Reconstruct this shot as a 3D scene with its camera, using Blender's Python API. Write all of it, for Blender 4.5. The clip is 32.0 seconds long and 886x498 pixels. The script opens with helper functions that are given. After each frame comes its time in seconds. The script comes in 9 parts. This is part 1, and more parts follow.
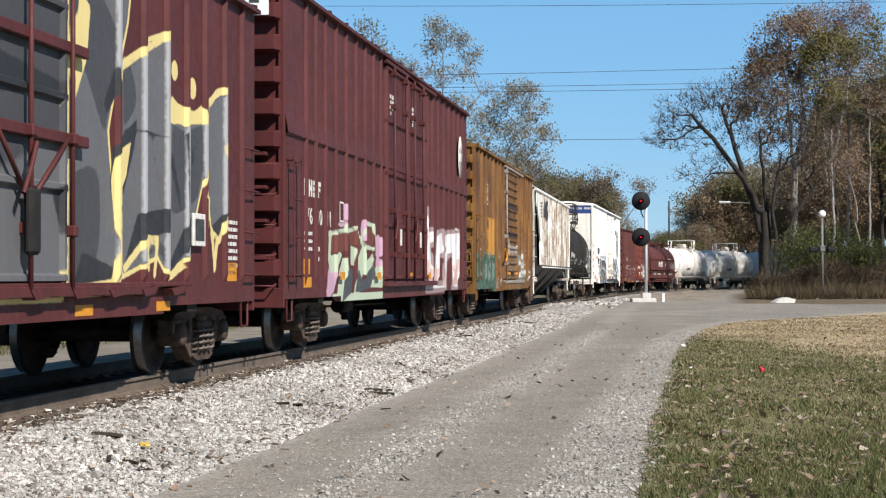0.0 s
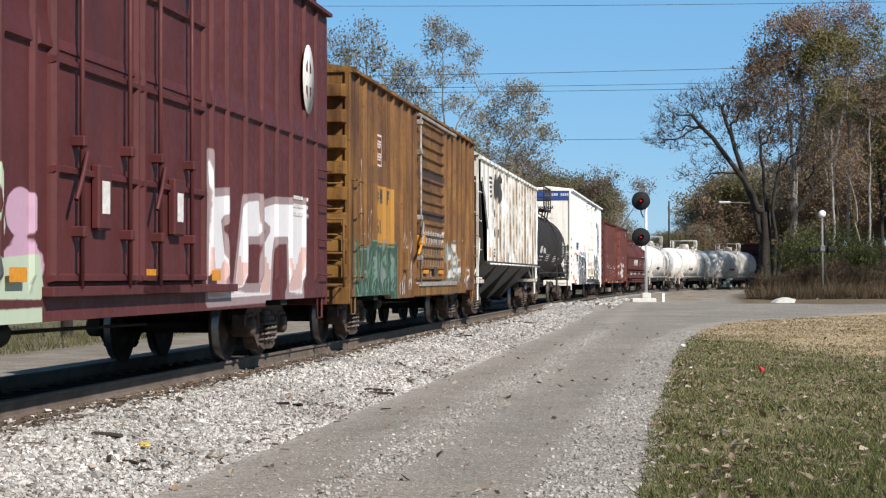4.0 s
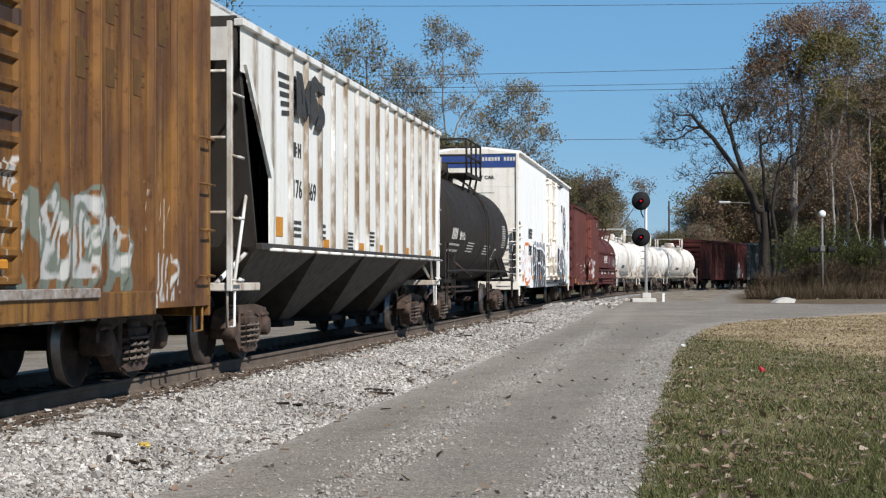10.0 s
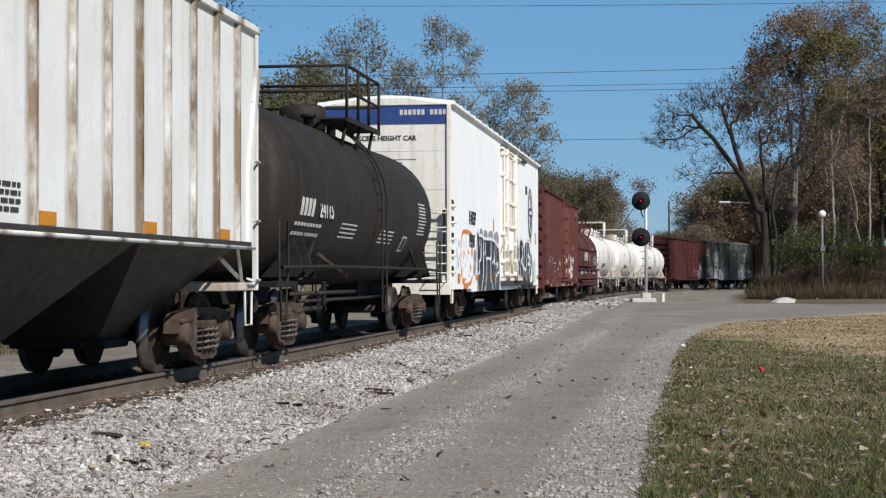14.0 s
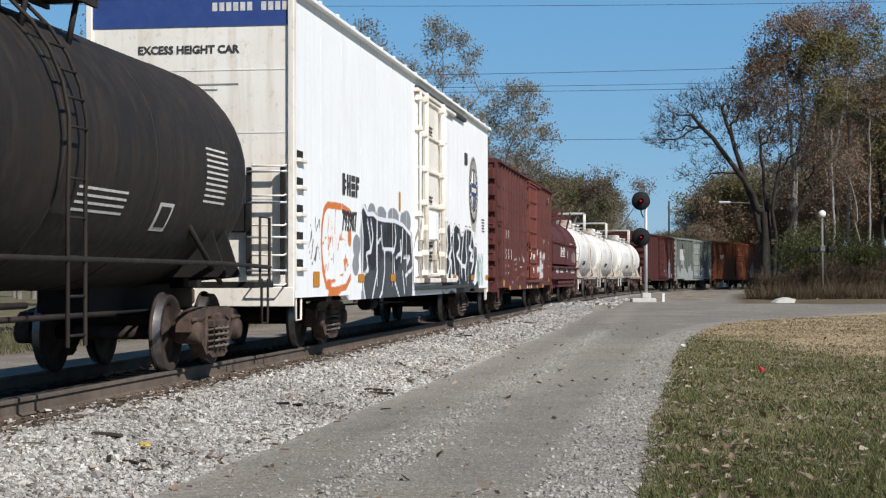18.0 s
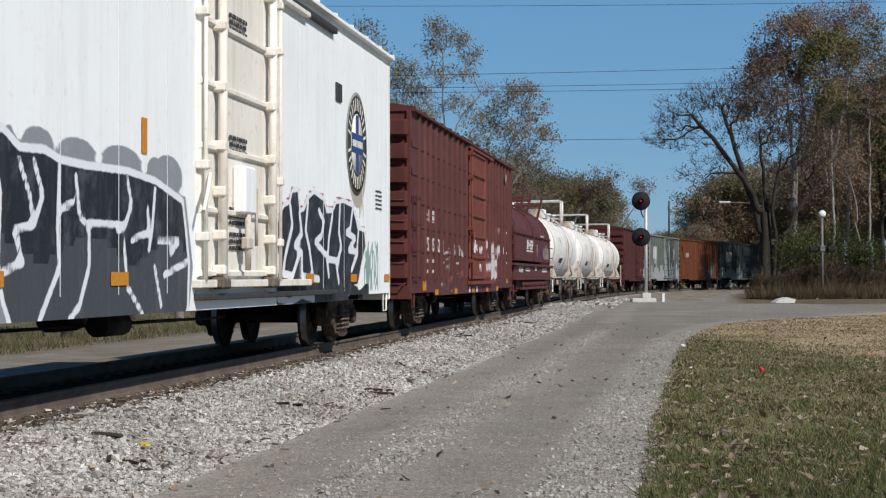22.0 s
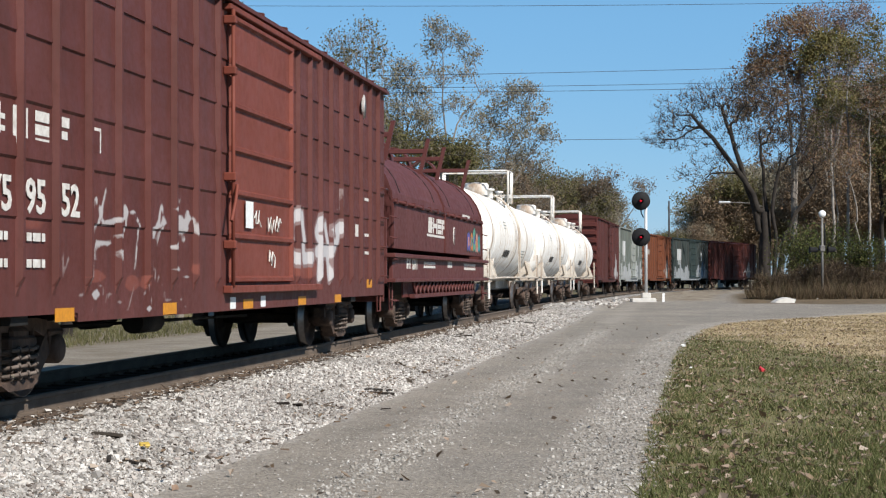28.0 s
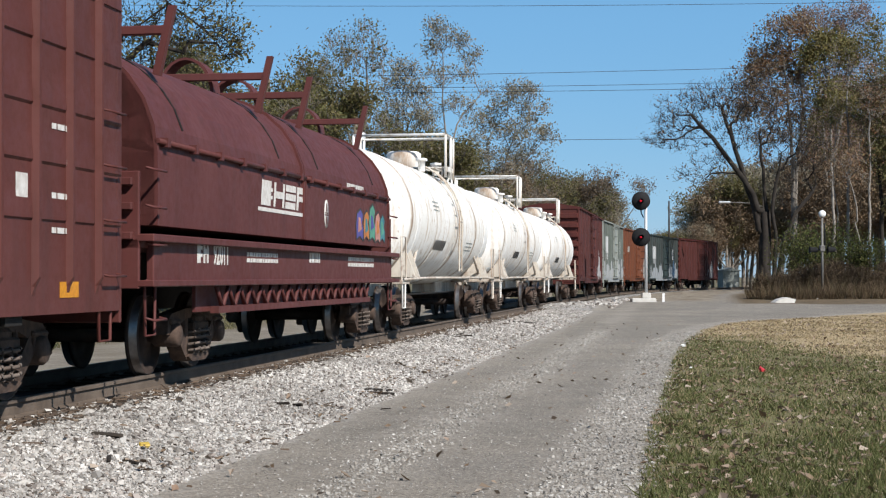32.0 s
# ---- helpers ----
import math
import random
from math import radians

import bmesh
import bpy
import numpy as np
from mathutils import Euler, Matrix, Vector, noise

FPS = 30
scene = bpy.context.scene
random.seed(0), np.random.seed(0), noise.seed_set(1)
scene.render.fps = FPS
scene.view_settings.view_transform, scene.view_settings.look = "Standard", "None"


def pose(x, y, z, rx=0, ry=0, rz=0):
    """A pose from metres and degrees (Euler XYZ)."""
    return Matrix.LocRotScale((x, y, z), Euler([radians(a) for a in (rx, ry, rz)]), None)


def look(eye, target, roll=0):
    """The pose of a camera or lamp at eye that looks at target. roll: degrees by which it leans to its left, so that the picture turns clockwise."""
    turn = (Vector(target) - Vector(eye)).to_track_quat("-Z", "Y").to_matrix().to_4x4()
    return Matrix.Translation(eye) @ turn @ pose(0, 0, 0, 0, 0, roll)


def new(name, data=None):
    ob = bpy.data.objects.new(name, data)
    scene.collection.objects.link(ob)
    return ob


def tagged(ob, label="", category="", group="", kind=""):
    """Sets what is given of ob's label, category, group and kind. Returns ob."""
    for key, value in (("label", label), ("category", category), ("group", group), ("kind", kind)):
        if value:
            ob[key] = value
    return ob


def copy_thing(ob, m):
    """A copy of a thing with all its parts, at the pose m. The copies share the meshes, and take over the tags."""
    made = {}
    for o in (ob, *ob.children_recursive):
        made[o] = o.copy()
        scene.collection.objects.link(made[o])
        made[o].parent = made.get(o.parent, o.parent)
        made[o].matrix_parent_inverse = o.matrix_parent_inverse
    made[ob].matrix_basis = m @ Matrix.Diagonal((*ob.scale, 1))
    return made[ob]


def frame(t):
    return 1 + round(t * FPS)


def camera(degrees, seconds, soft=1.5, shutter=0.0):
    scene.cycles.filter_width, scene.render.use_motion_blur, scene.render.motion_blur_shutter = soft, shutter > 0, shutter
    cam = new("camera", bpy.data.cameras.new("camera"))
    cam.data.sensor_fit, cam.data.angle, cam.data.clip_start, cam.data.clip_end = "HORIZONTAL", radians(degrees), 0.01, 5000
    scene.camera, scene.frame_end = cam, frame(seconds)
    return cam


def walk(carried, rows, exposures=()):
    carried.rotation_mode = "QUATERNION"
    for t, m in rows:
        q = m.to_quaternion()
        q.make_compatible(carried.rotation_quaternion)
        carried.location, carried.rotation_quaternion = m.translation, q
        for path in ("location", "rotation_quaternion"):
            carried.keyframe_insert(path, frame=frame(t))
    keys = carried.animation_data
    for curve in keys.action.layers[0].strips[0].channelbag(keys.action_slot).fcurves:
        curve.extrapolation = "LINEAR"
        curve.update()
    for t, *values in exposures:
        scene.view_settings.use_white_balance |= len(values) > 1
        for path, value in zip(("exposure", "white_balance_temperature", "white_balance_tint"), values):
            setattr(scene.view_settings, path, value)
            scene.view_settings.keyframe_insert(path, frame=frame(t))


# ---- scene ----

# camera: on a tripod beside the service road, it never moves
cam = camera(29.1, 32.0, soft=1.25)
EYE = Vector((0, 0, 1.114))
STAND = Matrix.Translation(EYE) @ pose(0, 0, 0, 90.946, 0, 0) @ pose(0, 0, 0, 0, 0, -0.104)
walk(cam, [(0, STAND), (32, STAND)], exposures=[(0, 0.52, 6620, 11), (3.5, 0.47, 6580, 11), (6, 0.40, 6420, 11), (9, 0.25, 6420, 11), (13, 0.03, 6420, 11), (15.5, 0.09, 6420, 11), (17, 0.15, 6420, 11), (18, 0.11, 6420, 11), (20.5, -0.09, 6420, 11), (22, -0.12, 6420, 11), (24, 0.04, 6420, 11), (25, 0.16, 6420, 11), (28, 0.39, 6580, 11), (32, 0.33, 6480, 11)])

# light: clear autumn noon, the sun from behind and to the side of the camera
SUN_AZ, SUN_EL = radians(141), radians(40)
world = bpy.data.worlds.new("sky")
scene.world = world
world.use_nodes = True
wn = world.node_tree.nodes
sky = wn.new("ShaderNodeTexSky")
sky.sky_type, sky.sun_disc = "NISHITA", False
sky.sun_elevation, sky.sun_rotation = SUN_EL, SUN_AZ
sky.air_density, sky.dust_density, sky.ozone_density = 1.0, 0.0, 4.0
tone = wn.new("ShaderNodeHueSaturation")
tone.inputs["Saturation"].default_value = 1.08
clear = wn.new("ShaderNodeMix")
clear.data_type = "RGBA"
clear.inputs[0].default_value = 0.6
aim = wn.new("ShaderNodeTexCoord")
rise = wn.new("ShaderNodeSeparateXYZ")
depth = wn.new("ShaderNodeValToRGB")
depth.color_ramp.elements[0].position, depth.color_ramp.elements[0].color = 0.15, (0.204, 0.565, 1.0, 1)
depth.color_ramp.elements[1].position, depth.color_ramp.elements[1].color = 0.6, (0.03, 0.11, 0.27, 1)
lift = wn.new("ShaderNodeVectorMath")
lift.operation = "SCALE"
lift.inputs["Scale"].default_value = 10.0
world.node_tree.links.new(aim.outputs["Generated"], rise.inputs[0])
world.node_tree.links.new(rise.outputs[2], depth.inputs[0])
world.node_tree.links.new(depth.outputs[0], lift.inputs[0])
world.node_tree.links.new(lift.outputs[0], clear.inputs[7])
world.node_tree.links.new(sky.outputs[0], tone.inputs["Color"])
world.node_tree.links.new(tone.outputs[0], clear.inputs[6])
world.node_tree.links.new(clear.outputs[2], wn["Background"].inputs[0])
wn["Background"].inputs[1].default_value = 0.069
sun_data = bpy.data.lights.new("sun", "SUN")
sun_data.energy, sun_data.angle, sun_data.color = 5.0, radians(0.53), (1.0, 0.97, 0.92)
sun = new("sun", sun_data)
to_sun = Vector((math.sin(SUN_AZ) * math.cos(SUN_EL), math.cos(SUN_AZ) * math.cos(SUN_EL), math.sin(SUN_EL)))
sun.matrix_world = look(to_sun * 60, (0, 0, 0))


# ------------------------------------------------------------------ materials
def nodes_of(name):
    m = bpy.data.materials.new(name)
    m.use_nodes = True
    return m, m.node_tree.nodes, m.node_tree.links, m.node_tree.nodes["Principled BSDF"]


def noise_node(n, l, scale, detail=4, rough=0.6, stretch=None, space="Object"):
    tc = n.new("ShaderNodeTexCoord")
    t = n.new("ShaderNodeTexNoise")
    t.inputs["Scale"].default_value, t.inputs["Detail"].default_value, t.inputs["Roughness"].default_value = scale, detail, rough
    if stretch:
        mp = n.new("ShaderNodeMapping")
        mp.inputs["Scale"].default_value = stretch
        l.new(tc.outputs[space], mp.inputs[0])
        l.new(mp.outputs[0], t.inputs[0])
    else:
        l.new(tc.outputs[space], t.inputs[0])
    return t.outputs["Fac"]


def ramp(n, l, fac, lo, hi, a=0.0, b=1.0):
    r = n.new("ShaderNodeMapRange")
    r.inputs[1].default_value, r.inputs[2].default_value, r.inputs[3].default_value, r.inputs[4].default_value = lo, hi, a, b
    l.new(fac, r.inputs[0])
    return r.outputs[0]


def mixc(n, l, fac, a, b):
    m = n.new("ShaderNodeMix")
    m.data_type = "RGBA"
    for sock, v in ((m.inputs[0], fac), (m.inputs[6], a), (m.inputs[7], b)):
        if isinstance(v, (int, float)):
            sock.default_value = v
        elif isinstance(v, tuple):
            sock.default_value = (*v[:3], 1)
        else:
            l.new(v, sock)
    return m.outputs[2]


def bump(n, l, p, height, strength=0.3, dist=0.02):
    b = n.new("ShaderNodeBump")
    b.inputs["Strength"].default_value, b.inputs["Distance"].default_value = strength, dist
    l.new(height, b.inputs["Height"])
    l.new(b.outputs[0], p.inputs["Normal"])


def surface(name, c1, c2, rough=0.8, metal=0.0, scale=6.0, fine=60.0, bump_by=0.15, spread=(0.35, 0.65), random_by=0.0):
    """A plain worn surface: two tones at a large and a fine scale, with relief."""
    m, n, l, p = nodes_of(name)
    big, small = noise_node(n, l, scale), noise_node(n, l, fine, 2)
    c = mixc(n, l, ramp(n, l, big, *spread), c1, c2)
    dark = tuple(0.72 * x for x in c1)
    c = mixc(n, l, ramp(n, l, small, 0.45, 0.75, 0, 0.5), c, dark)
    if random_by:
        oi = n.new("ShaderNodeObjectInfo")
        hs = n.new("ShaderNodeHueSaturation")
        l.new(ramp(n, l, oi.outputs["Random"], 0, 1, 1 - random_by, 1 + random_by), hs.inputs["Value"])
        l.new(c, hs.inputs["Color"])
        c = hs.outputs[0]
    l.new(c, p.inputs["Base Color"])
    p.inputs["Roughness"].default_value, p.inputs["Metallic"].default_value = rough, metal
    p.inputs["Specular IOR Level"].default_value = 0.3
    if bump_by:
        bump(n, l, p, small, bump_by)
    return m


def car_paint(name, base, fade, grime, rust, grime_by=0.5, rust_by=0.35, streak=(1.6, 1.6, 0.12), rough=0.55, layers=(), ribs=None, streak_at=(0.48, 0.72)):
    """Weathered car paint: faded patches, vertical dirt streaks, rust specks, and sprayed layers read from the side's own attributes.
    ribs: (pitch, first, colour, amount), dirt that follows the posts."""
    m, n, l, p = nodes_of(name)
    c = mixc(n, l, ramp(n, l, noise_node(n, l, 0.9, 5), 0.35, 0.7), base, fade)
    if ribs:
        tc = n.new("ShaderNodeTexCoord")
        sp = n.new("ShaderNodeSeparateXYZ")
        l.new(tc.outputs["Object"], sp.inputs[0])
        w = n.new("ShaderNodeMath")
        w.operation = "PINGPONG"
        a = n.new("ShaderNodeMath")
        a.operation = "SUBTRACT"
        a.inputs[1].default_value = ribs[1]
        l.new(sp.outputs[0], a.inputs[0])
        l.new(a.outputs[0], w.inputs[0])
        w.inputs[1].default_value = ribs[0] / 2
        near = ramp(n, l, w.outputs[0], 0.05, 0.19, ribs[3], 0.0)
        mul = n.new("ShaderNodeMath")
        mul.operation = "MULTIPLY"
        l.new(near, mul.inputs[0])
        l.new(ramp(n, l, noise_node(n, l, 1.3, 5, 0.75, (1.4, 1, 0.4)), 0.36, 0.56), mul.inputs[1])
        c = mixc(n, l, mul.outputs[0], c, ribs[2])
        core = n.new("ShaderNodeMath")
        core.operation = "MULTIPLY"
        l.new(ramp(n, l, w.outputs[0], 0.02, 0.06, 0.85, 0.0), core.inputs[0])
        l.new(ramp(n, l, noise_node(n, l, 1.7, 6, 0.8, (2.0, 1, 0.35)), 0.46, 0.6), core.inputs[1])
        c = mixc(n, l, core.outputs[0], c, tuple(0.3 * v for v in ribs[2]))
    st = noise_node(n, l, 3.0, 5, 0.65, streak)
    c = mixc(n, l, ramp(n, l, st, *streak_at, 0, grime_by), c, grime)
    sp2 = noise_node(n, l, 7.0, 8, 0.72)
    c = mixc(n, l, ramp(n, l, sp2, 0.56, 0.7, 0, rust_by), c, rust)
    for attr, lo, hi, colour in layers:
        at = n.new("ShaderNodeAttribute")
        at.attribute_name = attr
        # fuzz on the spray's edge
        ad = n.new("ShaderNodeMath")
        ad.operation = "MULTIPLY_ADD"
        l.new(noise_node(n, l, 14, 3), ad.inputs[0])
        ad.inputs[1].default_value, ad.inputs[2].default_value = 0.03, -0.015
        su = n.new("ShaderNodeMath")
        l.new(at.outputs["Fac"], su.inputs[0])
        l.new(ad.outputs[0], su.inputs[1])
        f1, f2 = ramp(n, l, su.outputs[0], lo - 0.008, lo + 0.008), ramp(n, l, su.outputs[0], hi - 0.008, hi + 0.008, 1, 0)
        mu = n.new("ShaderNodeMath")
        mu.operation = "MULTIPLY"
        l.new(f1, mu.inputs[0])
        l.new(f2, mu.inputs[1])
        worn = n.new("ShaderNodeMath")
        worn.operation = "MULTIPLY"
        l.new(mu.outputs[0], worn.inputs[0])
        l.new(ramp(n, l, noise_node(n, l, 5, 4), 0.2, 0.5, 0.9, 1), worn.inputs[1])
        c = mixc(n, l, worn.outputs[0], c, colour)
    if layers:
        c = mixc(n, l, ramp(n, l, st, *streak_at, 0, grime_by * 0.2), c, grime)
        c = mixc(n, l, ramp(n, l, sp2, 0.56, 0.7, 0, rust_by * 0.25), c, rust)
    l.new(c, p.inputs["Base Color"])
    p.inputs["Specular IOR Level"].default_value = 0.3
    l.new(ramp(n, l, sp2, 0.4, 0.7, rough, min(1, rough + 0.25)), p.inputs["Roughness"])
    bump(n, l, p, noise_node(n, l, 1.1, 3), 0.25, 0.03)
    return m


MAROON = car_paint("maroon_paint", (0.064, 0.013, 0.0125), (0.090, 0.020, 0.019), (0.024, 0.011, 0.009), (0.041, 0.017, 0.010), 0.45, 0.3)
MUSTARD = car_paint("mustard_paint", (0.27, 0.135, 0.026), (0.14, 0.060, 0.016), (0.045, 0.018, 0.009), (0.045, 0.018, 0.009), 0.9, 0.8, streak_at=(0.42, 0.64))
MUSTARD_RUST = car_paint("rust_brown_door_paint", (0.085, 0.036, 0.012), (0.21, 0.095, 0.017), (0.038, 0.017, 0.009), (0.034, 0.014, 0.008), 0.85, 0.85)
OXIDE = car_paint("oxide_red_paint", (0.080, 0.020, 0.015), (0.105, 0.031, 0.026), (0.031, 0.014, 0.012), (0.042, 0.018, 0.010), 0.4, 0.3)
DOOR_RED = car_paint("door_red_paint", (0.146, 0.034, 0.020), (0.176, 0.046, 0.031), (0.061, 0.023, 0.017), (0.061, 0.023, 0.015), 0.3, 0.25)
WHITE = car_paint("white_car_paint", (0.86, 0.87, 0.86), (0.82, 0.82, 0.80), (0.55, 0.50, 0.43), (0.40, 0.28, 0.18), 0.36, 0.2, (2.5, 2.5, 0.15))
CREAM = car_paint("cream_end_paint", (0.80, 0.76, 0.68), (0.74, 0.68, 0.59), (0.52, 0.43, 0.33), (0.30, 0.19, 0.11), 0.6, 0.4)
HOPPER = car_paint("hopper_white_paint", (0.76, 0.76, 0.73), (0.68, 0.67, 0.62), (0.5, 0.44, 0.36), (0.33, 0.22, 0.12), 0.35, 0.2, (1.6, 1.6, 0.12), ribs=(0.925, -5.62, (0.20, 0.135, 0.08), 1.0))
# near-black brown: dirt, with the shade under the car put into the colour
HOPPER_SLOPE = car_paint("hopper_slope_dirt_shade", (0.050, 0.043, 0.037), (0.035, 0.030, 0.026), (0.016, 0.013, 0.012), (0.035, 0.024, 0.017), 0.6, 0.5)
TANK_BLACK = car_paint("tank_black_paint", (0.014, 0.0115, 0.0095), (0.023, 0.0175, 0.013), (0.055, 0.038, 0.025), (0.055, 0.036, 0.023), 0.5, 0.2, rough=0.65)
TANK_FRAME = car_paint("rusty_white_frame_paint", (0.62, 0.58, 0.51), (0.42, 0.34, 0.26), (0.22, 0.13, 0.08), (0.14, 0.065, 0.035), 0.8, 0.8)
TANK_WHITE = car_paint("tank_white_paint", (0.78, 0.77, 0.74), (0.70, 0.68, 0.63), (0.45, 0.34, 0.23), (0.30, 0.18, 0.10), 0.8, 0.7, ribs=(3.4, 0.4, (0.30, 0.20, 0.12), 0.9), streak_at=(0.5, 0.68))
COIL_RED = car_paint("coil_cover_paint", (0.087, 0.023, 0.020), (0.108, 0.033, 0.029), (0.035, 0.015, 0.013), (0.042, 0.018, 0.010), 0.4, 0.3)
BARN = car_paint("far_boxcar_paint", (0.060, 0.013, 0.011), (0.096, 0.024, 0.018), (0.018, 0.009, 0.007), (0.030, 0.012, 0.007), 0.6, 0.4)
ORANGE_BOX = car_paint("orange_boxcar_paint", (0.136, 0.037, 0.012), (0.168, 0.052, 0.021), (0.032, 0.013, 0.008), (0.032, 0.015, 0.010), 0.6, 0.4)
TEAL_BOX = car_paint("dark_green_boxcar_paint", (0.019, 0.032, 0.032), (0.032, 0.048, 0.045), (0.013, 0.014, 0.013), (0.032, 0.019, 0.013), 0.5, 0.3)
GREY_BOX = car_paint("grey_boxcar_paint", (0.224, 0.245, 0.224), (0.286, 0.299, 0.272), (0.068, 0.068, 0.054), (0.068, 0.041, 0.027), 0.6, 0.4)
STEEL_DIRT = surface("grimy_truck_steel", (0.034, 0.023, 0.018), (0.105, 0.068, 0.050), 0.85, 0.0, 5, 40, 0.3)
STEEL_DUST = surface("dusty_spring_steel", (0.16, 0.13, 0.11), (0.085, 0.063, 0.05), 0.85, 0.0, 6, 40, 0.2)
UNDER = surface("black_underframe", (0.008, 0.0075, 0.007), (0.017, 0.015, 0.013), 0.85, 0.0, 4, 40, 0.2)
TREAD = surface("worn_wheel_tread", (0.24, 0.22, 0.21), (0.15, 0.135, 0.125), 0.35, 0.85, 8, 60, 0.05)
WHEEL = surface("wheel_plate_steel", (0.024, 0.017, 0.014), (0.062, 0.040, 0.030), 0.8, 0.0, 5, 40, 0.2)
RAIL_SIDE = surface("rusty_rail", (0.098, 0.073, 0.055), (0.15, 0.115, 0.088), 0.85, 0.0, 3, 50, 0.2)
RAIL_TOP = surface("polished_rail_head", (0.17, 0.15, 0.135), (0.12, 0.105, 0.095), 0.5, 0.5, 2, 40, 0.03)
TIE = surface("creosoted_tie", (0.032, 0.025, 0.020), (0.059, 0.049, 0.038), 0.95, 0.0, 4, 40, 0.4)
CONCRETE = surface("pale_concrete", (0.5, 0.48, 0.44), (0.6, 0.58, 0.54), 0.9, 0, 3, 50, 0.2)
ALUMINIUM = surface("painted_aluminium", (0.62, 0.63, 0.63), (0.52, 0.53, 0.53), 0.45, 0.3, 3, 40, 0.03)
SIGNAL_BLACK = surface("signal_black", (0.010, 0.010, 0.011), (0.016, 0.016, 0.017), 0.9, 0, 3, 40, 0.03)
YELLOW_REFL = surface("yellow_reflector", (0.60, 0.25, 0.015), (0.46, 0.18, 0.015), 0.5, 0, 20, 80, 0.02)
WHITE_REFL = surface("white_reflector", (0.8, 0.8, 0.78), (0.7, 0.7, 0.68), 0.5, 0, 20, 80, 0.02)
BLACK_INK = surface("black_stencil", (0.03, 0.03, 0.03), (0.06, 0.058, 0.055), 0.7, 0, 12, 80, 0.02)
WHITE_INK = surface("white_stencil", (0.66, 0.64, 0.60), (0.48, 0.44, 0.40), 0.7, 0, 12, 80, 0.02)
BLUE_INK = surface("blue_band", (0.025, 0.055, 0.19), (0.035, 0.07, 0.23), 0.6, 0, 6, 80, 0.02)
WOOD_POLE = surface("weathered_pole_wood", (0.11, 0.085, 0.065), (0.2, 0.165, 0.13), 0.95, 0, 3, 40, 0.4)
BARK = surface("grey_bark", (0.15, 0.13, 0.11), (0.27, 0.24, 0.205), 0.95, 0, 2, 20, 0.5)
BARK_PALE = surface("pale_bark", (0.19, 0.17, 0.15), (0.31, 0.285, 0.25), 0.95, 0, 2, 20, 0.5)
BARK_DARK = surface("dark_bark", (0.020, 0.016, 0.013), (0.040, 0.033, 0.027), 0.95, 0, 2, 20, 0.5)
WIRE = surface("black_cable", (0.03, 0.03, 0.032), (0.04, 0.04, 0.042), 0.6, 0, 3, 40, 0)


def leaf_material(name, tones, thin=0.0):
    m, n, l, p = nodes_of(name)
    g = n.new("ShaderNodeNewGeometry")
    r = n.new("ShaderNodeValToRGB")
    while len(r.color_ramp.elements) < len(tones):
        r.color_ramp.elements.new(0.5)
    for i, c in enumerate(tones):
        r.color_ramp.elements[i].position = i / (len(tones) - 1)
        r.color_ramp.elements[i].color = (*c, 1)
    l.new(g.outputs["Random Per Island"], r.inputs[0])
    c = mixc(n, l, ramp(n, l, noise_node(n, l, 0.35, 3), 0.3, 0.7, 0, 0.45), r.outputs[0], tuple(0.6 * x for x in tones[0]))
    l.new(c, p.inputs["Base Color"])
    p.inputs["Roughness"].default_value = 0.7
    p.inputs["Specular IOR Level"].default_value = 0.25
    if thin:
        tr = n.new("ShaderNodeBsdfTranslucent")
        mx = n.new("ShaderNodeMixShader")
        mx.inputs[0].default_value = thin
        l.new(c, tr.inputs[0])
        l.new(p.outputs[0], mx.inputs[1])
        l.new(tr.outputs[0], mx.inputs[2])
        l.new(mx.outputs[0], n["Material Output"].inputs[0])
    return m


def glow(name, colour, strength):
    m, n, l, p = nodes_of(name)
    p.inputs["Base Color"].default_value = (*colour, 1)
    p.inputs["Emission Color"].default_value = (*colour, 1)
    p.inputs["Emission Strength"].default_value = strength
    return m


RED_LAMP = glow("red_signal_lens", (0.9, 0.02, 0.04), 0.55)


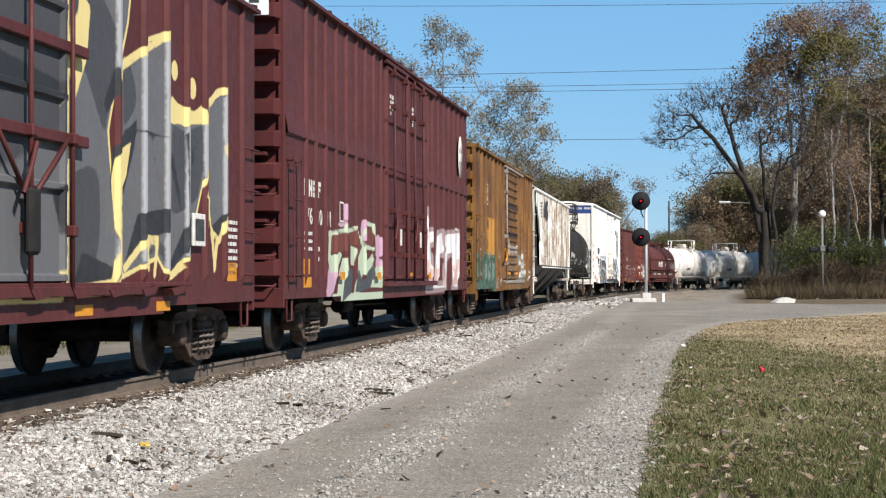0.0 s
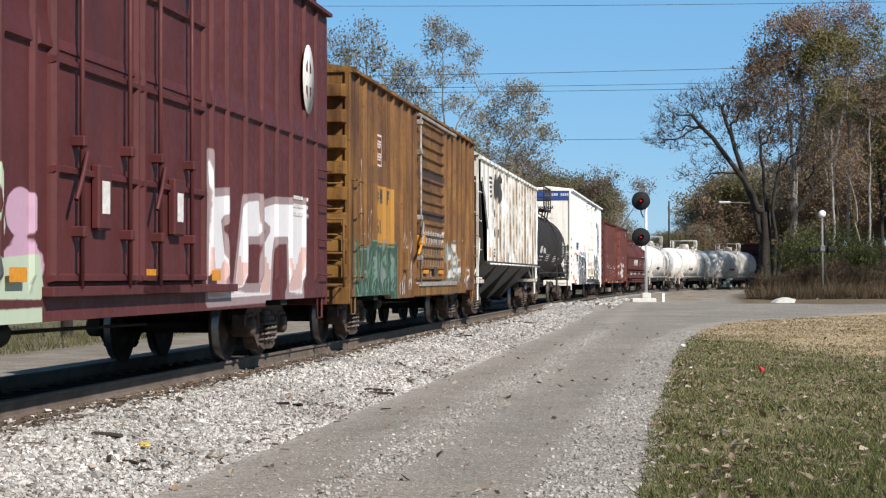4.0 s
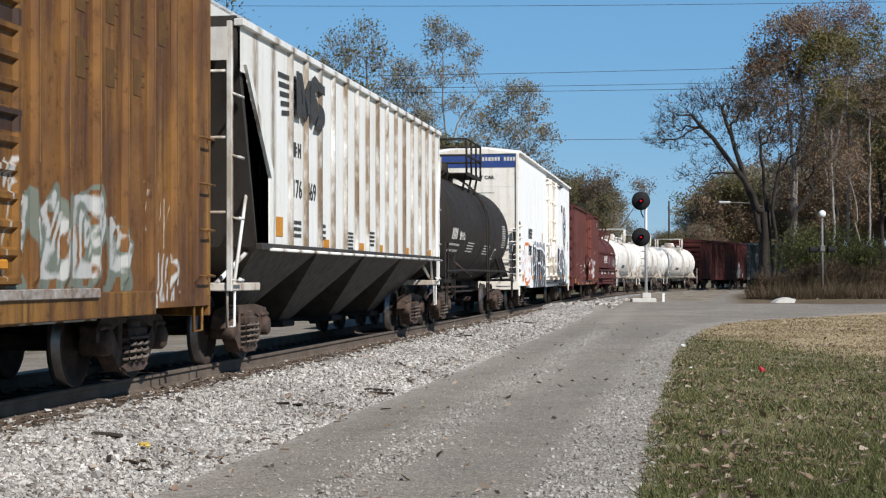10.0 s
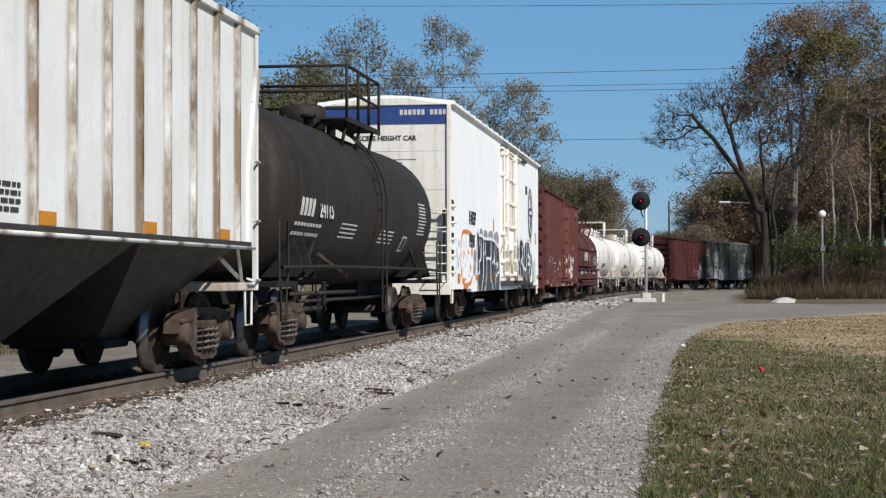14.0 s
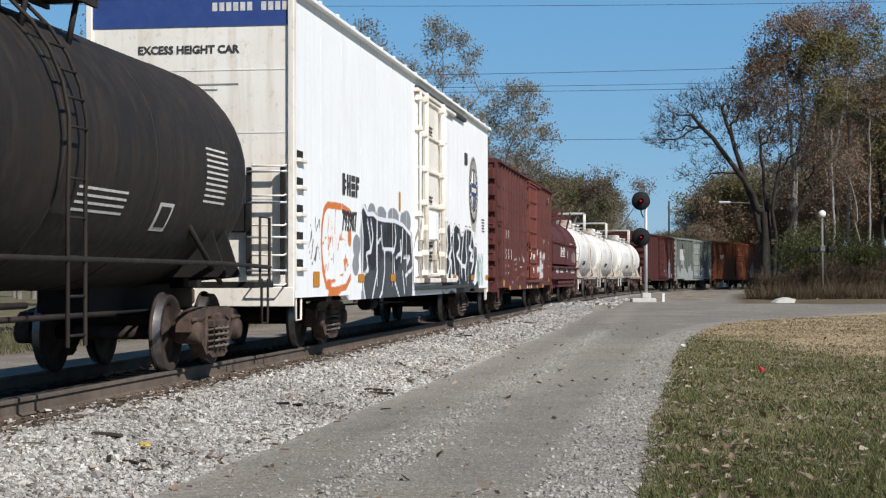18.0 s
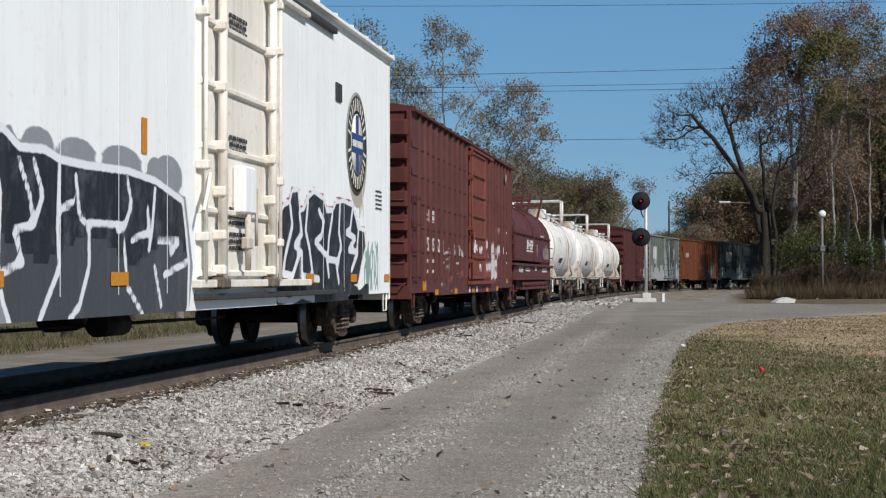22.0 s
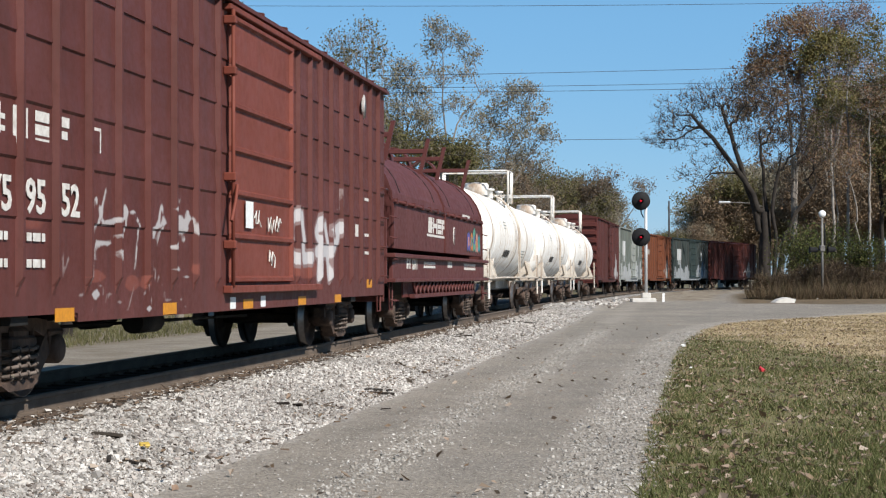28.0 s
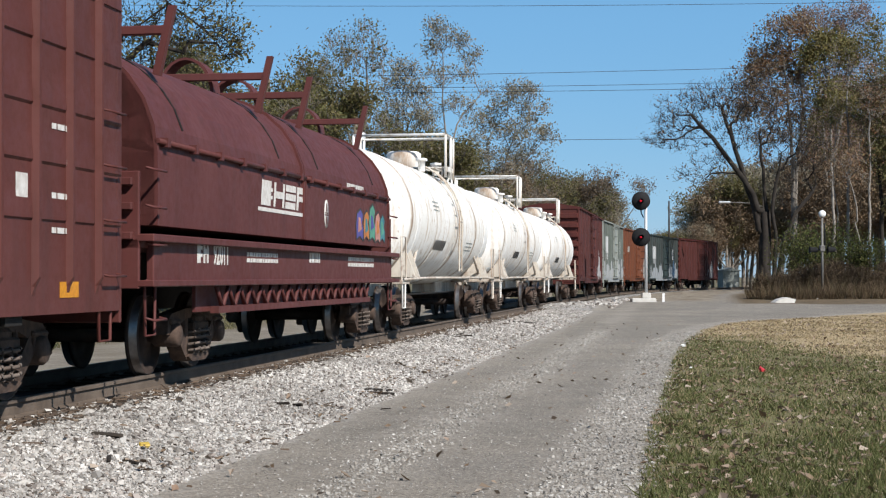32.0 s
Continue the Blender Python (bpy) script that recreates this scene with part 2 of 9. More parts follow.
# ------------------------------------------------------------------ mesh building
class Shape:
    def __init__(self):
        self.v, self.f, self.s = [], [], []

    def add(self, verts, faces, smooth=False):
        k = len(self.v)
        self.v.extend(verts)
        for f in faces:
            self.f.append([k + i for i in f])
            self.s.append(smooth)
        return self

    def box(self, x0, x1, y0, y1, z0, z1, b=0.0):
        if b <= 0:
            vs = [(x, y, z) for x in (x0, x1) for y in (y0, y1) for z in (z0, z1)]
            return self.add(vs, [(0, 1, 3, 2), (4, 6, 7, 5), (0, 4, 5, 1), (2, 3, 7, 6), (0, 2, 6, 4), (1, 5, 7, 3)])
        b = min(b, (x1 - x0) / 2.1, (y1 - y0) / 2.1, (z1 - z0) / 2.1)
        X, Y, Z = (x0, x1), (y0, y1), (z0, z1)
        sgn = (b, -b)
        vs, ix = [], {}
        for i in (0, 1):
            for j in (0, 1):
                for k in (0, 1):
                    ix[i, j, k, 0] = len(vs)
                    vs.append((X[i], Y[j] + sgn[j], Z[k] + sgn[k]))
                    ix[i, j, k, 1] = len(vs)
                    vs.append((X[i] + sgn[i], Y[j], Z[k] + sgn[k]))
                    ix[i, j, k, 2] = len(vs)
                    vs.append((X[i] + sgn[i], Y[j] + sgn[j], Z[k]))
        g = ix.get
        fs = []
        for i in (0, 1):
            q = [g((i, 0, 0, 0)), g((i, 1, 0, 0)), g((i, 1, 1, 0)), g((i, 0, 1, 0))]
            fs.append(q if i else q[::-1])
            q = [g((0, i, 0, 1)), g((1, i, 0, 1)), g((1, i, 1, 1)), g((0, i, 1, 1))]
            fs.append(q[::-1] if i else q)
            q = [g((0, 0, i, 2)), g((1, 0, i, 2)), g((1, 1, i, 2)), g((0, 1, i, 2))]
            fs.append(q if i else q[::-1])
        for i in (0, 1):
            for j in (0, 1):
                fs.append([g((i, j, 0, 0)), g((i, j, 1, 0)), g((i, j, 1, 1)), g((i, j, 0, 1))])
                fs.append([g((i, 0, j, 0)), g((i, 1, j, 0)), g((i, 1, j, 2)), g((i, 0, j, 2))])
                fs.append([g((0, i, j, 1)), g((1, i, j, 1)), g((1, i, j, 2)), g((0, i, j, 2))])
                for k in (0, 1):
                    fs.append([g((i, j, k, 0)), g((i, j, k, 1)), g((i, j, k, 2))])
        return self.add(vs, fs)

    def rod(self, p, q, r, n=6, r2=None, caps=True):
        p, q = Vector(p), Vector(q)
        d = (q - p).normalized()
        a = d.orthogonal().normalized()
        b = d.cross(a)
        r2 = r if r2 is None else r2
        vs = []
        for c, rr in ((p, r), (q, r2)):
            for i in range(n):
                t = 2 * math.pi * i / n
                vs.append(tuple(c + rr * (math.cos(t) * a + math.sin(t) * b)))
        fs = [(i, (i + 1) % n, n + (i + 1) % n, n + i) for i in range(n)]
        self.add(vs, fs, True)
        if caps:
            k = len(self.v) - 2 * n
            self.f += [[k + i for i in range(n)][::-1], [k + n + i for i in range(n)]]
            self.s += [False, False]
        return self

    def pipe(self, pts, r, n=6):
        """One bent tube through the points."""
        pts = [Vector(p) for p in pts]
        vs, m = [], len(pts)
        a = None
        for i, p in enumerate(pts):
            d = (pts[min(i + 1, m - 1)] - pts[max(i - 1, 0)]).normalized()
            a = d.orthogonal().normalized() if a is None else (a - d * a.dot(d)).normalized()
            b = d.cross(a)
            for k in range(n):
                t = 2 * math.pi * k / n
                vs.append(tuple(p + r * (math.cos(t) * a + math.sin(t) * b)))
        fs = [(i * n + k, i * n + (k + 1) % n, (i + 1) * n + (k + 1) % n, (i + 1) * n + k) for i in range(m - 1) for k in range(n)]
        return self.add(vs, fs, True)

    def lathe(self, o, prof, n=24, axis="x", smooth=True):
        """Turns (along, radius) pairs round the axis through o."""
        vs = []
        for a, r in prof:
            for i in range(n):
                t = 2 * math.pi * i / n
                c, s = r * math.cos(t), r * math.sin(t)
                vs.append({"x": (o[0] + a, o[1] + c, o[2] + s), "y": (o[0] + s, o[1] + a, o[2] + c), "z": (o[0] + c, o[1] + s, o[2] + a)}[axis])
        fs = []
        for j in range(len(prof) - 1):
            for i in range(n):
                fs.append((j * n + i, j * n + (i + 1) % n, (j + 1) * n + (i + 1) % n, (j + 1) * n + i))
        self.add(vs, fs, smooth)
        return self

    def prism(self, poly, a0, a1, plane="xz"):
        """Extrudes a polygon of the plane along the third axis."""
        def put(u, w, a):
            return {"xz": (u, a, w), "yz": (a, u, w), "xy": (u, w, a)}[plane]
        n = len(poly)
        vs = [put(u, w, a0) for u, w in poly] + [put(u, w, a1) for u, w in poly]
        return self.add(vs, [tuple(range(n)), tuple(range(2 * n - 1, n - 1, -1))] + [(i, n + i, n + (i + 1) % n, (i + 1) % n) for i in range(n)])

    def data(self, name, material, fix=True):
        me = bpy.data.meshes.new(name)
        me.from_pydata(self.v, [], self.f)
        me.polygons.foreach_set("use_smooth", self.s)
        if fix:
            bm = bmesh.new()
            bm.from_mesh(me)
            bmesh.ops.recalc_face_normals(bm, faces=bm.faces)
            bm.to_mesh(me)
            bm.free()
        if material:
            me.materials.append(material)
        me.update()
        return me


def part(name, shape, material, parent, label="", at=None, fix=True):
    """Links a shape, or mesh data, as one mesh under a thing or a part."""
    me = shape if isinstance(shape, bpy.types.Mesh) else shape.data(name, material, fix)
    ob = new(name, me)
    ob.parent = parent
    if at:
        ob.matrix_basis = at
    return tagged(ob, label)


def thing(name, label, category, group="", at=None, kind=""):
    ob = new(name)
    ob.empty_display_size = 0.3
    if at:
        ob.matrix_basis = at
    return tagged(ob, label, category, group, kind)


# ------------------------------------------------------------------ the line of the track
KNOTS = (0, 30, 60, 90, 120, 150, 175, 200, 240)
BEND = (0.00084, -0.00017, 0.00006, 0.00053, 0.00211, 0.00411, 0.00621, 0.00832, 0.01042)
LS = np.arange(-260.0, 420.0, 0.5)
_k = np.where(LS < 0, 0.0, np.interp(LS, KNOTS, BEND))
_th = np.concatenate([[0], np.cumsum((_k[1:] + _k[:-1]) * 0.25)])
_th += radians(7.752) - np.interp(0, LS, _th)
LX = np.concatenate([[0], np.cumsum((np.sin(_th[1:]) + np.sin(_th[:-1])) * 0.25)])
LY = np.concatenate([[0], np.cumsum((np.cos(_th[1:]) + np.cos(_th[:-1])) * 0.25)])
LX += -6.95 - np.interp(0, LS, LX)
LY -= np.interp(0, LS, LY)


def on_line(s, n=0.0):
    """Place on the track at s metres along it, n metres to its right (towards the camera)."""
    th = np.interp(s, LS, _th)
    return np.interp(s, LS, LX) + n * np.cos(th), np.interp(s, LS, LY) - n * np.sin(th), th


def to_line(x, y):
    """The nearest s and the offset n of places."""
    x, y = np.atleast_1d(np.asarray(x, float)), np.atleast_1d(np.asarray(y, float))
    s, n = np.empty(len(x)), np.empty(len(x))
    for i in range(0, len(x), 4000):
        d2 = (x[i:i + 4000, None] - LX[None, ::2]) ** 2 + (y[i:i + 4000, None] - LY[None, ::2]) ** 2
        j = d2.argmin(1) * 2
        dx, dy, th = x[i:i + 4000] - LX[j], y[i:i + 4000] - LY[j], _th[j]
        s[i:i + 4000] = LS[j] + dx * np.sin(th) + dy * np.cos(th)
        n[i:i + 4000] = dx * np.cos(th) - dy * np.sin(th)
    return s, n


def rolled(t):
    """How far the train has come at t seconds, counted from 16 s."""
    d = t - 16
    return 3.8587 * d - 0.0173 * d * d / 2 - 0.000867 * d ** 3 / 6


# ------------------------------------------------------------------ ground
def ease(x, a, b):
    t = np.clip((np.asarray(x, float) - a) / (b - a), 0, 1)
    return t * t * (3 - 2 * t)


def ground_z(x, y, s=None, n=None):
    x, y = np.atleast_1d(np.asarray(x, float)), np.atleast_1d(np.asarray(y, float))
    if s is None:
        s, n = to_line(x, y)
    right = -0.45 + 0.33 * ease(y, 45, 88)
    left = -0.70 + 0.55 * ease(s, 60, 80) * (1 - 0.6 * ease(s, 96, 130)) * (1 - ease(-n, 30, 60))
    z = np.where(n > 0, right, left)
    bed = -0.178 - 0.012 * np.abs(n)
    z = np.where(n > 0, bed + (z - bed) * ease(n, 1.75, 3.25), bed + (z - bed) * ease(-n, 1.9, 4.4))
    # level crossing: the road comes up to the rails
    z = np.where((np.abs(n) > 0.9) & (np.abs(n) < 3.4), z + (np.maximum(z, -0.06) - z) * ease(s, 70, 71.5) * (1 - ease(s, 77, 78.5)), z)
    z = z + 0.05 * np.sin(x * 0.31 + 1.0) * np.sin(y * 0.23) * ease(n, 6, 9) + 0.02 * np.sin(x * 1.3) * np.sin(y * 1.1 + 2) * ease(n, 6.4, 7.4)
    return z


EDGE_Y = (0, 12.1, 16.9, 26, 36.6, 43, 50, 56, 60, 64)
EDGE_X = (0.2, 1.38, 2.02, 3.4, 5.0, 6.15, 7.6, 9.4, 11.2, 15)


def lawn_inside(x, y):
    return np.minimum(x - np.interp(y, EDGE_Y, EDGE_X), (np.interp(x, (7, 11.6, 17.4, 60), (56, 61.5, 66.5, 90)) - y))


def spaced(*runs):
    out = []
    for a, b, step in runs:
        out.append(np.arange(a, b, step))
    return np.unique(np.round(np.concatenate(out), 3))


def ground_material():
    m, n, l, p = nodes_of("ground_cover")

    def attr(name):
        a = n.new("ShaderNodeAttribute")
        a.attribute_name = name
        return a.outputs["Fac"]

    def math_(op, a, b):
        q = n.new("ShaderNodeMath")
        q.operation = op
        for i, v in enumerate((a, b)):
            if isinstance(v, (int, float)):
                q.inputs[i].default_value = v
            else:
                l.new(v, q.inputs[i])
        return q.outputs[0]

    off, lawn = attr("off"), attr("lawn")
    jag = math_("MULTIPLY", math_("SUBTRACT", noise_node(n, l, 2.2, 5, 0.7), 0.5), 1.1)
    offj = math_("ADD", off, jag)
    # asphalt and gravel of the road
    f1, f2 = noise_node(n, l, 1.1, 6, 0.65), noise_node(n, l, 30, 3, 0.7)
    asph = mixc(n, l, ramp(n, l, f1, 0.3, 0.7), (0.180, 0.164, 0.139), (0.238, 0.217, 0.185))
    asph = mixc(n, l, ramp(n, l, noise_node(n, l, 0.22, 7, 0.7, (0.6, 1.5, 1)), 0.44, 0.58, 0, 0.55), asph, (0.27, 0.246, 0.215))
    asph = mixc(n, l, ramp(n, l, f2, 0.35, 0.7, 0, 0.6), asph, (0.110, 0.099, 0.085))
    tc = n.new("ShaderNodeTexCoord")
    # worn patches and tyre-dragged dust, drawn out across the lane
    drag = noise_node(n, l, 0.55, 5, 0.6, (0.35, 1.6, 1))
    asph = mixc(n, l, ramp(n, l, drag, 0.5, 0.6, 0, 0.5), asph, (0.132, 0.121, 0.103))
    asph = mixc(n, l, ramp(n, l, noise_node(n, l, 0.3, 4, 0.6), 0.45, 0.65, 0, 0.6), asph, (0.290, 0.257, 0.211))
    vor = n.new("ShaderNodeTexVoronoi")
    vor.inputs["Scale"].default_value = 26
    l.new(tc.outputs["Object"], vor.inputs[0])
    sep = n.new("ShaderNodeSeparateColor")
    l.new(vor.outputs["Color"], sep.inputs[0])
    grav = mixc(n, l, sep.outputs[0], (0.158, 0.139, 0.114), (0.405, 0.370, 0.321))
    # stretches of loose gravel lie along the road
    lane = math_("MULTIPLY", ramp(n, l, math_("ABSOLUTE", math_("SUBTRACT", offj, 4.35), 0), 0.15, 0.65, 0.9, 0), ramp(n, l, noise_node(n, l, 0.8, 5, 0.7), 0.38, 0.55))
    side = ramp(n, l, lawn, -0.95, -0.6, 0, 0.95)
    toe = ramp(n, l, offj, 3.0, 3.6, 0.75, 0)
    g = math_("MAXIMUM", math_("MAXIMUM", lane, side), toe)
    g = math_("MULTIPLY", g, ramp(n, l, noise_node(n, l, 3.5, 5, 0.75), 0.32, 0.52, 0.25, 1))
    fines = n.new("ShaderNodeTexVoronoi")
    fines.inputs["Scale"].default_value = 55
    l.new(tc.outputs["Object"], fines.inputs[0])
    s3 = n.new("ShaderNodeSeparateColor")
    l.new(fines.outputs["Color"], s3.inputs[0])
    asph = mixc(n, l, ramp(n, l, s3.outputs[0], 0.55, 0.95, 0, 0.75), asph, (0.363, 0.325, 0.270))
    asph = mixc(n, l, ramp(n, l, s3.outputs[1], 0.6, 0.95, 0, 0.7), asph, (0.094, 0.081, 0.066))
    road = mixc(n, l, g, asph, grav)
    # ballast bed
    v2 = n.new("ShaderNodeTexVoronoi")
    v2.inputs["Scale"].default_value = 15
    l.new(tc.outputs["Object"], v2.inputs[0])
    s2 = n.new("ShaderNodeSeparateColor")
    l.new(v2.outputs["Color"], s2.inputs[0])
    bal = mixc(n, l, s2.outputs[0], (0.12, 0.112, 0.10), (0.43, 0.415, 0.39))
    # oily ballast between the rails; train's shade painted dark beyond the far rail
    oil_and_shade = math_("MULTIPLY", ramp(n, l, offj, 0.55, 0.8, 0.9, 0), ramp(n, l, offj, -3.7, -3.0))
    bal = mixc(n, l, oil_and_shade, bal, (0.022, 0.018, 0.016))
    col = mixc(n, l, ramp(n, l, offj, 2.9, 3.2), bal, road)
    # left of the line: dirt, a gravel lane, dry grass
    dirt = mixc(n, l, ramp(n, l, noise_node(n, l, 0.9, 6, 0.7), 0.35, 0.65), (0.133, 0.109, 0.078), (0.195, 0.168, 0.125))
    weed = mixc(n, l, ramp(n, l, noise_node(n, l, 0.5, 6, 0.7), 0.4, 0.6), (0.092, 0.084, 0.046), (0.17, 0.14, 0.082))
    lft = mixc(n, l, ramp(n, l, offj, -13.5, -12.5), weed, dirt)
    worn = mixc(n, l, ramp(n, l, noise_node(n, l, 0.6, 6, 0.7), 0.36, 0.6, 0.35, 0.85), grav, dirt)
    lft = mixc(n, l, ramp(n, l, offj, -8.8, -8.3), lft, worn)
    sy = n.new("ShaderNodeSeparateXYZ")
    l.new(tc.outputs["Object"], sy.inputs[0])
    lft = mixc(n, l, ramp(n, l, sy.outputs[1], 100, 106), lft, weed)
    col = mixc(n, l, ramp(n, l, offj, -3.9, -3.4), lft, col)
    # lawn: green, yellowed and bare
    gn, gf = noise_node(n, l, 0.45, 6, 0.7), noise_node(n, l, 22, 4, 0.7)
    gr = mixc(n, l, ramp(n, l, gn, 0.40, 0.60), (0.066, 0.080, 0.028), (0.18, 0.155, 0.075))
    gr = mixc(n, l, ramp(n, l, noise_node(n, l, 2.6, 5, 0.7), 0.42, 0.62, 0, 0.7), gr, (0.13, 0.10, 0.055))
    gr = mixc(n, l, ramp(n, l, gf, 0.35, 0.7), gr, (0.20, 0.17, 0.088))
    dry = mixc(n, l, gf, (0.42, 0.325, 0.19), (0.30, 0.235, 0.14))
    sx = n.new("ShaderNodeSeparateXYZ")
    l.new(tc.outputs["Object"], sx.inputs[0])
    far = math_("ADD", sx.outputs[1], math_("MULTIPLY", math_("SUBTRACT", gn, 0.5), 26))
    gr = mixc(n, l, ramp(n, l, math_("ADD", far, math_("MULTIPLY", math_("MINIMUM", lawn, 5.0), 3.5)), 41, 51), gr, dry)
    lj = math_("ADD", lawn, math_("MULTIPLY", math_("SUBTRACT", noise_node(n, l, 3, 5, 0.7), 0.5), 0.7))
    col = mixc(n, l, ramp(n, l, lj, -0.08, 0.1), col, gr)
    # brush and leaf litter past the crossing
    lit = mixc(n, l, ramp(n, l, noise_node(n, l, 1.3, 6, 0.75), 0.35, 0.65), (0.075, 0.055, 0.032), (0.17, 0.125, 0.075))
    fr = math_("MULTIPLY", ramp(n, l, offj, 8.6, 9.6), ramp(n, l, sx.outputs[1], 78, 80))
    col = mixc(n, l, fr, col, lit)
    lane2 = math_("MULTIPLY", math_("MULTIPLY", ramp(n, l, offj, 2.4, 3.0), ramp(n, l, offj, 7.6, 8.4, 1, 0)), ramp(n, l, sx.outputs[1], 86, 89))
    soil = mixc(n, l, ramp(n, l, noise_node(n, l, 0.7, 6, 0.7, (1.6, 0.5, 1)), 0.38, 0.6), (0.30, 0.262, 0.205), (0.15, 0.118, 0.082))
    col = mixc(n, l, lane2, col, soil)
    l.new(col, p.inputs["Base Color"])
    p.inputs["Roughness"].default_value = 0.95
    p.inputs["Specular IOR Level"].default_value = 0.2
    hb = math_("ADD", math_("MULTIPLY", sep.outputs[1], 0.3), f2)
    bump(n, l, p, hb, 0.5, 0.02)
    return m


def grid_sheet(name, xs, ys, material):
    X, Y = np.meshgrid(xs, ys)
    x, y = X.ravel(), Y.ravel()
    s, n = to_line(x, y)
    z = ground_z(x, y, s, n)
    nx, ny = len(xs), len(ys)
    i = np.arange(nx * ny).reshape(ny, nx)
    q = np.stack([i[:-1, :-1], i[:-1, 1:], i[1:, 1:], i[1:, :-1]], -1).reshape(-1, 4)
    me = bpy.data.meshes.new(name)
    me.from_pydata(np.stack([x, y, z], 1).tolist(), [], q.tolist())
    for key, val in (("off", n), ("lawn", lawn_inside(x, y))):
        a = me.attributes.new(key, "FLOAT", "POINT")
        a.data.foreach_set("value", val.astype(np.float32))
    me.polygons.foreach_set("use_smooth", [True] * len(me.polygons))
    me.materials.append(material)
    me.update()
    return new(name, me)


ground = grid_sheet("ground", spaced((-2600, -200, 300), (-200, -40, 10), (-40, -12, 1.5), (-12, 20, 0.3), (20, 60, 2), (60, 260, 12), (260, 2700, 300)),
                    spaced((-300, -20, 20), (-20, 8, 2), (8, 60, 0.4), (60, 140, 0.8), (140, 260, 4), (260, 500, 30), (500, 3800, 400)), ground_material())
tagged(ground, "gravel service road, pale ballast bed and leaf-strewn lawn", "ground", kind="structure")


def stones(name, count, place, size, material, seed, label):
    """Loose angular stones, joined: place(r, k) gives x, y of k stones."""
    r = np.random.RandomState(seed)
    base = np.array([(x, y, z) for x in (-1, 1) for y in (-1, 1) for z in (-1, 1)]) / 1.55
    tri = np.array([(0, 1, 3), (0, 3, 2), (4, 6, 7), (4, 7, 5), (0, 4, 5), (0, 5, 1), (2, 3, 7), (2, 7, 6), (0, 2, 6), (0, 6, 4), (1, 5, 7), (1, 7, 3)])
    x, y = place(r, count)
    z = ground_z(x, y)
    k = len(x)
    sc = size * r.lognormal(0, 0.34, k)
    v = base[None] * (1 + r.uniform(-0.4, 0.25, (k, 8, 1))) + r.uniform(-0.28, 0.28, (k, 8, 3))
    v = v * r.uniform(0.6, 1.15, (k, 1, 3)) * sc[:, None, None] * 0.5
    a, b = r.uniform(0, 6.28, k), r.uniform(-0.9, 0.9, k)
    ca, sa, cb, sb = np.cos(a)[:, None], np.sin(a)[:, None], np.cos(b)[:, None], np.sin(b)[:, None]
    X, Y, Z = v[..., 0], v[..., 1], v[..., 2] * 0.75
    Y, Z = Y * cb - Z * sb, Y * sb + Z * cb
    X, Y = X * ca - Y * sa, X * sa + Y * ca
    v = np.stack([X + x[:, None], Y + y[:, None], Z + (z + sc * r.uniform(-0.05, 0.22, k))[:, None]], -1).reshape(-1, 3)
    f = (tri[None] + 8 * np.arange(k)[:, None, None]).reshape(-1, 3)
    me = bpy.data.meshes.new(name)
    me.from_pydata(v.tolist(), [], f.tolist())
    me.materials.append(material)
    return tagged(new(name, me), label, "gravel", kind="stuff")


def along(s0, s1, n0, n1, power=1.0):
    def f(r, k):
        s = s0 + (s1 - s0) * r.uniform(0, 1, k) ** power
        x, y, _ = on_line(s, r.uniform(n0, n1, k))
        return x, y
    return f


BALLAST = leaf_material("ballast_stone", [(0.16, 0.142, 0.125), (0.44, 0.415, 0.38), (0.30, 0.275, 0.245), (0.72, 0.69, 0.64), (0.50, 0.475, 0.44), (0.11, 0.085, 0.07), (0.62, 0.59, 0.545), (0.40, 0.345, 0.305)])
GRAVEL = leaf_material("road_gravel", [(0.19, 0.175, 0.152), (0.42, 0.40, 0.365), (0.28, 0.258, 0.225), (0.55, 0.53, 0.49)])
stones("ballast", 72000, along(10, 36, 0.80, 3.12, 1.35), 0.031, BALLAST, 1, "pale angular limestone ballast on the track shoulder")
stones("ballast", 20000, along(36, 78, 0.80, 3.05, 1.3), 0.044, BALLAST, 2, "pale angular limestone ballast on the track shoulder")


FALLEN = leaf_material("fallen_leaves", [(0.235, 0.165, 0.105), (0.150, 0.098, 0.06), (0.36, 0.285, 0.215), (0.10, 0.068, 0.043), (0.50, 0.42, 0.34), (0.26, 0.165, 0.11)], 0.2)


def fallen(name, x, y, size, material, seed, label):
    """Curled leaves lying on the ground, joined."""
    r = np.random.RandomState(seed)
    k = len(x)
    z = ground_z(x, y) + r.uniform(0.008, 0.035, k)
    s = size * r.lognormal(0, 0.32, k)
    a = r.uniform(0, 6.28, k)
    t = r.normal(0, 0.35, (k, 2))
    pts = []
    for u, v, c in ((-0.5, 0, 0.12), (-0.1, 0.34, 0.18), (0.5, 0, 0.1), (-0.1, -0.34, 0.2), (0.05, 0, -0.02)):
        px, py = u * np.cos(a) - v * np.sin(a), u * np.sin(a) + v * np.cos(a)
        pts.append(np.stack([x + s * px, y + s * py, z + s * (c * r.uniform(0.2, 1.6, k) + t[:, 0] * px + t[:, 1] * py)], 1))
    v = np.stack(pts, 1).reshape(-1, 3)
    f = (np.arange(k)[:, None, None] * 5 + np.array([(0, 4, 1), (1, 4, 2), (2, 4, 3), (3, 4, 0)])).reshape(-1, 3)
    me = bpy.data.meshes.new(name)
    me.from_pydata(v.tolist(), [], f.tolist())
    me.materials.append(material)
    return tagged(new(name, me), label, "leaves", kind="stuff")


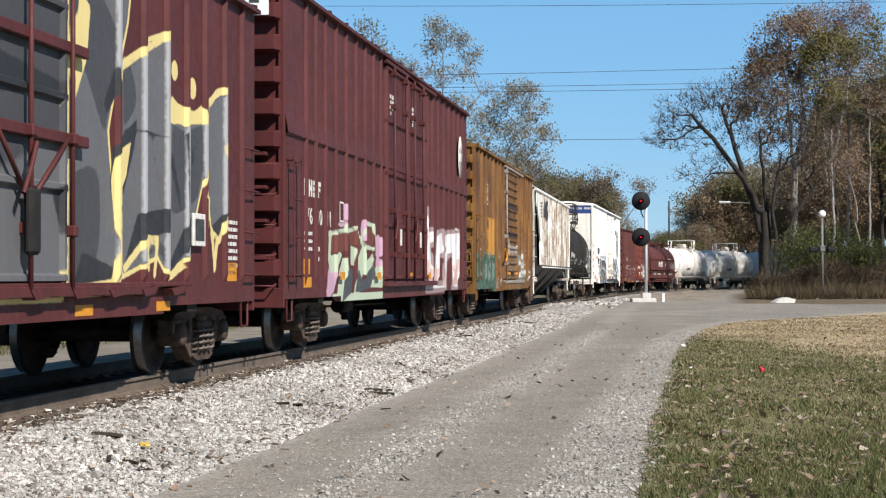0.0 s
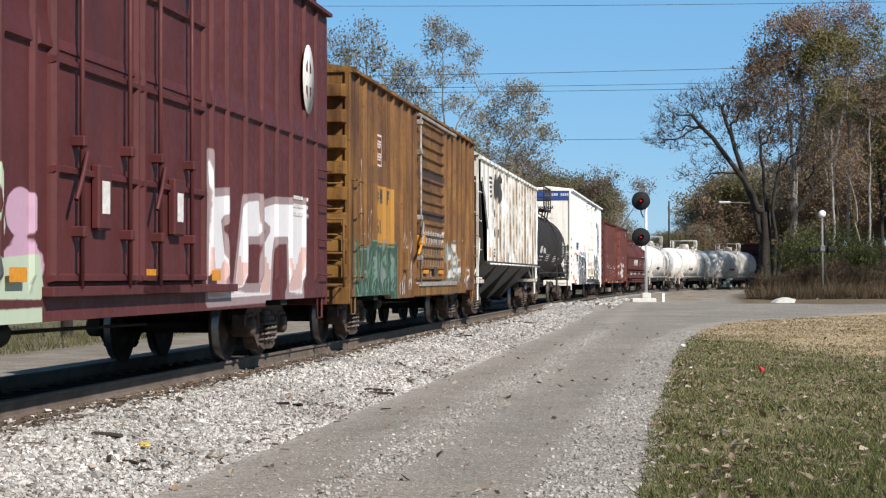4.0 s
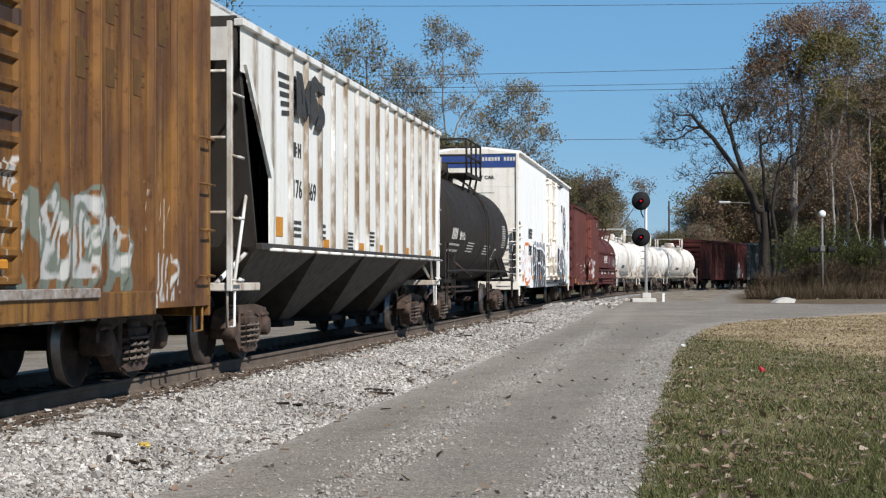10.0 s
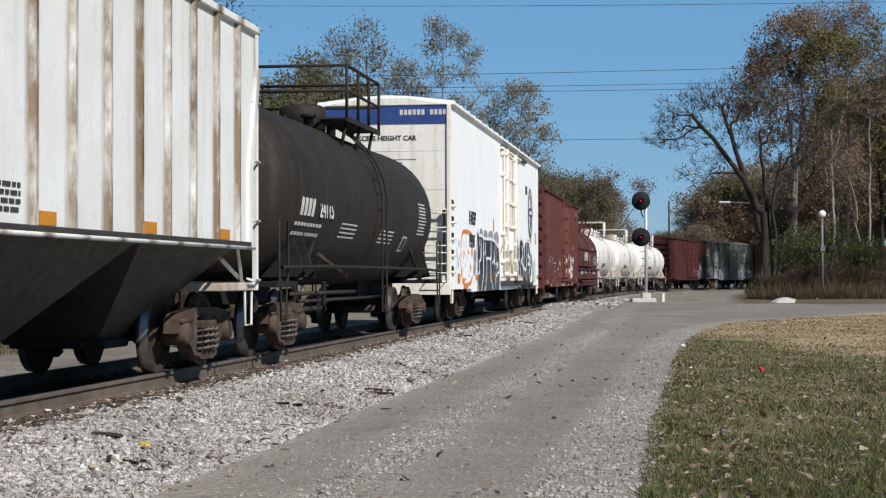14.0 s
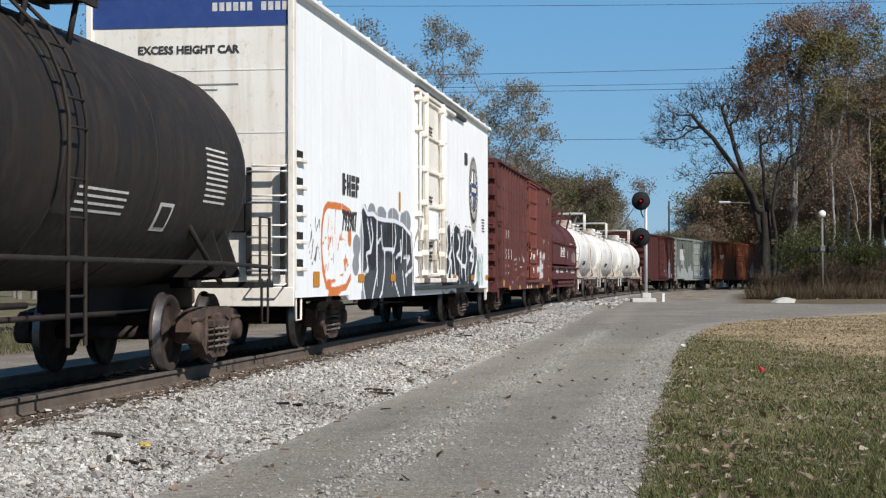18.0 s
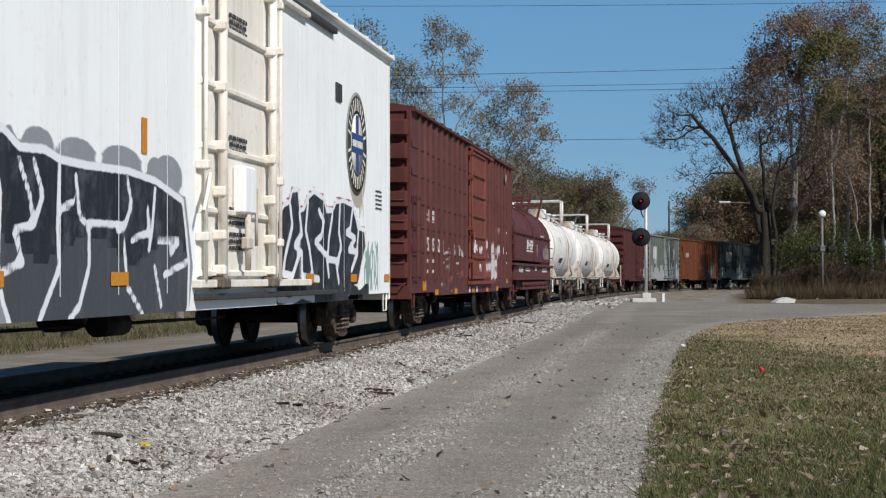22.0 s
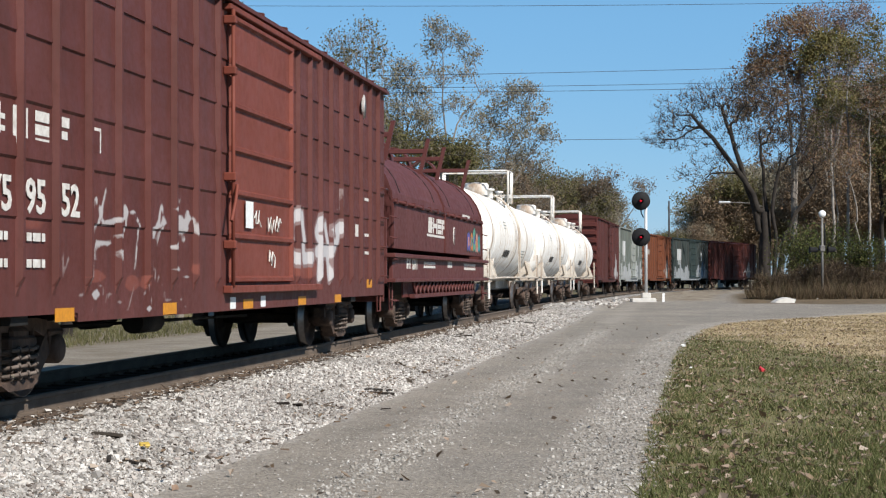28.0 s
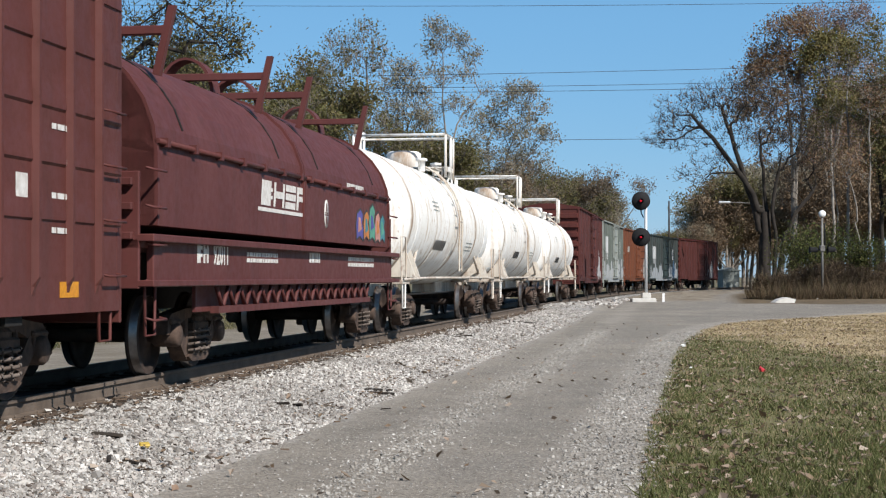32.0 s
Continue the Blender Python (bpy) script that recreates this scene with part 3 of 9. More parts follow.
def chips(name, x, y, length, material, seed, label):
    """Splinters and twigs lying about, joined: a slim wedge each."""
    r = np.random.RandomState(seed)
    k = len(x)
    z = ground_z(x, y) + r.uniform(0.012, 0.04, k)
    h = length * r.lognormal(0, 0.55, k) * 0.5
    w = r.uniform(0.006, 0.016, k)
    a, lift = r.uniform(0, 6.28, k), r.normal(0, 0.12, k)
    cx, sx = np.cos(a), np.sin(a)
    pts = []
    for u, v, t in ((-1, -1, 0), (-1, 1, 0), (-0.9, 0, 1), (1, -0.7, 0), (1, 0.7, 0), (0.85, 0, 0.8)):
        px, py = u * h * cx - v * w * sx, u * h * sx + v * w * cx
        pts.append(np.stack([x + px, y + py, z + t * w * 1.3 + lift * u * h], 1))
    v = np.stack(pts, 1).reshape(-1, 3)
    f = (np.arange(k)[:, None, None] * 6 + np.array([(0, 2, 1), (3, 4, 5), (0, 3, 5), (0, 5, 2), (1, 2, 5), (1, 5, 4)])).reshape(-1, 3)
    me = bpy.data.meshes.new(name)
    me.from_pydata(v.tolist(), [], f.tolist())
    me.materials.append(material)
    return tagged(new(name, me), label, "debris", kind="stuff")


CHIP = leaf_material("weathered_wood_chips", [(0.045, 0.032, 0.024), (0.11, 0.075, 0.05), (0.03, 0.023, 0.019), (0.17, 0.115, 0.075)])
_r = np.random.RandomState(51)
_x, _y, _ = on_line(10 + 60 * _r.uniform(0, 1, 2600) ** 1.5, 0.95 + np.abs(_r.normal(0, 0.16, 2600)))
chips("wood_chips", _x, _y, 0.06, CHIP, 52, "brown wood chips and leaf scraps along the rail")
_x, _y, _ = on_line(10 + 55 * _r.uniform(0, 1, 260) ** 1.4, _r.uniform(1.1, 3.4, 260))
chips("wood_chips", _x, _y, 0.06, CHIP, 53, "dark twigs and splinters scattered on the ballast")
_s = 10 + 50 * _r.uniform(0, 1, 1500) ** 1.3
_x, _y, _ = on_line(_s, 2.75 + 0.12 * np.sin(_s * 1.7) + _r.normal(0, 0.16, 1500))
_k = np.sin(_s * 2.3) + np.sin(_s * 5.9 + 1) > 0.2
fallen("leaf_litter", _x[_k], _y[_k], 0.045, FALLEN, 54, "brown leaf scraps caught at the ballast's toe")


def beside_lawn(r, k):
    y = 10.5 + 38 * r.uniform(0, 1, k) ** 1.6
    return np.interp(y, EDGE_Y, EDGE_X) - r.uniform(-0.04, 0.72, k) - 0.12 * r.normal(0, 1, k), y


stones("road_gravel", 7000, lambda r, k: on_line(10 + 40 * r.uniform(0, 1, k) ** 1.5, r.normal(4.35, 0.16, k))[:2], 0.024, GRAVEL, 5, "band of loose gravel down the service road")
stones("roadside_gravel", 10000, beside_lawn, 0.026, GRAVEL, 3, "loose grey gravel along the lawn's edge")
stones("road_gravel", 14000, along(9, 45, 3.1, 6.6, 1.5), 0.014, GRAVEL, 4, "scattered loose chippings on the service road")


# ------------------------------------------------------------------ track
def sweep(profile, s0, s1, step, n0):
    sh = Shape()
    ss = np.arange(s0, s1 + step, step)
    k = len(profile)
    for s in ss:
        for a, z in profile:
            x, y, _ = on_line(s, n0 + a)
            sh.v.append((float(x), float(y), z))
    for i in range(len(ss) - 1):
        for j in range(k):
            sh.f.append([i * k + j, i * k + (j + 1) % k, (i + 1) * k + (j + 1) % k, (i + 1) * k + j])
            sh.s.append(False)
    return sh


track = thing("railway_track", "rusty steel rails on creosoted ties in pale ballast", "railway track", kind="structure")
RAIL = [(-0.07, -0.172), (0.07, -0.172), (0.07, -0.160), (0.012, -0.145), (0.010, -0.045), (0.036, -0.036), (0.036, -0.006), (0.031, -0.001), (-0.031, -0.001), (-0.036, -0.006), (-0.036, -0.036), (-0.010, -0.045), (-0.012, -0.145), (-0.07, -0.160)]
for side in (-0.753, 0.753):
    rail = part("rail", sweep(RAIL, -70, 330, 2.0, side), RAIL_SIDE, track, "rust-brown steel rail")
    part("running_surface", sweep([(-0.024, -0.002), (0.024, -0.002), (0.024, 0.0015), (-0.024, 0.0015)], -70, 330, 2.0, side), RAIL_TOP, rail, "bright worn rail head")
tie_me = Shape().box(-0.115, 0.115, -1.3, 1.3, -0.36, -0.176, 0.01).data("tie", TIE)
plate_me = Shape().box(-0.09, 0.09, -0.17, 0.17, -0.178, -0.160, 0.003).rod((0.06, 0.10, -0.17), (0.06, 0.10, -0.135), 0.012).rod((-0.06, -0.10, -0.17), (-0.06, -0.10, -0.135), 0.012).rod((-0.06, 0.10, -0.17), (-0.06, 0.10, -0.135), 0.012).data("tie_plate", RAIL_SIDE)
for i in range(260):
    x, y, th = on_line(4 + 0.54 * i)
    m = pose(float(x), float(y), 0, 0, 0, 90 - math.degrees(th))
    tie = part("tie", tie_me, None, track, at=m)
    if i < 110:
        for side in (-0.753, 0.753):
            part("tie_plate", plate_me, None, tie, at=pose(0, -side, 0))
anchor = Shape().box(-0.02, 0.02, -0.075, 0.075, -0.178, -0.145, 0.004).data("rail_anchor", RAIL_SIDE)
for s in (19.3, 21.4, 24.8, 30.2):
    x, y, th = on_line(s, 0.753)
    part("rail_anchor", anchor, None, track, at=pose(float(x), float(y), 0, 0, 0, 90 - math.degrees(th)))


# ------------------------------------------------------------------ running gear shared by all cars
R_WHEEL = 0.457


def wheelset_mesh():
    sh = Shape()
    for sg in (-1, 1):
        y = sg * 0.70
        prof = [(-0.035, 0.0), (-0.06, 0.09), (-0.06, 0.14), (-0.012, 0.17), (0.0, 0.36), (-0.045, 0.395), (-0.045, 0.447)]
        out = [(0.085, 0.447), (0.085, 0.39), (0.03, 0.36), (0.025, 0.17), (0.07, 0.14), (0.07, 0.0)]
        sh.lathe((0, y, R_WHEEL), [(sg * a, r) for a, r in prof] + [(sg * -0.045, 0.484), (sg * -0.018, 0.484), (sg * -0.008, R_WHEEL), (sg * 0.085, 0.450)] + [(sg * a, r) for a, r in out], 32, "y")
    sh.rod((0, -0.70, R_WHEEL), (0, 0.70, R_WHEEL), 0.085, 12)
    for sg in (-1, 1):
        sh.lathe((0, sg * 0.78, R_WHEEL), [(0, 0.085), (sg * 0.12, 0.085), (sg * 0.12, 0.125), (sg * 0.30, 0.125), (sg * 0.33, 0.09), (sg * 0.335, 0.0)], 16, "y")
        for k in range(3):
            t = 2.094 * k
            c, s_ = 0.06 * math.cos(t), 0.06 * math.sin(t)
            sh.rod((c, sg * 1.10, R_WHEEL + s_), (c, sg * 1.14, R_WHEEL + s_), 0.02, 6)
    # local origin at the axle's centre
    sh.v = [(x, y, z - R_WHEEL) for x, y, z in sh.v]
    return sh


WHEELSET_ME = wheelset_mesh().data("wheelset", WHEEL)
WHEELSET_ME.materials.append(TREAD)
for p_ in WHEELSET_ME.polygons:
    if all(0.444 < math.hypot(WHEELSET_ME.vertices[i].co.x, WHEELSET_ME.vertices[i].co.z) < 0.462 for i in p_.vertices):
        p_.material_index = 1
frame_sh = Shape()
frame_sh.prism([(-1.13, 0.47), (-1.10, 0.62), (-0.98, 0.70), (-0.45, 0.755), (0.45, 0.755), (0.98, 0.70), (1.10, 0.62), (1.13, 0.47), (1.02, 0.47), (1.0, 0.585), (0.74, 0.585), (0.70, 0.56), (0.42, 0.64), (-0.42, 0.64), (-0.70, 0.56), (-0.74, 0.585), (-1.0, 0.585), (-1.02, 0.47)], -0.085, 0.085)
for sg in (-1, 1):
    frame_sh.prism(sorted([(sg * 0.78, 0.44), (sg * 0.66, 0.60), (sg * 0.34, 0.30), (sg * 0.40, 0.15)], key=lambda q: math.atan2(q[1] - 0.37, q[0] - sg * 0.55)), -0.09, 0.09)
    frame_sh.box(*sorted((sg * 0.33, sg * 0.41)), -0.09, 0.09, 0.16, 0.68, 0.02)
    frame_sh.box(*sorted((sg * 0.74, sg * 0.80)), -0.10, 0.10, 0.42, 0.60, 0.01)
    frame_sh.box(*sorted((sg * 0.70, sg * 1.06)), -0.12, 0.12, 0.58, 0.64, 0.02)
frame_sh.prism([(-0.42, 0.19), (-0.26, 0.13), (0.26, 0.13), (0.42, 0.19), (0.36, 0.215), (-0.36, 0.215)], -0.12, 0.12)
for sg in (-1, 1):
    frame_sh.lathe((sg * 0.88, 0, 0.457), [(-0.16, 0.0), (-0.16, 0.11), (-0.13, 0.135), (0.13, 0.135), (0.16, 0.11), (0.16, 0.0)], 14, "y")
FRAME_ME = frame_sh.data("side_frame", STEEL_DIRT)
spring_sh = Shape()
for cy in (-0.10, 0.08):
    for cx in (-0.2, 0.0, 0.2):
        for k in range(28 if cy < 0 else 14):
            st = 0.9 if cy < 0 else 1.8
            a0, a1 = k * st, (k + 1) * st
            z0, z1 = 0.225 + 0.0103 * k * st / 0.9, 0.225 + 0.0103 * (k + 1) * st / 0.9
            spring_sh.rod((cx + 0.085 * math.cos(a0), cy + 0.085 * math.sin(a0), z0), (cx + 0.085 * math.cos(a1), cy + 0.085 * math.sin(a1), z1), 0.019, 5, caps=False)
SPRING_ME = spring_sh.data("spring_nest", STEEL_DUST)
bol = Shape().box(-0.20, 0.20, -1.12, 1.12, 0.50, 0.68, 0.03).lathe((0, 0, 0.68), [(0, 0.22), (0.12, 0.22), (0.12, 0.0)], 20, "z")
bol.box(-0.30, 0.30, -1.15, -0.85, 0.49, 0.60, 0.02).box(-0.30, 0.30, 0.85, 1.15, 0.49, 0.60, 0.02)
BOLSTER_ME = bol.data("truck", STEEL_DIRT)
shoe = Shape().box(0.40, 0.47, -0.78, -0.62, 0.35, 0.58, 0.01).box(0.40, 0.47, 0.62, 0.78, 0.35, 0.58, 0.01).rod((0.36, -0.7, 0.42), (0.36, 0.7, 0.42), 0.035, 8)
BRAKE_ME = shoe.data("brake_beam", STEEL_DIRT)
TRUCKS, WHEELS = [], []


def truck(car, x, half_base=0.88):
    t = part("truck", BOLSTER_ME, None, car, "rusty brown cast-steel truck", at=pose(x, 0, 0))
    for sg in (-1, 1):
        part("side_frame", FRAME_ME, None, t, at=pose(0, sg * 0.995, 0))
        part("spring_nest", SPRING_ME, None, t, at=pose(0, sg * 1.0, 0, 0, 0, 0 if sg > 0 else 180) @ pose(0, 0, 0, 0, 0, 180) if sg > 0 else pose(0, sg * 1.0, 0))
        part("brake_beam", BRAKE_ME, None, t, at=pose(0, 0, 0, 0, 0, 0 if sg > 0 else 180))
        w = part("wheelset", WHEELSET_ME, None, t, "steel wheels with bright worn treads", at=pose(sg * half_base, 0, R_WHEEL))
        WHEELS.append((w, sg * half_base))
    TRUCKS.append((t, car, x))
    return t


def coupler(car, x, sg):
    sh = Shape().box(min(x, x + sg * 0.42), max(x, x + sg * 0.42), -0.07, 0.07, 0.78, 0.94, 0.02)
    a = x + sg * 0.42
    sh.box(min(a, a + sg * 0.20), max(a, a + sg * 0.20), -0.16, 0.10, 0.74, 0.98, 0.04).box(min(a, a + sg * 0.30), max(a, a + sg * 0.30), 0.03, 0.15, 0.74, 0.98, 0.03)
    sh.box(min(x, x - sg * 0.06), max(x, x - sg * 0.06), -0.24, 0.24, 0.68, 1.04, 0.02)
    part("coupler", sh, STEEL_DIRT, car, "rusty knuckle coupler")
    hose = Shape().pipe([(x + sg * 0.1, -0.35, 0.75), (x + sg * 0.25, -0.36, 0.6), (x + sg * 0.42, -0.28, 0.42), (x + sg * 0.55, -0.12, 0.40)], 0.022, 6)
    part("brake_hose", hose, UNDER, car, "black rubber brake hose")


def ladder(car, plane, a, b, at, z0, z1, rungs, material, out=0.11, r=0.014, stiles=True, name="ladder"):
    """A ladder on a side (plane 'y': a..b run along x, at is y) or an end (plane 'x': a..b run along y, at is x)."""
    def put(u, o, z):
        return (u, at + o, z) if plane == "y" else (at + o, u, z)
    sgn = -1 if at < 0 else 1
    o = sgn * out
    sh = Shape()
    if stiles:
        for u in (a, b):
            p, q = put(u - 0.03, o - 0.006, z0), put(u + 0.03, o + 0.006, z1)
            sh.box(min(p[0], q[0]), max(p[0], q[0]), min(p[1], q[1]), max(p[1], q[1]), z0, z1)
            for z in (z0 + 0.06, z1 - 0.06):
                sh.rod(put(u, 0, z), put(u, o, z), 0.014)
    zs = [z0 + 0.08 + (z1 - z0 - 0.16) * i / max(1, rungs - 1) for i in range(rungs)]
    if not stiles:
        for z in zs:
            part("grab_iron", Shape().pipe([put(a, 0, z + 0.02), put(a, o, z), put(b, o, z), put(b, 0, z + 0.02)], r), material, car)
        return None
    for z in zs:
        sh.rod(put(a, o, z), put(b, o, z), r)
    return part(name, sh, material, car)


# ------------------------------------------------------------------ grass and fallen leaves on the lawn
def lawn_places(r, k, power=1.8, y0=11.0, y1=63.0):
    y = y0 + (y1 - y0) * r.uniform(0, 1, k) ** power
    left = np.interp(y, EDGE_Y, EDGE_X)
    x = left + (y * 0.30 + 1.0 - left) * r.uniform(0, 1, k) ** 1.05
    ok = lawn_inside(x, y) > r.normal(0.02, 0.12, k)
    return x[ok], y[ok]


def grass(name, count, material, seed, tall, wide, power, share):
    r = np.random.RandomState(seed)
    x, y = lawn_places(r, count, power)
    # tufts gather in clumps
    cl = np.sin(x * 1.9 + 1.3 * np.sin(y * 0.8)) * np.sin(y * 1.3 + np.sin(x * 2.7)) + 0.5 * np.sin(x * 5.1 + y * 3.7)
    ok = (r.uniform(-1.6, 1.2, len(x)) < cl + 0.4) & (r.uniform(0, 1, len(x)) < share(y + 3 * np.sin(x * 0.7) + 3.5 * np.clip(lawn_inside(x, y), 0, 5)))
    x, y, cl = x[ok], y[ok], cl[ok]
    k = len(x)
    z = ground_z(x, y)
    h = tall * r.lognormal(0, 0.35, k) * (1 + 0.25 * cl) * np.clip(1.25 - y / 90, 0.6, 1.2)
    w = wide * (1 + y / 30) * r.uniform(0.7, 1.3, k)
    a, lx, ly = r.uniform(0, 3.14, k), r.normal(0, 0.55, k), r.normal(0, 0.55, k)
    dx, dy = np.cos(a) * w, np.sin(a) * w
    v = np.stack([np.stack([x - dx, y - dy, z - 0.005], 1), np.stack([x + dx, y + dy, z - 0.005], 1), np.stack([x + lx * h, y + ly * h, z + h], 1)], 1).reshape(-1, 3)
    me = bpy.data.meshes.new(name)
    me.from_pydata(v.tolist(), [], np.arange(3 * k).reshape(-1, 3).tolist())
    me.materials.append(material)
    return tagged(new(name, me), "short patchy lawn grass, part green and part yellowed", "grass", kind="stuff")


GRASS_GREEN = leaf_material("green_grass", [(0.078, 0.098, 0.030), (0.125, 0.132, 0.046), (0.105, 0.116, 0.040), (0.185, 0.162, 0.076)], 0.25)
GRASS_DRY = leaf_material("yellowed_grass", [(0.32, 0.25, 0.14), (0.42, 0.33, 0.195), (0.25, 0.195, 0.11), (0.38, 0.305, 0.19)], 0.25)
grass("grass", 120000, GRASS_GREEN, 21, 0.042, 0.005, 1.9, lambda y: np.clip((50 - y) / 10, 0.03, 1))
grass("grass", 110000, GRASS_DRY, 22, 0.038, 0.005, 1.1, lambda y: np.clip((y - 40) / 9, 0.2, 1))


_r = np.random.RandomState(31)
_x, _y = lawn_places(_r, 5200, 1.35)
fallen("fallen_leaves", _x, _y, 0.066, FALLEN, 32, "curled tan and brown leaves strewn over the lawn")
_x, _y = along(10, 60, 1.2, 6.6, 1.6)(_r, 260)
fallen("fallen_leaves", _x, _y, 0.07, FALLEN, 33, "few dry leaves on the road and the ballast")


def scrap(name, label, category, x, y, length, wide, high, turn, material, tilt=4):
    z = float(ground_z(x, y)[0])
    t = thing(name, label, category, at=pose(x, y, z + high * 0.5 + 0.01, tilt, tilt, turn))
    sh = Shape().box(-length / 2, length / 2, -wide / 2, wide / 2, -high / 2, high / 2, min(wide, high) * 0.3)
    r = random.Random(int(x * 100))
    sh.v = [(a + 0.06 * length * math.sin(7 * b + a), b + 0.12 * wide * r.uniform(-1, 1), c + 0.25 * high * r.uniform(-1, 1)) for a, b, c in sh.v]
    part("piece", sh, material, t)
    return t


RED_WRAP = surface("red_wrapper", (0.5, 0.04, 0.05), (0.4, 0.03, 0.04), 0.5, 0, 20, 90, 0.1)
YELLOW_WRAP = surface("yellow_wrapper", (0.6, 0.42, 0.08), (0.5, 0.35, 0.08), 0.6, 0, 20, 90, 0.1)
PAPER = surface("white_litter", (0.78, 0.78, 0.77), (0.7, 0.7, 0.68), 0.6, 0, 20, 90, 0.1)
scrap("wood_scrap", "dark weathered wood piece on the ballast", "debris", -2.83, 14.4, 0.30, 0.05, 0.03, -25, TIE)
scrap("wood_scrap", "small dark wood chip on the ballast", "debris", -3.75, 22.0, 0.22, 0.05, 0.04, -30, TIE)
for i, (x, y, l_) in enumerate(((-0.85, 22.3, 0.42), (-0.92, 22.6, 0.3), (-0.72, 22.9, 0.35), (-1.65, 19.2, 0.3), (-1.8, 19.0, 0.2), (0.35, 37.5, 0.6), (0.3, 38.2, 0.5), (-2.6, 13.3, 0.2), (-2.45, 13.4, 0.18), (2.3, 50, 0.8))):
    scrap("broken_stick", "dark broken stick lying on the ballast", "debris", x, y, l_, 0.03, 0.025, 40 * i, BARK_DARK)
scrap("litter", "crumpled yellow wrapper among the stones", "litter", -2.5, 14.3, 0.09, 0.07, 0.03, 20, YELLOW_WRAP)
scrap("litter", "crumpled red wrapper on the lawn", "litter", 5.15, 27.6, 0.11, 0.09, 0.08, 40, RED_WRAP)
scrap("litter", "scrap of white paper at the lawn's edge", "litter", 5.3, 37.8, 0.12, 0.09, 0.06, 10, PAPER)
scrap("litter", "scrap of white paper on the lawn", "litter", 4.2, 29.0, 0.05, 0.05, 0.03, 10, PAPER)
scrap("litter", "pale crumpled leaf clump on the lawn", "litter", 2.8, 17.0, 0.13, 0.09, 0.06, 30, WOOD_POLE)


def weeds(r, k):
    s = r.uniform(14, 75, k)
    x, y, _ = on_line(s, -np.abs(r.normal(0, 4, k)) - 9.0)
    return x, y


WEED = leaf_material("ragged_weeds", [(0.075, 0.085, 0.03), (0.15, 0.13, 0.06), (0.11, 0.105, 0.045), (0.22, 0.18, 0.10)], 0.25)
_r = np.random.RandomState(41)
_x, _y = weeds(_r, 15000)
_z = ground_z(_x, _y)
_h = 0.16 * _r.lognormal(0, 0.45, len(_x))
_a, _lx, _ly = _r.uniform(0, 3.14, len(_x)), _r.normal(0, 0.4, len(_x)), _r.normal(0, 0.4, len(_x))
_v = np.stack([np.stack([_x - 0.015 * np.cos(_a), _y - 0.015 * np.sin(_a), _z], 1), np.stack([_x + 0.015 * np.cos(_a), _y + 0.015 * np.sin(_a), _z], 1), np.stack([_x + _lx * _h, _y + _ly * _h, _z + _h], 1)], 1).reshape(-1, 3)
_me = bpy.data.meshes.new("weeds")
_me.from_pydata(_v.tolist(), [], np.arange(len(_v)).reshape(-1, 3).tolist())
_me.materials.append(WEED)
tagged(new("weeds", _me), "ragged green and dry weeds across the track", "weeds", kind="stuff")


# ------------------------------------------------------------------ sprayed shapes on car sides
def seg_dist(x, z, pts):
    """Distance of places to a polyline."""
    d = np.full(x.shape, 99.0)
    for (ax, az), (bx, bz) in zip(pts, pts[1:]):
        ux, uz = bx - ax, bz - az
        t = np.clip(((x - ax) * ux + (z - az) * uz) / (ux * ux + uz * uz + 1e-9), 0, 1)
        d = np.minimum(d, np.hypot(x - ax - t * ux, z - az - t * uz))
    return d


def strokes(x, z, lines, width):
    """Inside-positive distance to thick strokes."""
    d = np.full(x.shape, -9.0)
    for pts in lines:
        d = np.maximum(d, width - seg_dist(x, z, pts))
    return d


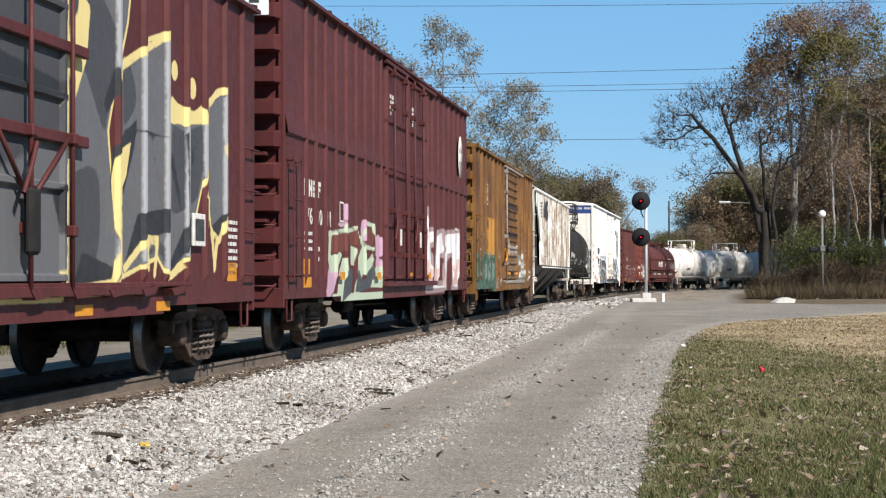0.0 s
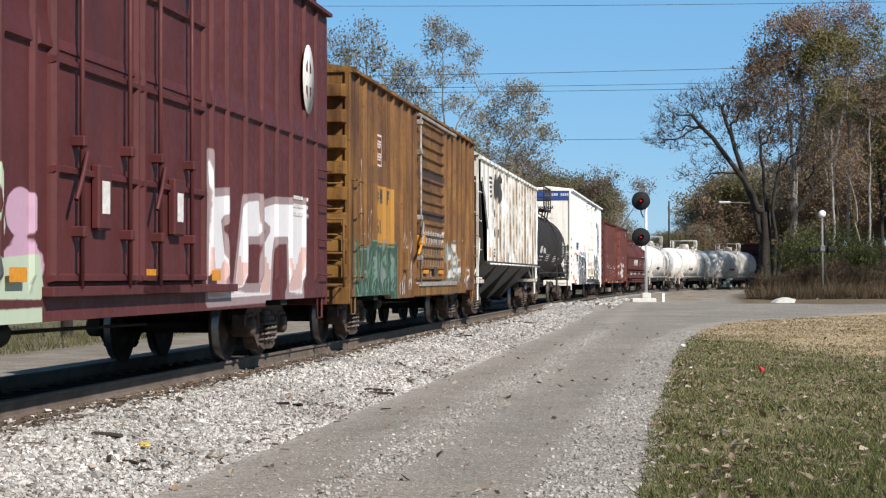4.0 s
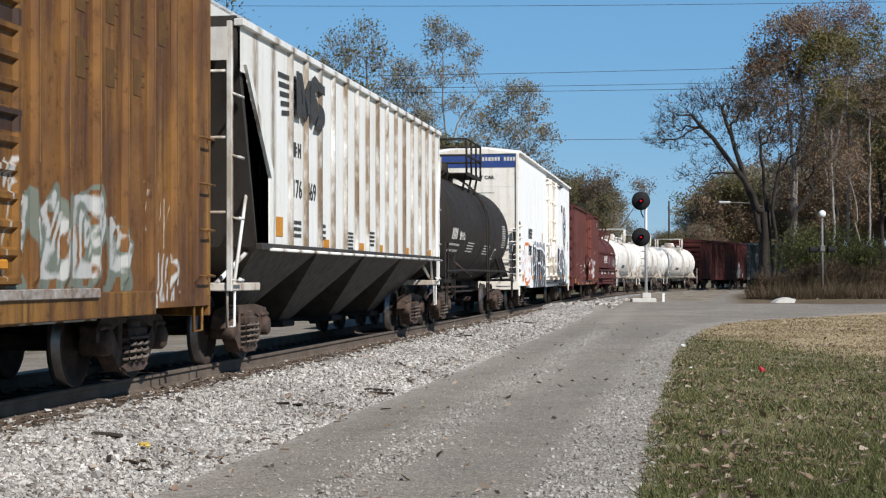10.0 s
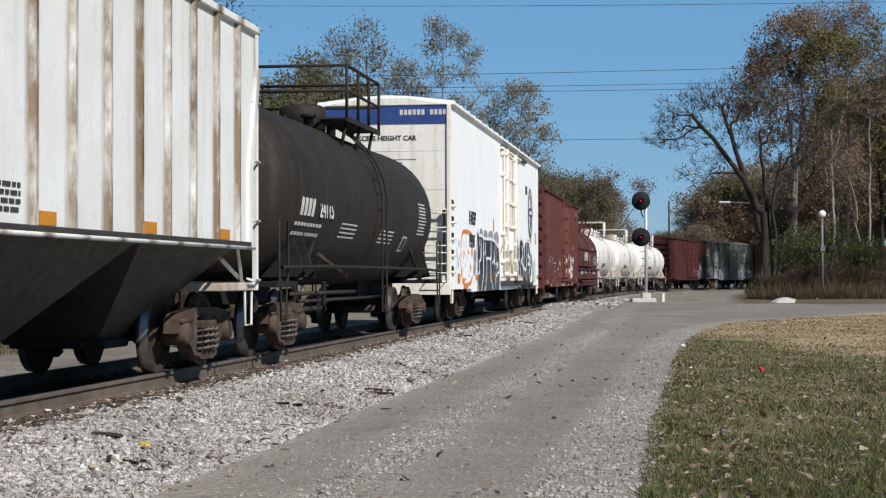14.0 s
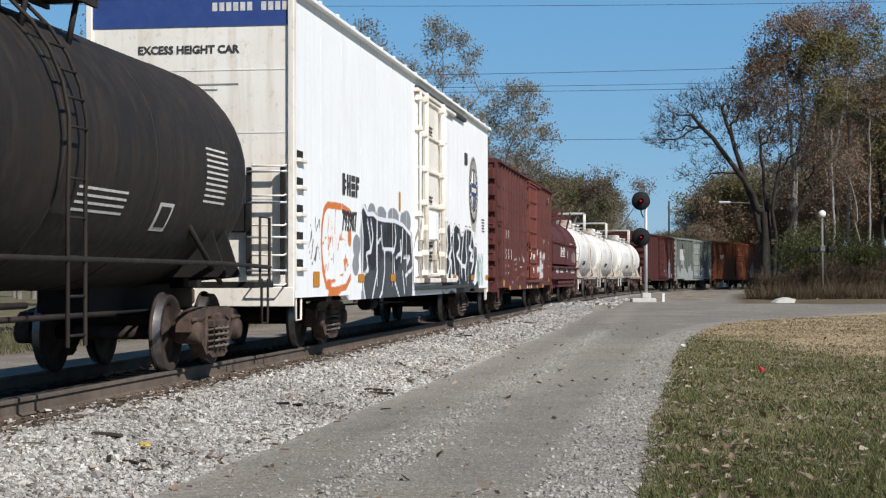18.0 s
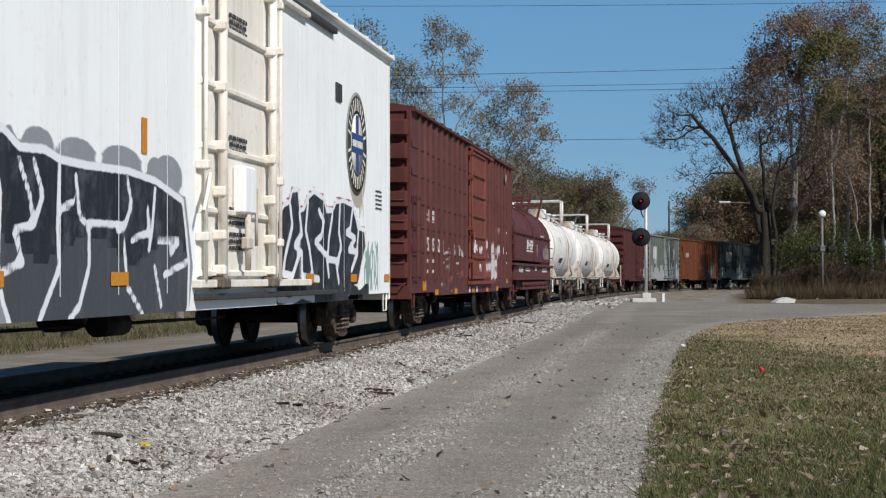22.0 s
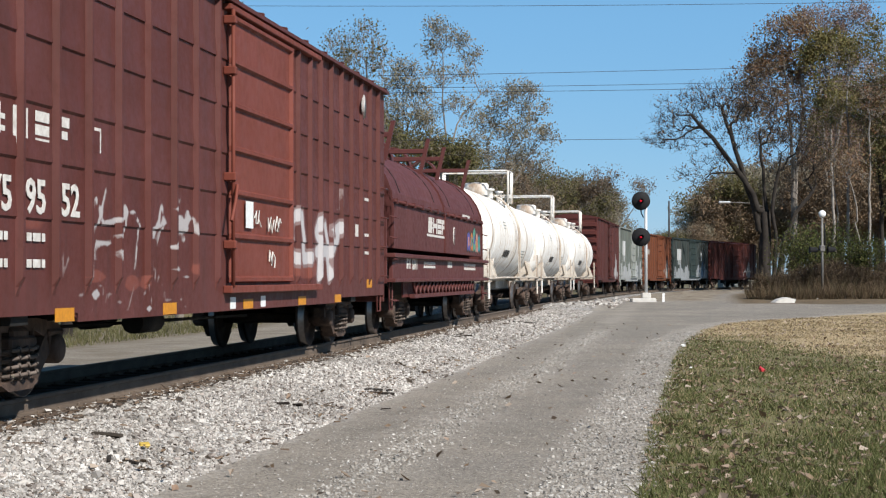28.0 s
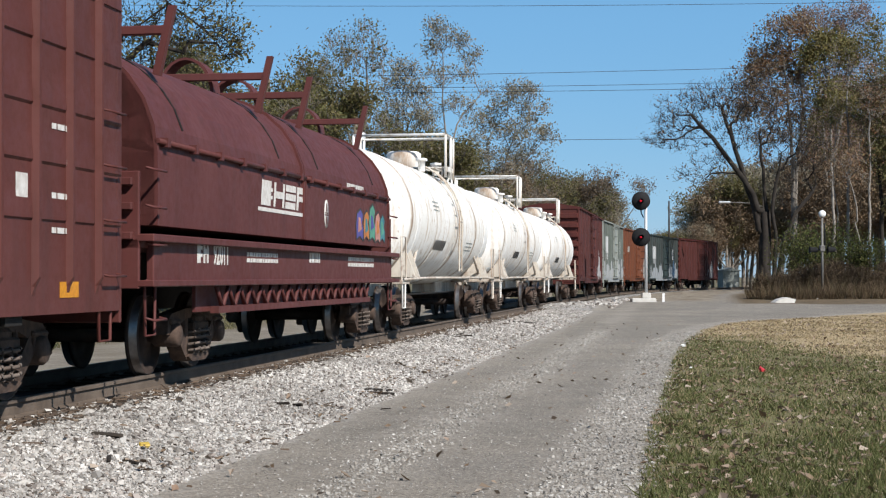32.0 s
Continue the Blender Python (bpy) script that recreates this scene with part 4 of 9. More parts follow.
def car_side(name, car, material, x0, x1, z0, z1, y, ribs, gaps=(), step=0.09, rib_w=0.10, rib_h=0.04, beads=(), bead_h=0.045, fields=None, notch=None, rib_foot=-9.0):
    """One side sheet with pressed posts; y is the sheet's place, outward by its sign. gaps: stretches with no posts (doors).
    beads: heights of pressed steps between the posts. fields(x, z) gives named attributes for the sprayed layers."""
    xs = [np.arange(x0, x1, step), [x1]]
    ribs = [r for r in ribs if not any(a < r < b for a, b in gaps)]
    for r in ribs:
        xs.append([r - rib_w / 2, r - rib_w / 4, r + rib_w / 4, r + rib_w / 2])
    xs = np.unique(np.round(np.clip(np.concatenate(xs), x0, x1), 3))
    zs = [np.arange(z0, z1, max(step, 0.08)), [z1]]
    for b in beads:
        zs.append([b - 0.05, b - 0.015, b + 0.015])
    zs = np.unique(np.round(np.clip(np.concatenate(zs), z0, z1), 3))
    X, Z = np.meshgrid(xs, zs)
    h = np.zeros_like(X)
    d = np.full_like(X, 9.0)
    for r in ribs:
        d = np.minimum(d, np.abs(X - r))
    for b in beads:
        # each panel steps back a little under the bead
        h += np.where((d > rib_w / 2) & (Z > b - 0.016), np.clip((b + 0.25 - Z) / 0.25, 0, 1) * bead_h, 0) * (Z < b + 0.25)
    h = np.maximum(h, rib_h * np.clip((rib_w / 2 - d) / (rib_w / 4), 0, 1) * np.clip((Z - rib_foot) / 0.06, 0, 1))
    sg = -1 if y < 0 else 1
    Y = y + sg * h
    nx, nz = len(xs), len(zs)
    i = np.arange(nx * nz).reshape(nz, nx)
    q = np.stack([i[:-1, :-1], i[:-1, 1:], i[1:, 1:], i[1:, :-1]], -1).reshape(-1, 4)
    if sg > 0:
        q = q[:, ::-1]
    if notch is not None:
        cx, cz = X.ravel()[q].mean(1), Z.ravel()[q].mean(1)
        q = q[~notch(cx, cz)]
    me = bpy.data.meshes.new(name)
    me.from_pydata(np.stack([X.ravel(), Y.ravel(), Z.ravel()], 1).tolist(), [], q.tolist())
    if fields:
        for key, val in fields(X.ravel(), Z.ravel()).items():
            a = me.attributes.new(key, "FLOAT", "POINT")
            a.data.foreach_set("value", val.astype(np.float32))
    me.materials.append(material)
    return part(name, me, None, car)


def roof(car, material, x0, x1, half, eave, peak, pitch=1.25, lip=0.10):
    sh = Shape()
    top = [(-half - lip, eave), (-half - lip, eave + 0.05), (-0.5, peak - 0.02), (0, peak), (0.5, peak - 0.02), (half + lip, eave + 0.05), (half + lip, eave)]
    sh.prism(top, x0, x1, "yz")
    k = 0
    x = x0 + 0.05
    while x < x1:
        for sg in (-1, 1):
            sh.prism([(sg * (half + lip), eave + 0.05), (sg * (half + lip), eave + 0.085), (sg * 0.5, peak + 0.02), (0, peak + 0.04), (0, peak)], x - 0.03, x + 0.03, "yz")
        x += pitch
    return part("roof", sh, material, car, "weathered sheet roof with raised seams")


def underframe(car, L, sill_top, inset, z=0.72):
    sh = Shape().box(-L / 2, L / 2, -0.18, 0.18, z, sill_top, 0.0)
    part("centre_sill", sh, UNDER, car, "black steel centre sill")
    for x in np.linspace(-L / 2 + inset + 1.6, L / 2 - inset - 1.6, 5):
        part("cross_bearer", Shape().box(x - 0.05, x + 0.05, -1.4, 1.4, sill_top - 0.16, sill_top - 0.02), UNDER, car)
    for sg in (-1, 1):
        sh = Shape().box(sg * (L / 2 - inset) - 0.18, sg * (L / 2 - inset) + 0.18, -1.45, 1.45, sill_top - 0.16, sill_top + 0.02)
        sh.lathe((sg * (L / 2 - inset), 0, 0.80), [(0, 0.2), (0.2, 0.26)], 14, "z")
        part("body_bolster", sh, UNDER, car)
    sh = Shape().lathe((0.9, 0.75, 0.62), [(-0.45, 0.0), (-0.43, 0.17), (0.43, 0.17), (0.45, 0.0)], 14)
    sh.rod((-1.6, -0.6, 0.60), (-0.8, -0.6, 0.60), 0.13, 12).rod((-4, -0.3, 0.6), (4, -0.45, 0.56), 0.02).rod((-0.8, -0.6, 0.6), (1.8, -0.5, 0.58), 0.022)
    part("brake_rigging", sh, UNDER, car)


def stirrup(car, x, y, z0, z1, material):
    part("stirrup_step", Shape().pipe([(x - 0.17, y, z1), (x - 0.16, y, z0 + 0.1), (x + 0.16, y, z0 + 0.1), (x + 0.17, y, z1)], 0.018), material, car)


def decal(car, name, x0, x1, z0, z1, y, material, label="", out=0.004):
    sg = -1 if y < 0 else 1
    a, b = sorted((y, y + sg * out))
    return part(name, Shape().box(x0, x1, a, b, z0, z1), material, car, label)


def words(car, name, text, x, z, size, y, material, facing="side", wide=1.0, bold=0.0):
    """Lettering on the near side (facing -y) or the front end (facing -x); x is its start along the reading direction."""
    cu = bpy.data.curves.new(name, "FONT")
    cu.body, cu.size, cu.extrude, cu.offset, cu.resolution_u = text, size, 0.003, bold, 2
    tmp = bpy.data.objects.new(name, cu)
    me = bpy.data.meshes.new_from_object(tmp)
    bpy.data.objects.remove(tmp)
    me.materials.append(material)
    if facing == "side":
        m = pose(x, y, z, 90, 0, 0)
    else:
        m = pose(y, x, z, 90, 0, -90)
    return part(name, me, None, car, at=m @ Matrix.Diagonal((wide, 1, 1, 1)))


def bars(car, x, z, w, h, y, material, count=1, gap=0.3, name="stencil_line"):
    """Lines of small unreadable stencils, as plain bars."""
    for i in range(count):
        zz = z - i * h * (1 + gap)
        xx = x
        k = 0
        while xx < x + w - 0.02:
            ln = (0.10, 0.16, 0.07, 0.13)[(i + k) % 4]
            ln = min(ln, x + w - xx)
            a, b = sorted((y, y - 0.004 if y < 0 else y + 0.004))
            part(name, Shape().box(xx, xx + ln, a, b, zz, zz + h), material, car)
            xx += ln + 0.035
            k += 1


def blocks(car, name, x, z, w, h, count, y, material, gap=0.25, slant=0.0):
    """A maker's or owner's mark, as plain open blocks of its size and colour; each block is a part."""
    p = w / count
    for i in range(count):
        a = x + i * p
        b = a + p * (1 - gap)
        t = min((b - a) * 0.34, h * 0.28)
        m = z + h * 0.5
        shapes = (((a, b - t, z, z + h), (b - t, b, z + t, m - t * 0.3), (b - t, b, m + t * 0.3, z + h - t)),
                  ((a, a + t, z, z + h), (b - t, b, z, z + h), (a + t, b - t, m - t * 0.5, m + t * 0.5)),
                  ((a, b, z + h - t, z + h), (a, b, m - t * 0.5, m + t * 0.5), (a, b, z, z + t)),
                  ((a, a + t * 1.2, z, z + h), (a + t * 1.2, b, z + h - t, z + h), (a + t * 1.2, b - t * 0.5, m - t * 0.4, m + t * 0.4)))
        sh = Shape()
        for u0, u1, w0, w1 in shapes[i % 4]:
            k0, k1 = slant * (w0 - z), slant * (w1 - z)
            sh.prism([(u0 + k0, w0), (u1 + k0, w0), (u1 + k1, w1), (u0 + k1, w1)], *sorted((y, y - 0.004)))
        part(name, sh, material, car)


def boxcar(label, L, eave, peak, sill, side_mat, end_mat, doors, rib_pitch=1.1, rows=8, roof_mat=None, inset=2.5, half=1.5, fields=None, near_mat=None, beads=(), rib_w=0.10, rib_h=0.04, door_mat=None, fine=0.09, depth=0.13, wide=0.62, door_rows=6, rods=None, ribs=None, door_z=None, stiles=True, bead_h=0.045):
    car = thing("boxcar", label, "freight car", "train")
    a, b = -L / 2, L / 2
    base = sill + 0.28
    gaps = [(xc - w / 2 - 0.05, xc + w / 2 + 0.05) for xc, w in doors]
    ribs = list(ribs) if ribs else list(np.arange(a + rib_pitch * 0.5, b - 0.1, rib_pitch))
    d = L / 2 - inset - 1.35

    def arch(x, z):
        return (z < base - 0.16) & (np.abs(x) > d + 0.4 * np.clip((z - sill) / max(base - 0.16 - sill, 0.01), 0, 1)) | (z < sill + 0.001)
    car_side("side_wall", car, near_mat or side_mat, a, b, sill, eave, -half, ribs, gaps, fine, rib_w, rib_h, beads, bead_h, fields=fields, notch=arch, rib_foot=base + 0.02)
    car_side("side_wall", car, side_mat, a, b, base, eave, half, ribs, gaps, 0.6, rib_w, rib_h)
    roof(car, roof_mat or side_mat, a, b, half, eave, peak)
    for sg in (-1, 1):
        corrugated_end(car, end_mat, sg * L / 2, sg, half, base - 0.1, eave, rows, depth, wide=wide)
        gable = Shape().prism([(-half, eave), (half, eave), (0.5, peak - 0.04), (-0.5, peak - 0.04)], sg * L / 2 - 0.04, sg * L / 2 + 0.04, "yz")
        part("gable_plate", gable, end_mat, car)
        coupler(car, sg * (L / 2), sg)
        es = Shape().box(min(sg * L / 2, sg * (L / 2 + 0.06)), max(sg * L / 2, sg * (L / 2 + 0.06)), -half, half, base - 0.32, base - 0.05, 0.01)
        part("end_sill", es, end_mat, car)
        for s2 in (-1, 1):
            x = sg * (L / 2 - 0.35)
            if stiles:
                ladder(car, "y", min(x - 0.24, x + 0.24), max(x - 0.24, x + 0.24), s2 * half, base + 0.05, base + 1.75, 4, end_mat, 0.10, 0.013, stiles=(sg < 0))
            ladder(car, "x", s2 * (half - 0.55), s2 * (half - 0.1), sg * (L / 2 + 0.1), base - 0.1, base + 1.7, 5, end_mat, 0.12, 0.013, stiles=False, name="end_ladder")
            stirrup(car, x, s2 * (half - 0.03), 0.42, base - 0.05, end_mat)
    # side sill, deeper between the trucks
    for sg in (-1, 1):
        sh = Shape()
        y0, y1 = sorted((sg * (half - 0.014), sg * (half - 0.12)))
        sh.prism([(a, base + 0.02), (a, base - 0.16), (-d - 0.4, base - 0.16), (-d, sill), (d, sill), (d + 0.4, base - 0.16), (b, base - 0.16), (b, base + 0.02)], y0, y1)
        part("side_sill", sh, side_mat, car)
    floor = Shape().box(a, b, -half + 0.1, half - 0.1, base - 0.12, base - 0.02)
    part("floor_pan", floor, UNDER, car)
    underframe(car, L, base - 0.12, inset)
    for k, (xc, w) in enumerate(doors):
        for sg in (-1, 1):
            z0, z1 = door_z or (base + 0.05, eave - 0.12)
            box_door(car, door_mat or side_mat, xc, w, z0, z1, sg * half, detail=sg < 0, rows=door_rows, rods=rods[k] if rods else (), hardware=side_mat if door_mat and door_mat.name.find("graffiti") >= 0 else None)
    for sg in (-1, 1):
        truck(car, sg * (L / 2 - inset))
    return car


# ------------------------------------------------------------------ other cars
def hopper_car(label, L):
    car = thing("covered_hopper", label, "freight car", "train")
    half, z0, z1 = 1.52, 1.52, 4.2
    a, b = -L / 2, L / 2
    sa, sb = a + 1.35, b - 0.9
    pitch = 1.0
    for sg in (-1, 1):
        def cut(x, z):
            return (x < np.interp(z, (1.5, 2.45, 3.6, 3.7), (-6.75, -6.75, -7.9, -9))) | (x > np.interp(z, (1.5, 2.45, 3.6, 3.7), (7.9, 7.9, 8.3, 9)))
        car_side("side_sheet", car, HOPPER, a + 0.35, b - 0.35, z0, z1, sg * half, [-5.62 + 0.925 * k for k in range(15)], (), 0.1 if sg < 0 else 0.5, 0.11, 0.05, notch=cut)
        sh = Shape().box(sa - 0.2, sb + 0.1, *sorted((sg * 1.50, sg * 1.60)), z0 - 0.06, z0 + 0.03, 0.01)
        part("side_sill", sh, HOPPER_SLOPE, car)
        sh = Shape().box(a + 0.3, b - 0.3, *sorted((sg * 1.45, sg * 1.58)), z1 - 0.03, z1 + 0.06, 0.01)
        part("top_chord", sh, HOPPER, car)
    top = Shape().prism([(-1.55, z1 + 0.02), (-1.1, z1 + 0.28), (0, z1 + 0.38), (1.1, z1 + 0.28), (1.55, z1 + 0.02)], a + 0.35, b - 0.35, "yz")
    part("roof", top, HOPPER, car)
    rw = Shape()
    for k in range(26):
        x = a + 0.5 + k * (L - 1) / 26
        rw.box(x, x + (L - 1) / 26 - 0.05, -0.9, -0.4, z1 + 0.43, z1 + 0.46)
    part("running_board", rw, ALUMINIUM, car)
    # sloped bays below
    n = 4
    w = (sb - sa) / n
    for i in range(n):
        x0 = sa + i * w
        xm = x0 + w / 2
        bays = Shape()
        vs = [(x0, -1.46, z0), (x0 + w, -1.46, z0), (x0 + w, 1.46, z0), (x0, 1.46, z0), (xm - 0.35, -0.45, 0.42), (xm + 0.35, -0.45, 0.42), (xm + 0.35, 0.45, 0.42), (xm - 0.35, 0.45, 0.42)]
        bays.add(vs, [(0, 1, 5, 4), (1, 2, 6, 5), (2, 3, 7, 6), (3, 0, 4, 7), (4, 5, 6, 7)])
        part("hopper_bay", bays, HOPPER_SLOPE, car, "grimy sloping discharge bay in a shade-dark colour")
        part("outlet_gate", Shape().box(xm - 0.42, xm + 0.42, -0.55, 0.55, 0.33, 0.43, 0.02), UNDER, car)
    for sg in (-1, 1):
        xe = (sa, sb)[sg > 0]
        xo = (a + 0.35, b - 0.35)[sg > 0]
        part("slope_sheet", Shape().prism([(xe, 1.5), (xe + sg * 0.02, 1.5), (xo + sg * 0.02, z1 - 0.3), (xo + sg * 0.02, z1 + 0.1), (xo, z1 + 0.1)], -1.48, 1.48), HOPPER_SLOPE, car, "slope sheet at the car's end, painted shade-dark")
    for sg in (-1, 1):
        x = sg * (L / 2 - 0.1)
        for s2 in (-1, 1):
            post = Shape().box(x - 0.035, x + 0.035, s2 * 1.46 - 0.035, s2 * 1.46 + 0.035, 0.95, z1, 0.008)
            part("corner_post", post, HOPPER, car)
            ladder(car, "y", x - sg * 0.42 - 0.0 if sg > 0 else x, x if sg > 0 else x + 0.42, s2 * 1.46, 1.0, 3.4, 4, HOPPER, 0.06, 0.016, stiles=False, name="grab_irons")
            br = Shape().rod((x, s2 * 1.3, 1.05), (x - sg * 1.6, s2 * 1.3, 1.5), 0.03, 6).rod((x - sg * 0.4, s2 * 1.4, 1.0), (x - sg * 1.1, s2 * 1.4, 2.4), 0.022, 6)
            part("brace", br, HOPPER, car)
            stirrup(car, x - sg * 0.2, s2 * 1.42, 0.42, 1.0, HOPPER)
        dk = Shape().box(min(x, x - sg * 1.5), max(x, x - sg * 1.5), -1.45, 1.45, 0.95, 1.05, 0.01)
        part("end_deck", dk, TANK_FRAME, car, "grimy end platform")
        for z in (1.9, 2.8, 3.6):
            part("end_rail", Shape().rod((x, -1.45, z), (x, 1.45, z), 0.018), HOPPER, car)
        coupler(car, sg * (L / 2), sg)
        truck(car, sg * (L / 2 - 1.9))
    tank = Shape().lathe((a + 0.95, -0.55, 1.32), [(-0.45, 0.0), (-0.42, 0.2), (0.42, 0.2), (0.45, 0.0)], 16)
    part("air_reservoir", tank, TANK_FRAME, car, "dirty white brake reservoir on the end deck")
    sh = Shape().box(a, b, -0.18, 0.18, 0.72, 1.0)
    part("centre_sill", sh, UNDER, car)
    for sg in (-1, 1):
        y0, y1 = sorted((sg * 1.515, sg * 1.56))
        part("slope_edge", Shape().prism([(-8.05, 3.72), (-7.9, 3.72), (-6.6, 2.45), (-6.6, 1.5), (-6.78, 1.5), (-6.78, 2.4)], y0, y1), HOPPER, car)
        part("slope_edge", Shape().prism([(8.35, 3.72), (8.2, 3.72), (7.8, 2.45), (7.8, 1.5), (7.95, 1.5), (7.95, 2.4)], y0, y1), HOPPER, car)
    # vibrator rail along the sill
    rl = Shape().rod((sa, -1.66, z0 - 0.05), (sb, -1.66, z0 - 0.05), 0.022, 6)
    part("handrail", rl, HOPPER, car)
    return car


def tank_car(label, L, r, zc, paint, white=False, top=0.78):
    car = thing("tank_car", label, "freight car", "train")
    h = L / 2 - 0.75
    prof = [(-h, 0.0), (-h + 0.03, r * 0.4), (-h + 0.12, r * 0.68), (-h + 0.28, r * 0.88), (-h + 0.5, r * 0.98), (-h + 0.7, r)]
    prof = prof + [(-h * 0.5, r), (-h * 0.45, r), (0, r), (h * 0.45, r), (h * 0.5, r)] + [(-x, y) for x, y in prof[::-1]]
    part("tank_shell", Shape().lathe((0, 0, zc), prof, 40), paint, car)
    for x in np.linspace(-h + 1.5, h - 1.5, 5):
        part("weld_band", Shape().lathe((x, 0, zc), [(-0.03, r - 0.01), (-0.03, r + 0.006), (0.03, r + 0.006), (0.03, r - 0.01)], 40), paint, car)
    dome = Shape().lathe((0.85 if white else 0, 0, zc + r - 0.05), [(0, 0.0), (0, 0.42), (0.42, 0.42), (0.47, 0.36), (0.5, 0.0)], 24, "z")
    part("dome", dome, paint, car)
    for k, (x, y) in enumerate(((0.75, 0.3), (-0.75, 0.25), (0.8, -0.35), (-0.85, -0.3))):
        x += 0.85 * white
        part("valve", Shape().lathe((x, y if not white else 1.9 * y, zc + r - 0.12), [(0, 0.09), (0.25, 0.09), (0.25, 0.14), (0.31, 0.14), (0.33, 0.0)], 12, "z"), paint if white else UNDER, car)
    zp = zc + r + (0.0 if white else 0.06)
    pl, rl = Shape(), Shape()
    if white:
        # a short walkway across the top, railed all round
        for k in range(8):
            pl.box(0.25, 1.45, -1.1 + k * 0.275, -0.87 + k * 0.275, zp - 0.02, zp + 0.01)
        for sg in (-1, 1):
            pl.box(0.2, 1.5, *sorted((sg * 1.08, sg * 1.13)), zp - 0.08, zp + 0.03)
            for x in (0.3, 1.4):
                pl.rod((x, sg * 1.05, zp - 0.03), (x, sg * 0.95, zc + r * 0.66), 0.03)
            for x in (0.2, 1.05, 1.5):
                part("rail_post", Shape().rod((x, sg * 1.12, zp - 0.25), (x, sg * 1.12, zp + top), 0.032), paint, car)
        rl.pipe([(0.2, -1.12, zp + top), (0.2, 1.12, zp + top), (1.5, 1.12, zp + top), (1.5, -1.12, zp + top), (0.2, -1.12, zp + top)], 0.032)
    else:
        for sg in (-1, 1):
            for k in range(8):
                pl.box(-1.5 + k * 0.38, -1.5 + k * 0.38 + 0.33, *sorted((sg * 0.62, sg * 1.12)), zp - 0.02, zp + 0.01)
            pl.box(-1.52, 1.56, *sorted((sg * 1.10, sg * 1.14)), zp - 0.06, zp + 0.03).box(-1.52, 1.56, *sorted((sg * 0.60, sg * 0.64)), zp - 0.06, zp + 0.03)
            for x in (-1.2, 0, 1.2):
                pl.rod((x, sg * 1.05, zp - 0.03), (x, sg * 0.95, zc + r * 0.66), 0.03)
            for x in (-1.5, -0.5, 0.5, 1.5):
                rl.rod((x, sg * 1.12, zp), (x, sg * 1.12, zp + top), 0.028)
            for z in (top * 0.52, top):
                rl.rod((-1.5, sg * 1.12, zp + z), (1.5, sg * 1.12, zp + z), 0.028)
        for x in (-1.5, 1.5):
            for z in (top * 0.52, top):
                rl.rod((x, -1.12, zp + z), (x, 1.12, zp + z), 0.028)
    part("platform", pl, paint, car)
    part("guard_rail", rl, paint, car)
    for sg in (-1, 1):
        ld = Shape()
        for dx in (-0.22, 0.22):
            pts = [(dx, sg * (r * math.cos(t) + 0.12), zc + (r + 0.12) * math.sin(t)) for t in np.linspace(1.15, -0.1, 7)]
            ld.pipe(pts + [(dx, sg * 1.5, zc - 0.5), (dx, sg * 1.5, 1.25 if white else 0.5)], 0.022)
        for t in np.linspace(1.1, 0.05, 7):
            ld.rod((-0.22, sg * (r * math.cos(t) + 0.12), zc + (r + 0.12) * math.sin(t)), (0.22, sg * (r * math.cos(t) + 0.12), zc + (r + 0.12) * math.sin(t)), 0.014)
        for z in np.arange(1.3 if white else 0.6, zc - 0.1, 0.35):
            ld.rod((-0.22, sg * 1.5, z), (0.22, sg * 1.5, z), 0.014)
        part("ladder", ld, TANK_FRAME if white else paint, car)
        zh = 1.10 if white else 1.28
        hr = Shape().pipe([(-L / 2 + 0.2, sg * 1.42, zh - 0.03), (-h * 0.7, sg * 1.5, zh), (h * 0.7, sg * 1.5, zh), (L / 2 - 0.2, sg * 1.42, zh - 0.03)], 0.028)
        part("hand_rail", hr, TANK_FRAME if white else paint, car)
        for s2 in (-1, 1):
            x = sg * (L / 2 - 2.0)
            sd = Shape().prism([(x - 0.55, zc - 0.45), (x + 0.55, zc - 0.45), (x + 0.25, 1.0), (x - 0.25, 1.0)], s2 * 0.9 - 0.03, s2 * 0.9 + 0.03)
            sd.rod((x, s2 * 1.25, 1.05), (x + sg * -1.3, s2 * 1.2, zc - 0.6), 0.035)
            part("saddle", sd, TANK_FRAME if white else paint, car)
            lip = [(r * 0.93 * math.sin(t), zc - r * 0.99 * math.cos(t)) for t in np.linspace(-1.15, 1.15, 9)]
            web = Shape().prism(lip + [(1.42, 1.12), (-1.42, 1.12)], x + s2 * 0.3 - 0.03, x + s2 * 0.3 + 0.03, "yz")
            part("bolster_web", web, TANK_FRAME if white else UNDER, car, "grimy plate between tank and sill")
            stirrup(car, sg * (L / 2 - 0.4), s2 * 1.4, 0.42, 1.1, paint)
            gl = Shape().pipe([(sg * (L / 2 - 0.15), s2 * 1.4, 1.0), (sg * (L / 2 - 0.15), s2 * 1.4, 1.9), (sg * (L / 2 - 0.65), s2 * 1.4, 1.9), (sg * (L / 2 - 0.65), s2 * 1.4, 1.0)], 0.02)
            part("grab_rail", gl, TANK_FRAME if white else paint, car)
        st = Shape().box(sg * (L / 2 - 2.0) - 2.0, sg * (L / 2 - 2.0) + 2.0, -0.3, 0.3, 0.72, 1.05, 0.01)
        st.box(min(sg * L / 2, sg * (L / 2 - 1.0)), max(sg * L / 2, sg * (L / 2 - 1.0)), -1.42, 1.42, 0.98, 1.06, 0.01)
        part("stub_sill", st, TANK_FRAME if white else UNDER, car, "rust-streaked end sill")
        coupler(car, sg * (L / 2), sg)
        truck(car, sg * (L / 2 - 2.0))
